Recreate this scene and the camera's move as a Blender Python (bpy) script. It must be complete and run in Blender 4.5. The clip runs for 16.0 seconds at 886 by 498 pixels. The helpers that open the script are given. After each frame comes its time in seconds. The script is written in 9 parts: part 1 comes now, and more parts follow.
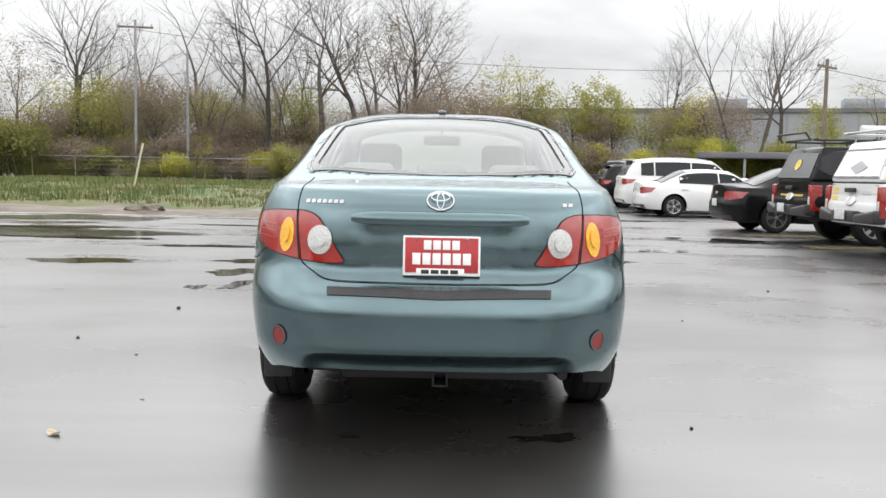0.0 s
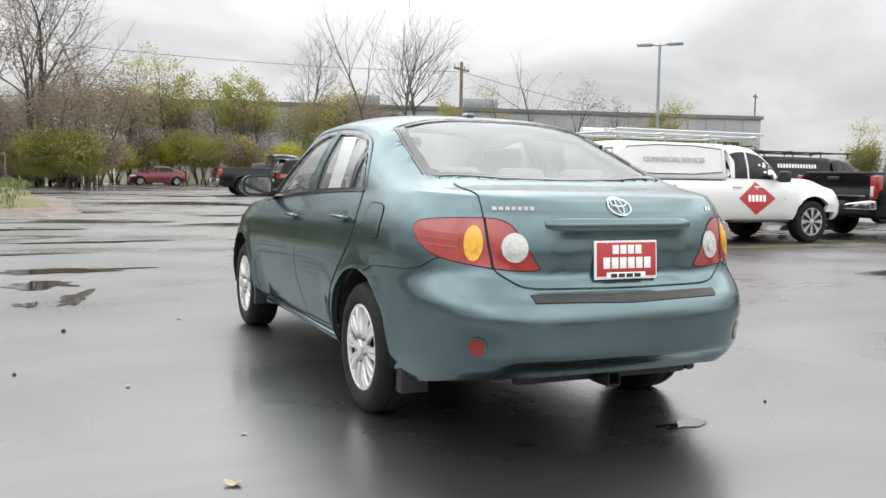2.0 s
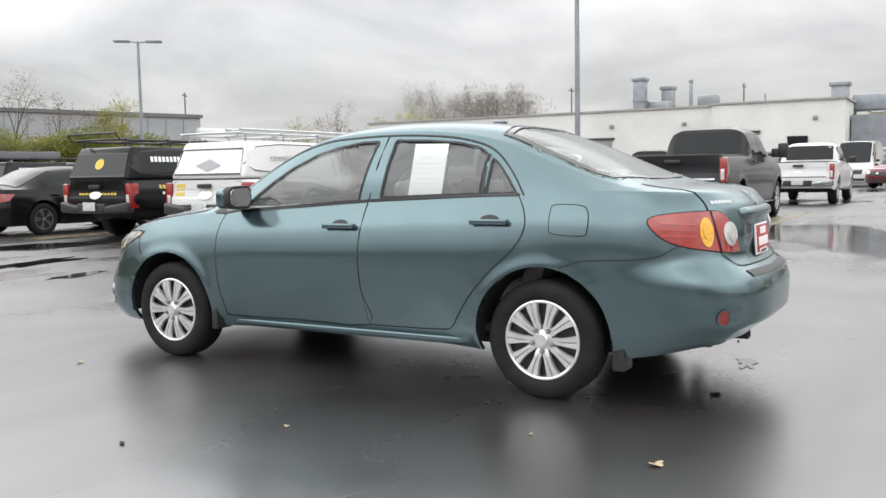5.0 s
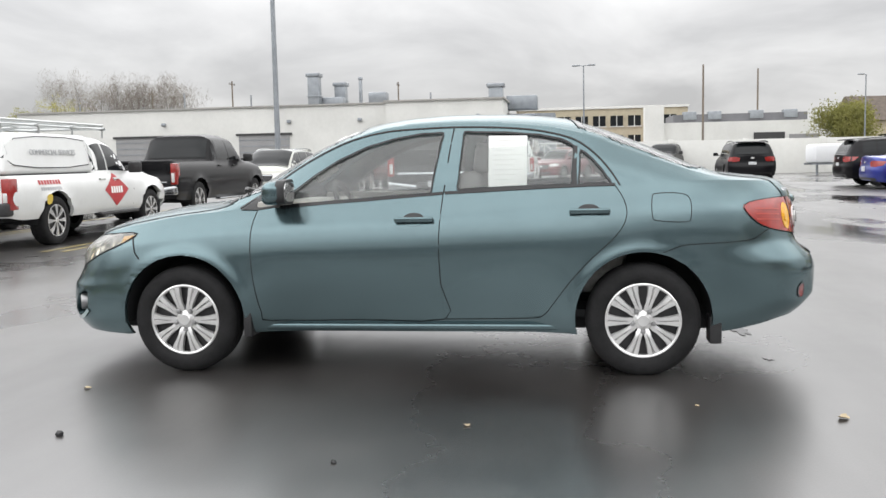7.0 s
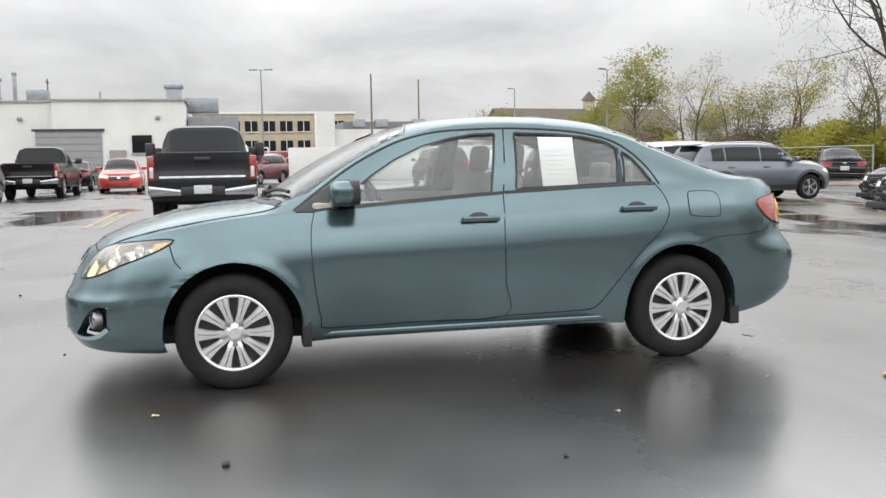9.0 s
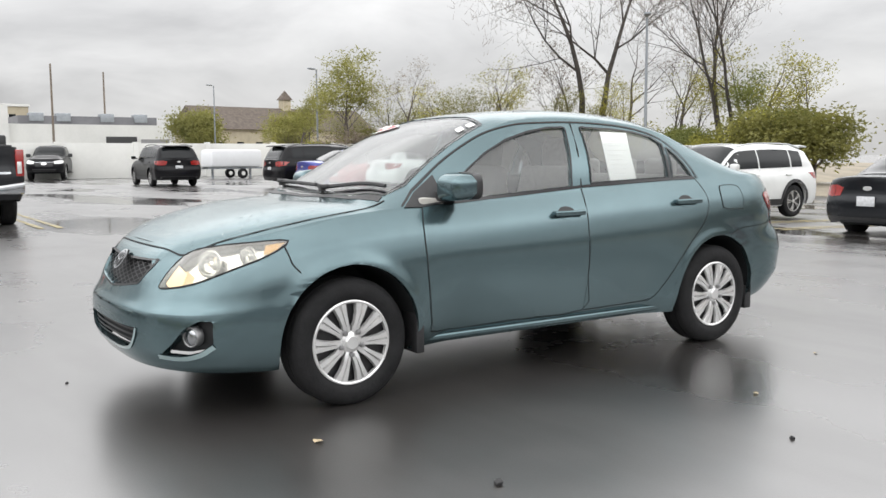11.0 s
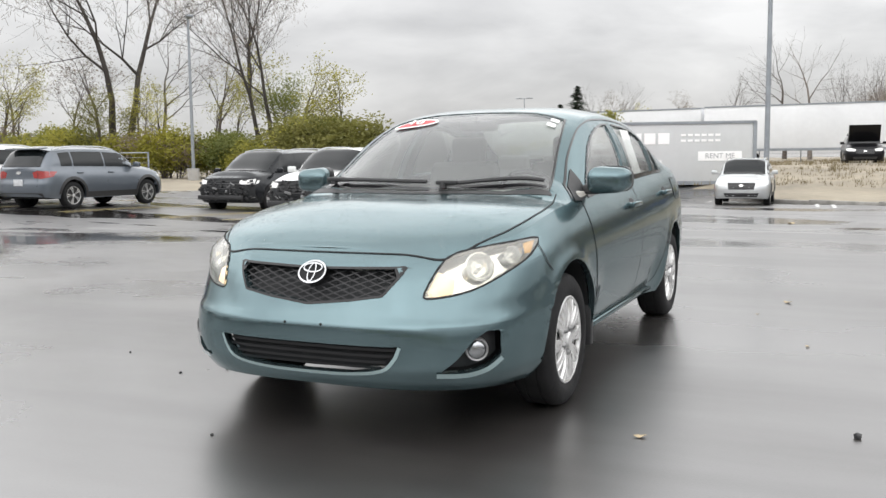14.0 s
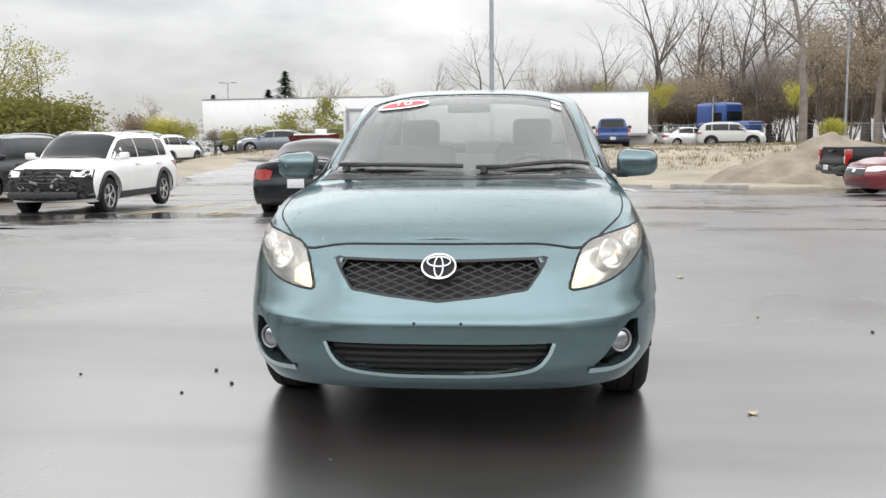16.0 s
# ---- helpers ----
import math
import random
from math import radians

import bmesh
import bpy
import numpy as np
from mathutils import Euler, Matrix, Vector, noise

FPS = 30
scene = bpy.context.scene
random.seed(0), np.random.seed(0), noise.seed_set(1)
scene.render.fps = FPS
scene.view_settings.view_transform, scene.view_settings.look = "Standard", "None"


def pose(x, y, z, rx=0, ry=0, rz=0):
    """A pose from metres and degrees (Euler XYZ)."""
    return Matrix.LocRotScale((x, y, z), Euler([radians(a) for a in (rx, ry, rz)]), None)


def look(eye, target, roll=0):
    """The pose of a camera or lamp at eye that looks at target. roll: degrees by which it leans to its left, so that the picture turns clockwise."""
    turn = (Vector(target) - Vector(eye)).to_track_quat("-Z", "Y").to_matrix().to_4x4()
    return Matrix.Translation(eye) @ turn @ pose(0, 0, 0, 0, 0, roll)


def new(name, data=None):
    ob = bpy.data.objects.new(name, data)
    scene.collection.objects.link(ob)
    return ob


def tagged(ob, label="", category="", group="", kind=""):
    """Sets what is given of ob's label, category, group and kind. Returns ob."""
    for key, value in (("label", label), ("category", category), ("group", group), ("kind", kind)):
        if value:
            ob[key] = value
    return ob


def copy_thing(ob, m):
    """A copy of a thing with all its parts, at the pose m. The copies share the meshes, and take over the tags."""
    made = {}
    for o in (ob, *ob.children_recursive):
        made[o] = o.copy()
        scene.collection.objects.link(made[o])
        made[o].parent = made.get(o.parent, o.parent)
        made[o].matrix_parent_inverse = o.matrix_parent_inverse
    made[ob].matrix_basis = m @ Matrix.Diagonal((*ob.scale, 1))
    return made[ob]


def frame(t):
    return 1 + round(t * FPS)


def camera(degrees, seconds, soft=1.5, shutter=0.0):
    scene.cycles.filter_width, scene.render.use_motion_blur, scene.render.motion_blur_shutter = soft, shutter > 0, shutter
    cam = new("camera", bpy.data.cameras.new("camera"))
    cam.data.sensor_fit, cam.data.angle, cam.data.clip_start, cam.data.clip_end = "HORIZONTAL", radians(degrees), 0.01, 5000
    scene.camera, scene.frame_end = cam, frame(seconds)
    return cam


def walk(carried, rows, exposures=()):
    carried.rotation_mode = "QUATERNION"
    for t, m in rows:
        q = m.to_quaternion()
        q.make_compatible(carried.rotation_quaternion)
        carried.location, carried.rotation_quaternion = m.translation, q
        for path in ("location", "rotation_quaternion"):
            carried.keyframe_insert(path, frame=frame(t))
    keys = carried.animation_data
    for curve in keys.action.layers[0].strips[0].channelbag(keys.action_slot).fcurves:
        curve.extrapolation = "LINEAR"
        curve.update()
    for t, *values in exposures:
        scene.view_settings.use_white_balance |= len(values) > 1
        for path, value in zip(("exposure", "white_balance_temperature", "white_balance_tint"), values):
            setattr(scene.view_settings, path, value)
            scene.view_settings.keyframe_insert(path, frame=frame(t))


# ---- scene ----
cam = camera(52.4, 16.0)
PATH = [
    (0, (0.002, -5.749, 1.099), (0.008, -3.755, 0.936), 1.1),
    (0.5, (-0.557, -5.697, 1.101), (-0.34, -3.715, 0.939), 1.1),
    (1, (-1.1, -5.574, 1.107), (-0.679, -3.625, 0.946), 1.0),
    (1.5, (-1.673, -5.463, 1.108), (-1.054, -3.568, 0.945), 1.0),
    (2, (-2.187, -5.254, 1.115), (-1.375, -3.434, 0.951), 1.0),
    (2.5, (-2.764, -5.081, 1.123), (-1.765, -3.356, 0.96), 0.7),
    (3, (-3.263, -4.784, 1.131), (-2.087, -3.174, 0.971), 0.3),
    (3.5, (-3.78, -4.46, 1.134), (-2.443, -2.98, 0.979), -0.1),
    (4, (-4.217, -4.068, 1.143), (-2.735, -2.735, 0.988), -0.6),
    (4.5, (-4.603, -3.596, 1.15), (-2.989, -2.426, 0.99), -0.9),
    (5, (-4.947, -3.098, 1.151), (-3.22, -2.102, 0.982), -1.0),
    (5.2, (-5.062, -2.881, 1.164), (-3.295, -1.96, 0.992), -1.1),
    (7.3, (-5.731, -0.577, 1.184), (-3.749, -0.407, 0.985), -1.2),
    (7.5, (-5.749, -0.367, 1.189), (-3.762, -0.268, 0.987), -1.2),
    (8, (-5.808, 0.208, 1.193), (-3.82, 0.12, 0.988), -1.2),
    (8.5, (-5.719, 0.742, 1.202), (-3.749, 0.463, 0.999), -1.0),
    (9, (-5.622, 1.32, 1.189), (-3.688, 0.85, 0.992), -0.9),
    (9.5, (-5.432, 1.846, 1.18), (-3.549, 1.202, 0.987), -0.7),
    (9.7, (-5.357, 2.052, 1.18), (-3.497, 1.343, 0.986), -0.7),
    (11.8, (-3.993, 3.954, 1.149), (-2.507, 2.631, 0.945), -0.4),
    (12, (-3.858, 4.141, 1.142), (-2.422, 2.764, 0.939), -0.5),
    (12.5, (-3.454, 4.526, 1.14), (-2.152, 3.021, 0.941), -0.4),
    (13, (-2.996, 4.82, 1.146), (-1.837, 3.202, 0.95), -0.5),
    (13.5, (-2.518, 5.089, 1.137), (-1.517, 3.369, 0.94), -0.5),
    (14, (-2.026, 5.253, 1.142), (-1.198, 3.443, 0.941), -0.6),
    (14.5, (-1.546, 5.392, 1.141), (-0.898, 3.511, 0.933), -0.7),
    (15, (-1.093, 5.418, 1.148), (-0.627, 3.486, 0.928), -0.8),
    (15.5, (-0.663, 5.444, 1.146), (-0.355, 3.481, 0.92), -0.6),
    (16, (-0.326, 5.415, 1.142), (-0.14, 3.437, 0.904), -0.6),
]
walk(cam, [(t, look(eye, target, roll)) for t, eye, target, roll in PATH],
     [(0, 0.12), (2.5, 0.07), (9.5, 0.05), (11.9, 0.0), (12.6, -0.07), (13.3, -0.05), (14.5, 0.04), (16, 0.12)])

# ---- world and light ----
SUN_EL, SUN_ROT = 48.0, 200.0
world = bpy.data.worlds.new("overcast_sky")
scene.world = world
world.use_nodes = True
wn, wl = world.node_tree.nodes, world.node_tree.links
wn.clear()
w_out = wn.new("ShaderNodeOutputWorld")
w_bg = wn.new("ShaderNodeBackground")
w_bg.inputs["Strength"].default_value = 0.1
w_sky = wn.new("ShaderNodeTexSky")
w_sky.sky_type = "NISHITA"
w_sky.sun_disc = False
w_sky.sun_elevation, w_sky.sun_rotation = radians(SUN_EL), radians(SUN_ROT)
w_tc = wn.new("ShaderNodeTexCoord")
# cloud deck: the direction is flattened onto a plane overhead, so clouds shrink towards the horizon
w_sep = wn.new("ShaderNodeSeparateXYZ")
w_add = wn.new("ShaderNodeMath"); w_add.operation = "ADD"; w_add.inputs[1].default_value = 0.30
w_max = wn.new("ShaderNodeMath"); w_max.operation = "MAXIMUM"; w_max.inputs[1].default_value = 0.05
w_div = wn.new("ShaderNodeVectorMath"); w_div.operation = "DIVIDE"
w_com = wn.new("ShaderNodeCombineXYZ")
wl.new(w_tc.outputs["Generated"], w_sep.inputs[0])
wl.new(w_sep.outputs["Z"], w_add.inputs[0])
wl.new(w_add.outputs[0], w_max.inputs[0])
for k in ("X", "Y"):
    wl.new(w_max.outputs[0], w_com.inputs[k])
w_com.inputs["Z"].default_value = 1.0
wl.new(w_tc.outputs["Generated"], w_div.inputs[0])
wl.new(w_com.outputs[0], w_div.inputs[1])
w_n1 = wn.new("ShaderNodeTexNoise")
w_n1.inputs["Scale"].default_value = 1.7
w_n1.inputs["Detail"].default_value = 7.0
w_n1.inputs["Roughness"].default_value = 0.52
w_n1.inputs["Distortion"].default_value = 0.35
wl.new(w_div.outputs[0], w_n1.inputs["Vector"])
w_ramp = wn.new("ShaderNodeValToRGB")
w_ramp.color_ramp.elements[0].position = 0.34
w_ramp.color_ramp.elements[0].color = (5.68, 5.65, 5.69, 1)
w_ramp.color_ramp.elements[1].position = 0.66
w_ramp.color_ramp.elements[1].color = (8.65, 8.6, 8.58, 1)
wl.new(w_n1.outputs["Fac"], w_ramp.inputs["Fac"])
w_mix = wn.new("ShaderNodeMix"); w_mix.data_type = "RGBA"
w_mix.inputs["Factor"].default_value = 0.94
wl.new(w_sky.outputs[0], w_mix.inputs[6])
wl.new(w_ramp.outputs[0], w_mix.inputs[7])
# an overcast sky is brightest overhead
w_el = wn.new("ShaderNodeMath"); w_el.operation = "MAXIMUM"; w_el.inputs[1].default_value = 0.0
wl.new(w_sep.outputs["Z"], w_el.inputs[0])
w_gr = wn.new("ShaderNodeFloatCurve")
for z_, g_ in ((0.1, 1.05), (0.2, 1.36), (0.35, 3.1), (0.5, 3.7), (0.72, 3.4)):
    w_gr.mapping.curves[0].points.new(z_, g_ / 4)
w_gr.mapping.curves[0].points[0].location = (0, 0.88 / 4)
w_gr.mapping.curves[0].points[-1].location = (1, 3.0 / 4)
w_gr.mapping.update()
wl.new(w_el.outputs[0], w_gr.inputs["Value"])
w_sc = wn.new("ShaderNodeMath"); w_sc.operation = "MULTIPLY"; w_sc.inputs[1].default_value = 4.0
wl.new(w_gr.outputs[0], w_sc.inputs[0])
w_vm = wn.new("ShaderNodeVectorMath"); w_vm.operation = "SCALE"
wl.new(w_mix.outputs[2], w_vm.inputs[0])
# the deck is thinner, and so brighter, high in the north
w_yz = wn.new("ShaderNodeMath"); w_yz.operation = "MULTIPLY"
wl.new(w_sep.outputs["Y"], w_yz.inputs[0])
wl.new(w_el.outputs[0], w_yz.inputs[1])
w_az = wn.new("ShaderNodeMath"); w_az.operation = "MULTIPLY_ADD"; w_az.inputs[1].default_value = 0.85; w_az.inputs[2].default_value = 1.0
w_yzz = wn.new("ShaderNodeMath"); w_yzz.operation = "MULTIPLY"
wl.new(w_yz.outputs[0], w_yzz.inputs[0])
wl.new(w_el.outputs[0], w_yzz.inputs[1])
wl.new(w_yzz.outputs[0], w_az.inputs[0])
w_tot = wn.new("ShaderNodeMath"); w_tot.operation = "MULTIPLY"
wl.new(w_sc.outputs[0], w_tot.inputs[0])
wl.new(w_az.outputs[0], w_tot.inputs[1])
wl.new(w_tot.outputs[0], w_vm.inputs["Scale"])
wl.new(w_vm.outputs[0], w_bg.inputs["Color"])
wl.new(w_bg.outputs[0], w_out.inputs[0])

sun_data = bpy.data.lights.new("sun", "SUN")
sun_data.energy, sun_data.angle, sun_data.color = 0.5, radians(120), (1.0, 0.97, 0.93)
sun = new("sun", sun_data)
sun.matrix_world = pose(0, 0, 30, 90 - SUN_EL, 0, SUN_ROT + 180)

# ---- materials ----
def mat(name, color, rough=0.5, metal=0.0, coat=0.0, noise_scale=0.0, vary=0.0, bump=0.0, bump_scale=0.0, spec=0.5,
        color2=None, detail=4.0, rnd=0.0):
    """A principled material with noise in colour and relief, in metres."""
    m = bpy.data.materials.new(name)
    m.use_nodes = True
    n, l = m.node_tree.nodes, m.node_tree.links
    b = n["Principled BSDF"]
    b.inputs["Base Color"].default_value = (*color, 1)
    b.inputs["Roughness"].default_value = rough
    b.inputs["Metallic"].default_value = metal
    b.inputs["Coat Weight"].default_value = coat
    b.inputs["Coat Roughness"].default_value = 0.04
    b.inputs["Specular IOR Level"].default_value = spec
    tc = n.new("ShaderNodeTexCoord")
    if noise_scale:
        t = n.new("ShaderNodeTexNoise")
        t.inputs["Scale"].default_value = noise_scale
        t.inputs["Detail"].default_value = detail
        l.new(tc.outputs["Object"], t.inputs["Vector"])
        t2 = n.new("ShaderNodeTexNoise")
        t2.inputs["Scale"].default_value = noise_scale * 9.3
        t2.inputs["Detail"].default_value = 3
        l.new(tc.outputs["Object"], t2.inputs["Vector"])
        av = n.new("ShaderNodeMath"); av.operation = "MULTIPLY_ADD"
        av.inputs[1].default_value = 0.35
        l.new(t2.outputs["Fac"], av.inputs[0])
        l.new(t.outputs["Fac"], av.inputs[2])
        r = n.new("ShaderNodeMapRange")
        r.inputs["From Min"].default_value, r.inputs["From Max"].default_value = 0.45, 0.9
        l.new(av.outputs[0], r.inputs["Value"])
        mx = n.new("ShaderNodeMix"); mx.data_type = "RGBA"
        c2 = color2 or tuple(min(1, c * (1 + vary)) for c in color)
        c1 = color if color2 else tuple(c * (1 - vary) for c in color)
        mx.inputs[6].default_value, mx.inputs[7].default_value = (*c1, 1), (*c2, 1)
        l.new(r.outputs[0], mx.inputs["Factor"])
        last = mx.outputs[2]
        if rnd:
            oi = n.new("ShaderNodeObjectInfo")
            mr = n.new("ShaderNodeMapRange")
            mr.inputs["To Min"].default_value, mr.inputs["To Max"].default_value = 1 - rnd, 1 + rnd
            l.new(oi.outputs["Random"], mr.inputs["Value"])
            hs = n.new("ShaderNodeHueSaturation")
            l.new(mr.outputs[0], hs.inputs["Value"])
            l.new(last, hs.inputs["Color"])
            last = hs.outputs[0]
        l.new(last, b.inputs["Base Color"])
    if bump:
        t = n.new("ShaderNodeTexNoise")
        t.inputs["Scale"].default_value = bump_scale
        t.inputs["Detail"].default_value = 5
        l.new(tc.outputs["Object"], t.inputs["Vector"])
        bp = n.new("ShaderNodeBump")
        bp.inputs["Strength"].default_value = bump
        bp.inputs["Distance"].default_value = 0.02
        l.new(t.outputs["Fac"], bp.inputs["Height"])
        l.new(bp.outputs[0], b.inputs["Normal"])
    return m


def glass_mat(name, tint, gloss_rough=0.02, clear=0.7, dust=(0.6, 0.62, 0.62), gloss=1.2):
    """Thin pane: tinted see-through with a Fresnel gloss and a pale diffuse share."""
    m = bpy.data.materials.new(name)
    m.use_nodes = True
    n, l = m.node_tree.nodes, m.node_tree.links
    n.clear()
    o = n.new("ShaderNodeOutputMaterial")
    tr = n.new("ShaderNodeBsdfTransparent")
    tr.inputs[0].default_value = (*tint, 1)
    gl = n.new("ShaderNodeBsdfGlossy")
    gl.inputs["Roughness"].default_value = gloss_rough
    fr = n.new("ShaderNodeFresnel")
    fr.inputs["IOR"].default_value = 1.52
    mul = n.new("ShaderNodeMath"); mul.operation = "MULTIPLY_ADD"
    mul.inputs[1].default_value, mul.inputs[2].default_value = gloss, 0.005
    mul.use_clamp = True
    l.new(fr.outputs[0], mul.inputs[0])
    df = n.new("ShaderNodeBsdfDiffuse")
    df.inputs[0].default_value = (*dust, 1)
    m1 = n.new("ShaderNodeMixShader")
    m1.inputs[0].default_value = 1 - clear
    l.new(tr.outputs[0], m1.inputs[1])
    l.new(df.outputs[0], m1.inputs[2])
    m2 = n.new("ShaderNodeMixShader")
    l.new(mul.outputs[0], m2.inputs[0])
    l.new(m1.outputs[0], m2.inputs[1])
    l.new(gl.outputs[0], m2.inputs[2])
    l.new(m2.outputs[0], o.inputs[0])
    return m


def glow_mat(name, color, strength):
    m = mat(name, color, 0.3)
    b = m.node_tree.nodes["Principled BSDF"]
    b.inputs["Emission Color"].default_value = (*color, 1)
    b.inputs["Emission Strength"].default_value = strength
    return m


def paint(name, color, metal=0.55, rough=0.32, spec=0.4, coat=0.9):
    """Clear-coated car paint, wet with fine droplets and a film of road dirt."""
    m = mat(name, color, rough, metal, coat=coat, noise_scale=2.2, vary=0.05, spec=spec)
    n, l = m.node_tree.nodes, m.node_tree.links
    b = n["Principled BSDF"]
    tc = n.new("ShaderNodeTexCoord")
    v = n.new("ShaderNodeTexNoise")
    v.inputs["Scale"].default_value = 38
    v.inputs["Detail"].default_value = 3
    l.new(tc.outputs["Object"], v.inputs["Vector"])
    r = n.new("ShaderNodeMapRange")
    r.inputs["From Min"].default_value, r.inputs["From Max"].default_value = 0.35, 0.75
    r.inputs["To Min"].default_value, r.inputs["To Max"].default_value = 0.03, 0.16
    l.new(v.outputs["Fac"], r.inputs["Value"])
    l.new(r.outputs[0], b.inputs["Coat Roughness"])
    b.inputs["Coat IOR"].default_value = 1.48
    if metal:
        b.inputs["Specular Tint"].default_value = (0.5, 0.57, 0.58, 1)
    return m


M = {}
M["teal"] = paint("teal_metallic_paint", (0.108, 0.160, 0.172), 0.80, 0.20, coat=0.55)
M["white_paint"] = paint("white_paint", (0.62, 0.63, 0.62), 0.0, 0.4)
M["black_paint"] = paint("black_paint", (0.006, 0.006, 0.007), 0.0, 0.3, 0.05, 0.36)
M["dark_paint"] = paint("dark_grey_paint", (0.012, 0.013, 0.015), 0.2, 0.25, 0.1, 0.42)
M["graphite_paint"] = paint("graphite_paint", (0.018, 0.018, 0.020), 0.25, 0.35, 0.2, 0.45)
M["grey_paint"] = paint("grey_paint", (0.11, 0.125, 0.145), 0.5, 0.35)
M["silver_paint"] = paint("silver_paint", (0.45, 0.46, 0.46), 0.6, 0.35)
M["champagne_paint"] = paint("champagne_paint", (0.42, 0.42, 0.38), 0.5, 0.35)
M["blue_paint"] = paint("blue_paint", (0.02, 0.03, 0.22), 0.3, 0.35)
M["bright_blue_paint"] = paint("bright_blue_paint", (0.022, 0.055, 0.20), 0.3, 0.35)
M["sky_blue_paint"] = paint("sky_blue_paint", (0.10, 0.25, 0.45), 0.1, 0.4)
M["red_paint"] = paint("red_paint", (0.30, 0.025, 0.022), 0.2, 0.35)
M["maroon_paint"] = paint("maroon_paint", (0.12, 0.012, 0.018), 0.3, 0.35)
M["bright_red_paint"] = paint("bright_red_paint", (0.45, 0.05, 0.03), 0.1, 0.35)
M["orange_paint"] = paint("orange_paint", (0.5, 0.12, 0.03), 0.1, 0.4)
M["dull_white_paint"] = paint("dull_white_paint", (0.40, 0.40, 0.385), 0.0, 0.55, 0.3, 0.2)
M["tyre"] = mat("tyre_rubber", (0.012, 0.012, 0.0125), 0.75, spec=0.25, noise_scale=14, vary=0.35, bump=0.15, bump_scale=60)
M["black_plastic"] = mat("black_plastic", (0.02, 0.02, 0.021), 0.5, noise_scale=20, vary=0.3, bump=0.1, bump_scale=300)
M["gloss_black"] = mat("gloss_black_trim", (0.008, 0.008, 0.009), 0.18)
M["gap"] = mat("panel_gap", (0.008, 0.009, 0.01), 0.8)
M["chrome"] = mat("chrome", (0.46, 0.47, 0.48), 0.15, 1.0)
M["bumper_chrome"] = mat("worn_chrome", (0.36, 0.37, 0.38), 0.24, 1.0, noise_scale=6, vary=0.2)
M["grille_black"] = mat("grille_black", (0.010, 0.010, 0.011), 0.38, spec=0.4)
M["hubcap"] = mat("silver_hubcap", (0.70, 0.70, 0.69), 0.24, 0.65, noise_scale=12, vary=0.10)
M["steel"] = mat("dull_steel", (0.28, 0.28, 0.28), 0.45, 0.8, noise_scale=8, vary=0.2)
M["dark_glass"] = mat("dark_window_glass", (0.010, 0.012, 0.013), 0.03, 0.0, spec=0.26)
M["frit"] = mat("printed_glass_border", (0.035, 0.037, 0.038), 0.12, spec=0.3)
M["tail_red"] = mat("dark_red_tail_lens", (0.26, 0.014, 0.011), 0.15, 0.0, coat=0.8, noise_scale=30, vary=0.2)
M["plate_grey"] = mat("number_plate", (0.50, 0.51, 0.52), 0.5, noise_scale=18, vary=0.2)
M["glass"] = glass_mat("clear_glass", (0.92, 0.95, 0.94), 0.015, 0.90, (0.70, 0.72, 0.71))
M["windscreen"] = glass_mat("windscreen_glass", (0.80, 0.86, 0.85), 0.015, 0.84, gloss=0.85)
M["rear_glass"] = glass_mat("misted_rear_glass", (0.80, 0.86, 0.85), 0.02, 0.76, (0.46, 0.49, 0.485), 0.75)
M["lens"] = glass_mat("lamp_lens", (0.98, 0.96, 0.89), 0.05, 0.80, (0.84, 0.82, 0.75))
M["red_lens"] = mat("red_lamp_lens", (0.31, 0.017, 0.010), 0.10, 0.0, coat=1.0, noise_scale=30, vary=0.2)
M["amber_lens"] = mat("amber_lamp_lens", (0.78, 0.40, 0.025), 0.15, 0.0, coat=0.8, noise_scale=60, vary=0.15)
M["clear_lens"] = mat("clear_lamp_lens", (0.62, 0.62, 0.60), 0.12, 0.3, coat=0.8, noise_scale=90, vary=0.2)
M["reflector"] = mat("lamp_reflector", (0.82, 0.83, 0.83), 0.16, 0.85)
M["warm_lamp"] = glow_mat("lit_lamp", (1.0, 0.78, 0.46), 0.9)
M["seat"] = mat("grey_seat_cloth", (0.30, 0.295, 0.28), 0.9, noise_scale=60, vary=0.2, bump=0.2, bump_scale=400)
M["cabin"] = mat("cabin_plastic", (0.36, 0.35, 0.32), 0.7, noise_scale=20, vary=0.1)
M["paper"] = mat("white_paper", (0.82, 0.82, 0.80), 0.8, noise_scale=4, vary=0.04)
M["grey_print"] = mat("grey_print", (0.35, 0.36, 0.37), 0.8)
M["white_print"] = mat("white_print", (0.85, 0.85, 0.84), 0.6)
M["red_print"] = mat("red_print", (0.42, 0.035, 0.04), 0.5, noise_scale=20, vary=0.1)
M["yellow_print"] = mat("yellow_print", (0.62, 0.45, 0.06), 0.5)
M["black_print"] = mat("black_print", (0.02, 0.02, 0.02), 0.5)


# ---- mesh tools ----
def part(name, bm, material, parent=None, label="", smooth=True, kind=""):
    """Links a bmesh as one mesh object under its parent."""
    me = bpy.data.meshes.new(name)
    bm.normal_update()
    bm.to_mesh(me)
    bm.free()
    if smooth:
        me.shade_smooth()
        me.set_sharp_from_angle(angle=radians(40))
    for m in (material if isinstance(material, (list, tuple)) else [material]):
        me.materials.append(m)
    ob = new(name, me)
    if parent is not None:
        ob.parent = parent
    return tagged(ob, label=label, kind=kind)


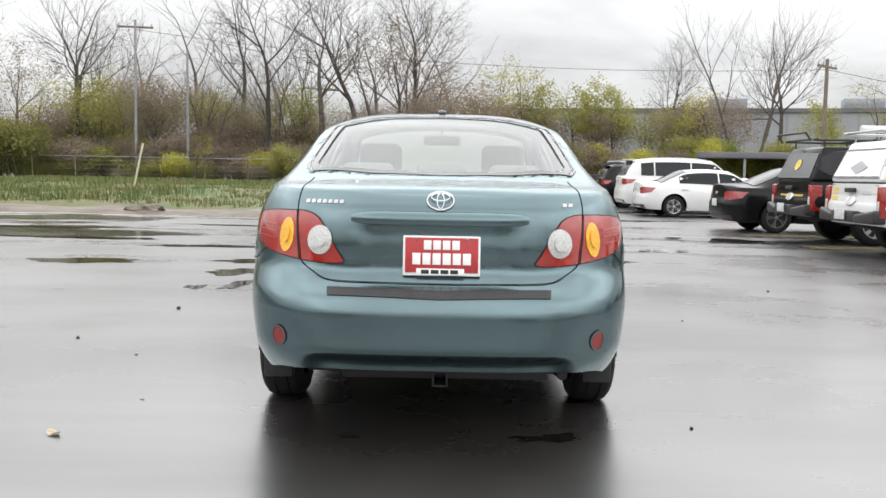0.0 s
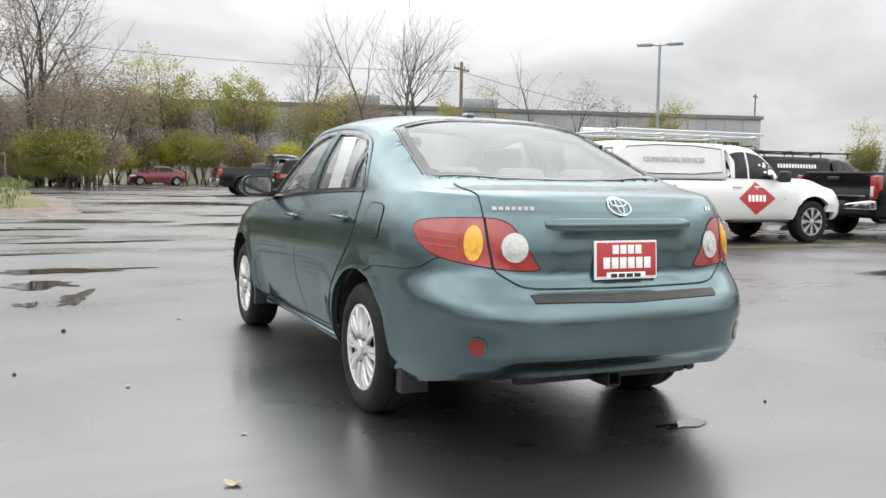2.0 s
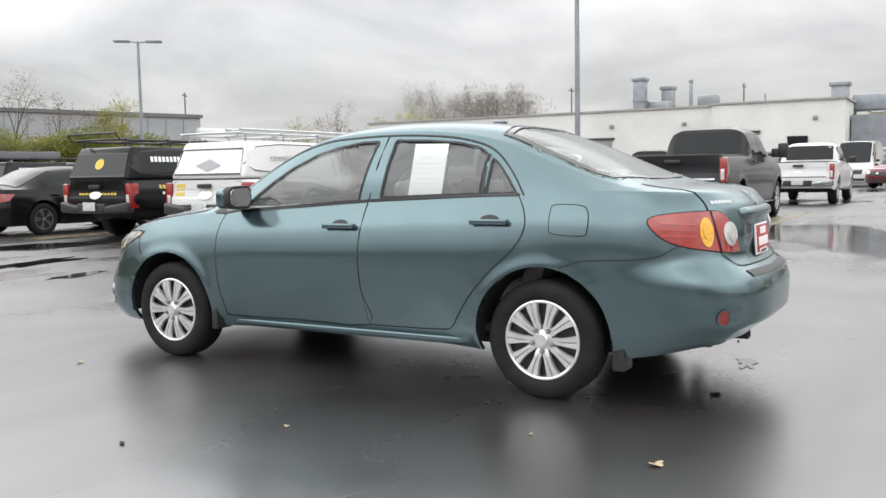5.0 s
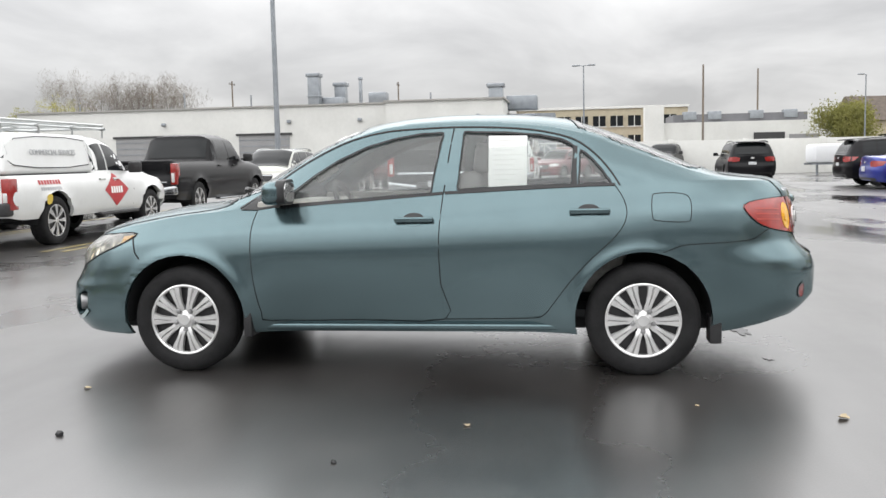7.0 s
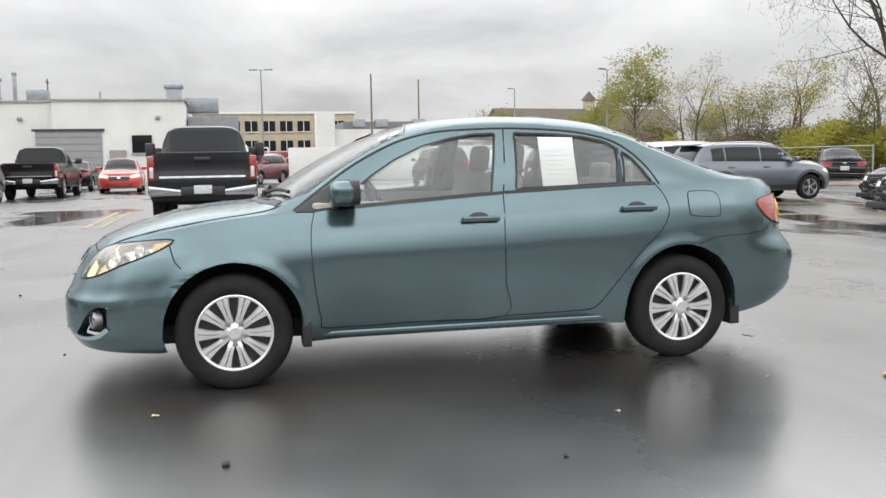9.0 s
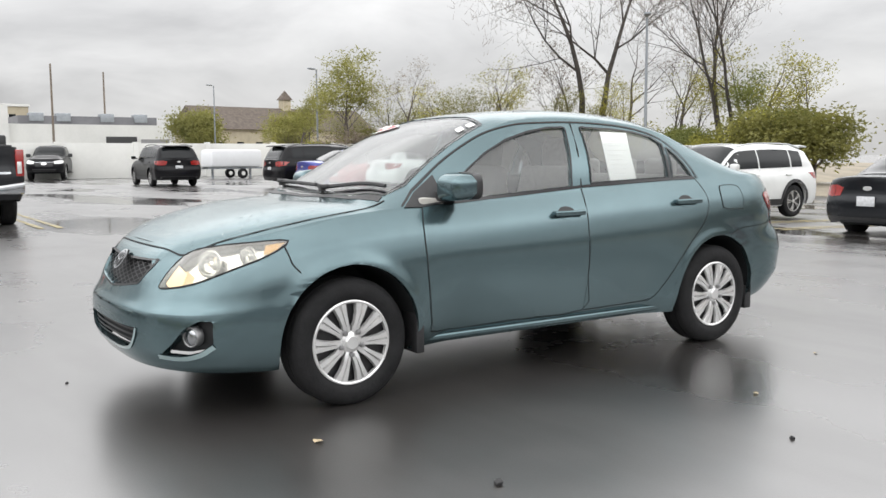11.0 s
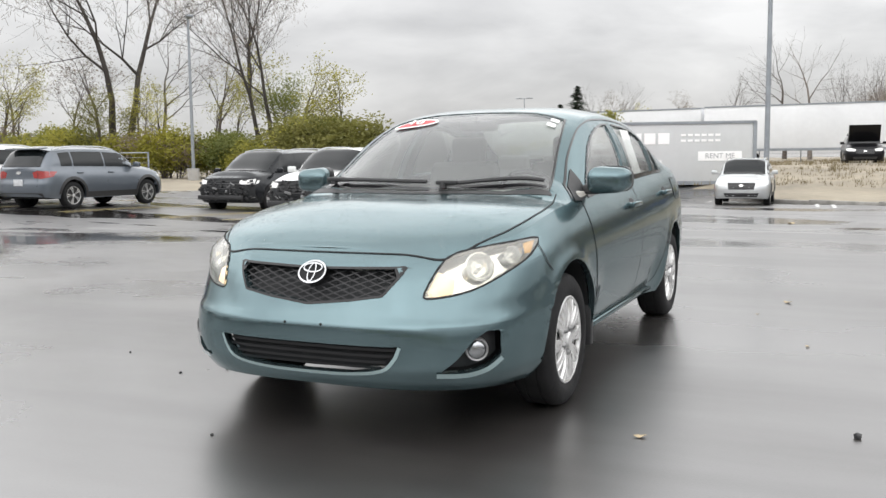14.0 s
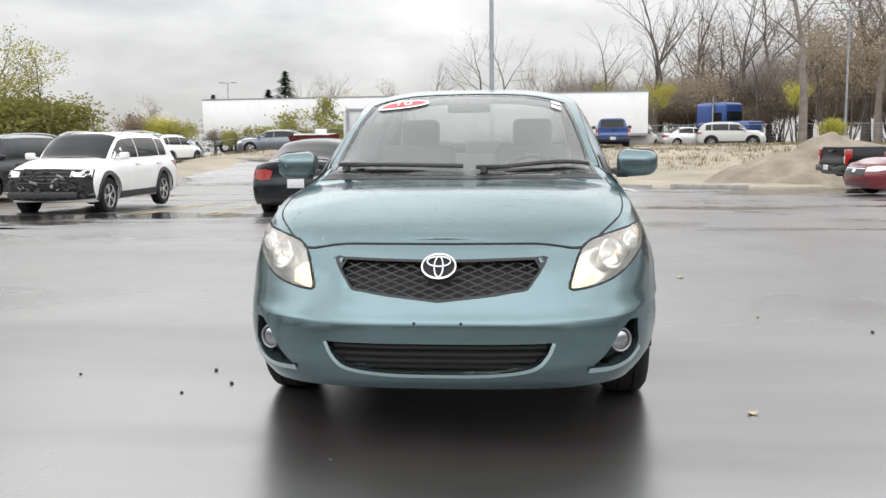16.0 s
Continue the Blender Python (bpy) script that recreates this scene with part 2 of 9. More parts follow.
def empty(name, m=None, **tags):
    ob = new(name)
    ob.empty_display_size = 0.2
    if m is not None:
        ob.matrix_world = m
    return tagged(ob, **tags)


def box(bm, c, s, rot=None, bevel=0.0, seg=2):
    """Adds a box of centre c and full size s, with rounded edges."""
    r = bmesh.ops.create_cube(bm, size=1.0)
    vs = r["verts"]
    bmesh.ops.scale(bm, vec=s, verts=vs)
    if bevel:
        es = list({e for v in vs for e in v.link_edges})
        b = bmesh.ops.bevel(bm, geom=es, offset=bevel, segments=seg, affect="EDGES", profile=0.5)
        vs = list({v for f in b["faces"] for v in f.verts} | {v for v in vs if v.is_valid})
    if rot is not None:
        bmesh.ops.rotate(bm, matrix=rot, verts=vs)
    bmesh.ops.translate(bm, vec=c, verts=vs)
    return vs


def tube(bm, a, b, r1, r2=None, n=8, cap=True):
    a, b = Vector(a), Vector(b)
    d = b - a
    if d.length < 1e-6:
        return []
    q = d.to_track_quat("Z", "Y").to_matrix().to_4x4()
    r = bmesh.ops.create_cone(bm, cap_ends=cap, segments=n, radius1=r1, radius2=r1 if r2 is None else r2, depth=d.length,
                              matrix=Matrix.Translation((a + b) / 2) @ q)
    return r["verts"]


def rod(bm, pts, r, n=6, closed=False):
    """A bent round bar through the given points, in one piece."""
    P = [Vector(p) for p in pts]
    m, rings = len(P), []
    s = None
    for i in range(m):
        a = P[i - 1] if (i or closed) else P[i]
        b = P[(i + 1) % m] if (i < m - 1 or closed) else P[i]
        d = (b - a).normalized()
        s = d.orthogonal().normalized() if s is None else (s - d * s.dot(d)).normalized()
        t = d.cross(s)
        rings.append([bm.verts.new(P[i] + s * (r * math.cos(2 * math.pi * k / n)) + t * (r * math.sin(2 * math.pi * k / n))) for k in range(n)])
    for a, b in list(zip(rings, rings[1:])) + ([(rings[-1], rings[0])] if closed else []):
        for k in range(n):
            bm.faces.new((a[k], a[(k + 1) % n], b[(k + 1) % n], b[k]))
    if not closed:
        bm.faces.new(rings[0][::-1])
        bm.faces.new(rings[-1])


def lathe(bm, prof, axis, n=32, centre=(0, 0, 0)):
    """Revolves (r, h) pairs round an axis given as 'x' or 'z'."""
    rings = []
    for r, h in prof:
        ring = []
        for k in range(n):
            a = 2 * math.pi * k / n
            p = (h, r * math.cos(a), r * math.sin(a)) if axis == "x" else (r * math.cos(a), r * math.sin(a), h)
            ring.append(bm.verts.new(Vector(p) + Vector(centre)))
        rings.append(ring)
    for a, b in zip(rings, rings[1:]):
        for k in range(n):
            f = (a[k], a[(k + 1) % n], b[(k + 1) % n], b[k])
            bm.faces.new(f)
    return rings


def crv(*pts):
    """Smooth monotone curve through (t, value) pairs; the ends run on flat."""
    p = sorted(pts)
    x = np.array([a for a, _ in p], float)
    y = np.array([b for _, b in p], float)
    h, d = np.diff(x), np.diff(y) / np.diff(x)
    m = np.zeros(len(x))
    for k in range(1, len(x) - 1):
        if d[k - 1] * d[k] > 0:
            w1, w2 = 2 * h[k] + h[k - 1], h[k] + 2 * h[k - 1]
            m[k] = (w1 + w2) / (w1 / d[k - 1] + w2 / d[k])
    m[0], m[-1] = d[0], d[-1]

    def f(t):
        t = np.clip(np.asarray(t, float), x[0], x[-1])
        k = np.clip(np.searchsorted(x, t) - 1, 0, len(x) - 2)
        u = (t - x[k]) / h[k]
        return ((1 + 2 * u) * (1 - u) ** 2 * y[k] + u * (1 - u) ** 2 * h[k] * m[k]
                + u * u * (3 - 2 * u) * y[k + 1] + u * u * (u - 1) * h[k] * m[k + 1])
    return f


def sstep(t, a, b):
    u = np.clip((t - a) / (b - a), 0, 1)
    return u * u * (3 - 2 * u)


def rounded(pts, k=4):
    """A closed outline smoothed by Catmull-Rom."""
    n, out = len(pts), []
    P = [Vector(p) for p in pts]
    for i in range(n):
        a, b, c, d = P[i - 1], P[i], P[(i + 1) % n], P[(i + 2) % n]
        for j in range(k):
            u = j / k
            out.append(0.5 * (2 * b + (c - a) * u + (2 * a - 5 * b + 4 * c - d) * u * u + (3 * b - a - 3 * c + d) * u ** 3))
    return out


def bezier_line(pts, k=5):
    """An open line smoothed by Catmull-Rom."""
    P = [Vector(p) for p in pts]
    P = [2 * P[0] - P[1]] + P + [2 * P[-1] - P[-2]]
    out = []
    for i in range(1, len(P) - 2):
        a, b, c, d = P[i - 1:i + 3]
        for j in range(k):
            u = j / k
            out.append(0.5 * (2 * b + (c - a) * u + (2 * a - 5 * b + 4 * c - d) * u * u + (3 * b - a - 3 * c + d) * u ** 3))
    out.append(P[-2])
    return out


def dens(pts, step=0.04):
    """The same closed outline with points added along its long edges, so that rounding it only softens the corners."""
    out = []
    P = [Vector(p) for p in pts]
    for a, b in zip(P, P[1:] + P[:1]):
        n = max(1, int((b - a).length / step))
        out += [tuple(a.lerp(b, k / n)) for k in range(n)]
    return out


class Skin:
    """A body surface on which panels, panes, lamps and seams are laid."""

    def __init__(self, bm):
        self.tree = BVHTree.FromBMesh(bm)

    def lay(self, p, d, off):
        d = Vector(d).normalized()
        loc, nor, _, _ = self.tree.ray_cast(Vector(p) + d * 3.0, -d)
        if loc is None:
            return None
        if nor.dot(d) < 0:
            nor = -nor
        return loc + (nor * 0.5 + d * 0.5).normalized() * off

    def patch(self, pts, d, off=0.003, step=0.04, rim=0.0, soft=0):
        """A panel of the given outline (points in space, seen along d), lying on the skin; rim turns its edge inwards."""
        d = Vector(d).normalized()
        up = Vector((0, 0, 1)) if abs(d.z) < 0.9 else Vector((0, 1, 0))
        e1 = up.cross(d).normalized()
        e2 = d.cross(e1).normalized()
        q = [(Vector(p).dot(e1), Vector(p).dot(e2)) for p in pts]
        bm = bmesh.new()
        bm.faces.new([bm.verts.new((a, b, 0)) for a, b in q])
        lo, hi = np.min(q, 0), np.max(q, 0)
        for ax in (0, 1):
            no = [0, 0, 0]
            no[ax] = 1
            for c in np.arange(math.ceil(lo[ax] / step) * step, hi[ax], step):
                co = [0, 0, 0]
                co[ax] = c + 0.00013
                bmesh.ops.bisect_plane(bm, geom=bm.verts[:] + bm.edges[:] + bm.faces[:], plane_co=co, plane_no=no)
        bad = []
        for v in bm.verts:
            w = e1 * v.co.x + e2 * v.co.y
            s = self.lay(w, d, off)
            if s is None:
                bad.append(v)
            else:
                v.co = s
        if bad:
            bmesh.ops.delete(bm, geom=bad, context="VERTS")
        bm.normal_update()
        if bm.faces and sum((f.normal.dot(d) for f in bm.faces)) < 0:
            bmesh.ops.reverse_faces(bm, faces=bm.faces[:])
        if soft:
            free = [v for v in bm.verts if not v.is_boundary]
            for _ in range(soft):
                bmesh.ops.smooth_vert(bm, verts=free, factor=0.5, use_axis_x=True, use_axis_y=True, use_axis_z=True)
        if rim:
            edge = [e for e in bm.edges if e.is_boundary]
            r = bmesh.ops.extrude_edge_only(bm, edges=edge)
            for v in (g for g in r["geom"] if isinstance(g, bmesh.types.BMVert)):
                v.co -= d * rim
        return bm

    def ribbon(self, pts, d, width, off=0.002, closed=False, bm=None, both=True):
        """A narrow strip along a line of points, on the skin."""
        d = Vector(d).normalized()
        bm = bm or bmesh.new()
        P = [Vector(p) for p in pts]
        n = len(P)
        rows = []
        for i in range(n):
            a = P[i - 1] if (i or closed) else P[i]
            b = P[(i + 1) % n] if (i < n - 1 or closed) else P[i]
            t = b - a
            t -= d * t.dot(d)
            if t.length < 1e-9:
                continue
            s = d.cross(t.normalized())
            l, r = self.lay(P[i] + s * width / 2, d, off), self.lay(P[i] - s * width / 2, d, off)
            if l is None or r is None:
                continue
            rows.append((bm.verts.new(l), bm.verts.new(r)))
        pairs = list(zip(rows, rows[1:])) + ([(rows[-1], rows[0])] if closed and len(rows) > 2 else [])
        for (a, b), (c, e) in pairs:
            bm.faces.new((a, b, e, c))
        bm.normal_update()
        if bm.faces and sum((f.normal.dot(d) for f in bm.faces)) < 0:
            bmesh.ops.reverse_faces(bm, faces=bm.faces[:])
        return bm




def inside(poly, x, y):
    c, j = False, len(poly) - 1
    for i in range(len(poly)):
        (xi, yi), (xj, yj) = poly[i], poly[j]
        if (yi > y) != (yj > y) and x < (xj - xi) * (y - yi) / (yj - yi) + xi:
            c = not c
        j = i
    return c


def mx(pts):
    return [(-p[0], p[1], p[2]) for p in pts]
from mathutils.bvhtree import BVHTree


def basis(d):
    d = Vector(d).normalized()
    up = Vector((0, 0, 1)) if abs(d.z) < 0.9 else Vector((0, 1, 0))
    e1 = up.cross(d).normalized()
    return d, e1, d.cross(e1).normalized()


def cut(bm, pts, d, lip=0.0, keep=None, fine=0):
    """Takes the faces that lie inside an outline, seen along d, out of a hull and trims the hole's edge to the outline."""
    d, e1, e2 = basis(d)
    poly = [(Vector(p).dot(e1), Vector(p).dot(e2)) for p in pts]
    lo, hi = np.min(poly, 0), np.max(poly, 0)
    # finer faces round the opening, so that its edge is clean
    near = set()
    for f in bm.faces:
        c = f.calc_center_median()
        a, b = c.dot(e1), c.dot(e2)
        if fine and lo[0] - 0.05 <= a <= hi[0] + 0.05 and lo[1] - 0.05 <= b <= hi[1] + 0.05 and f.normal.dot(d) > 0.12 and (keep is None or keep(c)):
            near.update(f.edges)
    if near:
        bmesh.ops.subdivide_edges(bm, edges=list(near), cuts=fine, use_grid_fill=True)
        bm.normal_update()
    gone, rim = [], set()
    for f in bm.faces:
        c = f.calc_center_median()
        a, b = c.dot(e1), c.dot(e2)
        if lo[0] <= a <= hi[0] and lo[1] <= b <= hi[1] and f.normal.dot(d) > 0.12 and (keep is None or keep(c)) and inside(poly, a, b):
            gone.append(f)
    for f in gone:
        rim.update(f.verts)
    bmesh.ops.delete(bm, geom=gone, context="FACES")
    rim = [v for v in rim if v.is_valid]
    P = [Vector((*p, 0)) for p in poly]
    for v in rim:
        q = Vector((v.co.dot(e1), v.co.dot(e2), 0))
        best = None
        for i in range(len(P)):
            a, b = P[i - 1], P[i]
            t = max(0, min(1, (q - a).dot(b - a) / max((b - a).length_squared, 1e-12)))
            c = a + (b - a) * t
            if best is None or (c - q).length < (best - q).length:
                best = c
        m = best - q
        if m.length < (0.022 if fine > 1 else 0.06):
            v.co += e1 * m.x + e2 * m.y
    if lip:
        rs = set(rim)
        es = [e for e in bm.edges if e.is_boundary and e.verts[0] in rs and e.verts[1] in rs]
        if es:
            r = bmesh.ops.extrude_edge_only(bm, edges=es)
            for v in (g for g in r["geom"] if isinstance(g, bmesh.types.BMVert)):
                v.co -= d * lip


def hull(s):
    """A car's outer skin from its curves: lower body by plan outlines, hood, glasshouse and deck by cross-sections."""
    ne, ns, nv = s.get("ne", 18), s.get("ns", 70), s.get("nv", 22)
    vs = np.linspace(0, 1, nv)
    th = np.linspace(0, 1, ne) * math.pi / 2
    y_side = np.linspace(s["y0r"], s["y0f"], ns)
    bm = bmesh.new()
    grid = []
    for v in vs:
        w, yr, yf = float(s["W"](v)), float(s["yr"](v)), float(s["yf"](v))
        nf = float(s["nf"](v)) if callable(s["nf"]) else s["nf"]
        nr = float(s["nr"](v)) if callable(s["nr"]) else s["nr"]
        pts = []
        for t in th[:-1]:
            x = w * math.sin(t) ** (2 / nr)
            y = s["y0r"] + (yr - s["y0r"]) * math.cos(t) ** (2 / nr)
            pts.append((x, y))
        pts += [(w, y) for y in y_side]
        for t in th[::-1][1:]:
            x = w * math.sin(t) ** (2 / nf)
            y = s["y0f"] + (yf - s["y0f"]) * math.cos(t) ** (2 / nf)
            pts.append((x, y))
        row = []
        for x, y in pts:
            zb, zs = float(s["zb"](y)), float(s["zs"](y))
            z = zb + (zs - zb) * v
            for ay, az, ar in s["arches"]:
                dd = math.hypot(y - ay, z - az)
                x += s.get("flare", 0.016) * math.exp(-((dd - ar) / 0.045) ** 2) * (1 if x > 0.5 * w else 0)
            x, y, z = s["shape"](x, y, z) if "shape" in s else (x, y, z)
            row.append((x, y, z))
        grid.append(row)
    n = len(grid[0])
    left = [[bm.verts.new((-x, y, z)) for x, y, z in r] for r in grid]
    right = [[bm.verts.new((x, y, z)) for x, y, z in r] for r in grid]
    for a, b in zip(range(nv - 1), range(1, nv)):
        for k in range(n - 1):
            bm.faces.new((right[a][k], right[a][k + 1], right[b][k + 1], right[b][k]))
            bm.faces.new((left[a][k + 1], left[a][k], left[b][k], left[b][k + 1]))
    # top
    n1, n2 = s.get("n1", 8), s.get("n2", 10)
    rows = []
    for x, y, z in grid[-1]:
        ws, zs, zc = x, z, float(s["zc"](y))
        zc = max(zc, zs)
        xr = min(float(s["xr"](y)), 0.93 * ws)
        zr = min(max(float(s["rail"](y)), zs + 0.35 * (zc - zs)), zc)
        half = []
        for k in range(1, n1 + 1):
            u = k / n1
            bulge = 0.03 * math.sin(math.pi * u) * min(1, (zr - zs) / 0.3)
            half.append((ws + (xr - ws) * u + bulge, zs + (zr - zs) * u))
        for k in range(1, n2 + 1):
            u = k / n2
            half.append((xr * (1 - u), zr + (zc - zr) * (1 - (1 - u) ** s.get("pw", 2.3))))
        rows.append((y, half))
    tops = []
    for i, (y, half) in enumerate(rows):
        L = [left[-1][i]] + [bm.verts.new((-a, y, b)) for a, b in half]
        R = [bm.verts.new((a, y, b)) for a, b in half[:-1]]
        tops.append(L + R[::-1] + [right[-1][i]])
    for a, b in zip(tops, tops[1:]):
        for k in range(len(a) - 1):
            bm.faces.new((a[k], a[k + 1], b[k + 1], b[k]))
    bmesh.ops.remove_doubles(bm, verts=bm.verts[:], dist=0.0008)
    bmesh.ops.dissolve_degenerate(bm, edges=bm.edges[:], dist=0.0005)
    bm.normal_update()
    return bm


def tyre_mesh(r, w, cap, n=26):
    """Tyre with rounded shoulders and tread grooves; its outer face looks along -x."""
    bm = bmesh.new()
    h = w / 2
    prof = [(cap, -h * 0.86), (cap + 0.012, -h * 0.97), (cap + (r - cap) * 0.35, -h * 1.02), (cap + (r - cap) * 0.7, -h * 0.99),
            (r - 0.022, -h * 0.92), (r - 0.007, -h * 0.8), (r, -h * 0.6), (r, -h * 0.36), (r - 0.006, -h * 0.34), (r - 0.006, -h * 0.28), (r, -h * 0.26),
            (r, h * 0.26), (r - 0.006, h * 0.28), (r - 0.006, h * 0.34), (r, h * 0.36), (r, h * 0.6), (r - 0.007, h * 0.8), (r - 0.03, h), (cap, h * 0.9)]
    lathe(bm, prof, "x", n)
    return bm


def rim_mesh(r, h, spokes, twin=True, dish=0.02):
    """Spoked wheel face towards -x."""
    bm = bmesh.new()
    lathe(bm, [(r * 1.0, -h + 0.006), (r * 0.985, -h - 0.004), (r * 0.94, -h - 0.002), (r * 0.93, -h + 0.012)], "x", 40)
    lathe(bm, [(0.0005, -h - dish * 0.3), (r * 0.14, -h - dish * 0.3), (r * 0.17, -h - dish * 0.1), (r * 0.18, -h + 0.015)], "x", 20)
    for k in range(spokes):
        a0 = 2 * math.pi * k / spokes
        for da in ((-0.12, 0.12) if twin else (0,)):
            hw = (0.085 if twin else 0.2)
            quad = []
            for rr, aa, x in ((r * 0.15, hw * 1.5, -h - dish * 0.15), (r * 0.55, hw * 1.0, -h - dish * 0.45), (r * 0.95, hw * 1.05, -h)):
                for sgn in (-1, 1):
                    ang = a0 + da * (0.9 + 0.3 * rr / r) + sgn * aa * (0.55 if rr < r * 0.3 else 0.8)
                    quad.append((x, rr * math.cos(ang), rr * math.sin(ang)))
            top = [bm.verts.new(p) for p in quad]
            low = [bm.verts.new((p[0] + 0.012, p[1], p[2])) for p in quad]
            for i in (0, 2):
                bm.faces.new((top[i], top[i + 1], top[i + 3], top[i + 2]))
                bm.faces.new((top[i], top[i + 2], low[i + 2], low[i]))
                bm.faces.new((top[i + 1], low[i + 1], low[i + 3], top[i + 3]))
    bmesh.ops.recalc_face_normals(bm, faces=bm.faces[:])
    return bm


def cover_mesh(r, h):
    """Plastic wheel cover: ten broad blades, each split by a narrow slot, in a rolled rim."""
    bm = bmesh.new()
    lathe(bm, [(r * 1.015, -h + 0.012), (r * 1.0, -h - 0.004), (r * 0.97, -h - 0.007), (r * 0.93, -h - 0.003), (r * 0.915, -h + 0.014)], "x", 56)
    lathe(bm, [(0.0005, -h - 0.004), (r * 0.12, -h - 0.004), (r * 0.2, -h - 0.001), (r * 0.27, -h + 0.008), (r * 0.28, -h + 0.02)], "x", 30)
    for k in range(10):
        a0 = 2 * math.pi * k / 10
        lean = 0.05 if k % 2 else -0.05
        for sg in (-1, 1):
            rows = []
            for f, g0, g1, x in ((0.24, 0.0, 0.314, 0.004), (0.36, 0.0, 0.285, -0.003), (0.48, 0.004, 0.205, -0.007), (0.70, 0.014, 0.185, -0.010), (0.94, 0.022, 0.195, -0.004)):
                rows.append([(-h + x + e, r * f * math.cos(a0 + lean * (1 - f) + sg * g), r * f * math.sin(a0 + lean * (1 - f) + sg * g)) for g, e in ((0.0, 0.012 if f > 0.4 else 0), (g0 + 0.016, 0), (g1 - 0.03, 0.002), (g1, 0.012), (g1, 0.024))])
            V = [[bm.verts.new(p) for p in row] for row in rows]
            for p, q in zip(V, V[1:]):
                for j in range(4):
                    bm.faces.new((p[j], p[j + 1], q[j + 1], q[j]))
    bmesh.ops.recalc_face_normals(bm, faces=bm.faces[:])
    for f in bm.faces:
        if f.normal.x > 0.3:
            f.normal_flip()
    return bm


def housing(ra, x0, x1, y, z, sg, n=26):
    """The dark liner over a wheel: an arch, open below, closed towards the middle of the car."""
    bm = bmesh.new()
    an = [math.pi * (1.03 - 1.06 * k / n) for k in range(n + 1)]
    A = [bm.verts.new((sg * x0, y + ra * math.cos(a), z + ra * math.sin(a))) for a in an]
    B = [bm.verts.new((sg * x1, y + ra * math.cos(a), z + ra * math.sin(a))) for a in an]
    for k in range(n):
        bm.faces.new((A[k], A[k + 1], B[k + 1], B[k]))
    bm.faces.new(B)
    return bm


def disc_mesh(r, x, n=32):
    bm = bmesh.new()
    bmesh.ops.create_circle(bm, cap_ends=True, segments=n, radius=r, matrix=Matrix.Translation((x, 0, 0)) @ Matrix.Rotation(math.pi / 2, 4, "Y"))
    return bm


WHEELS = {}


def wheel(parent, x, y, z, r, w, cap, spokes, twin, rim_mat, side, key, label=""):
    """A wheel under a car: tyre, backing and rim; side -1 is the car's left."""
    if key not in WHEELS:
        WHEELS[key] = []
        # black disc added behind the spokes to make their gaps dark
        for nm, b, m in (("tyre", tyre_mesh(r, w, cap, 48 if key == "hero" else 22), M["tyre"]), ("brake_disc", disc_mesh(cap, -w / 2 + 0.045), M["black_plastic"]),
                         ("rim", cover_mesh(cap, w / 2 - 0.012) if key == "hero" else rim_mesh(cap, w / 2 - 0.012, spokes, twin), rim_mat)):
            o = part(nm, b, m)
            WHEELS[key].append((nm, o.data))
            bpy.data.objects.remove(o)
    hub = empty("wheel", None)
    hub.parent = parent
    hub.matrix_local = pose(x, y, z, 0, 0, 0 if side < 0 else 180)
    for nm, me in WHEELS[key]:
        o = new(nm, me)
        o.parent = hub
    return hub

# ---- the teal sedan that the camera goes round ----
hero = empty("sedan_car", None, label="teal green metallic compact sedan, wet, parked on the lot", category="car")
HY = 1.288      # half the wheelbase
HR = 0.306      # tyre radius


def hero_shape(x, y, z):
    # recessed licence plate field and the lip above it
    if y < -1.9:
        rec = sstep(z, 0.66, 0.72) * (1 - sstep(z, 0.865, 0.905)) * (1 - sstep(abs(x), 0.23 + (z - 0.7) * 0.35, 0.28 + (z - 0.7) * 0.35))
        y += 0.007 * float(rec)
        # the step between bumper and trunk lid
        y += 0.030 * float(sstep(z, 0.628, 0.668)) * float(1 - sstep(z, 0.70, 0.82)) * float(1 - sstep(abs(x), 0.40, 0.60))
        # groove and tuck under the rear bumper
        y += 0.055 * float(1 - sstep(z, 0.345, 0.40)) * float(1 - sstep(abs(x), 0.46, 0.60))
        # scoop round each reflector
        dx = (abs(x) - 0.640) / 0.075
        y += 0.020 * math.exp(-(dx * dx + ((z - 0.446) / 0.055) ** 2))
        y -= 0.020 * float(1 - sstep(z, 0.30, 0.345)) * float(1 - sstep(abs(x), 0.46, 0.60))
    x *= 1 - 0.034 * float(sstep(-y, 0.9, 1.5)) * float(1 - sstep(z, 0.42, 1.0))
    # the doors tuck in towards the sill
    x -= 0.052 * float(1 - sstep(z, 0.24, 0.70)) * float(1 - sstep(abs(y), 0.66, 0.95)) * (1 if x > 0.5 else 0)
    if y > 1.7:
        # raised V of the nose running from the hood to the bumper
        y += 0.012 * float(sstep(z, 0.5, 0.62)) * float(1 - sstep(abs(x), 0.36, 0.5))
    return x, y, z


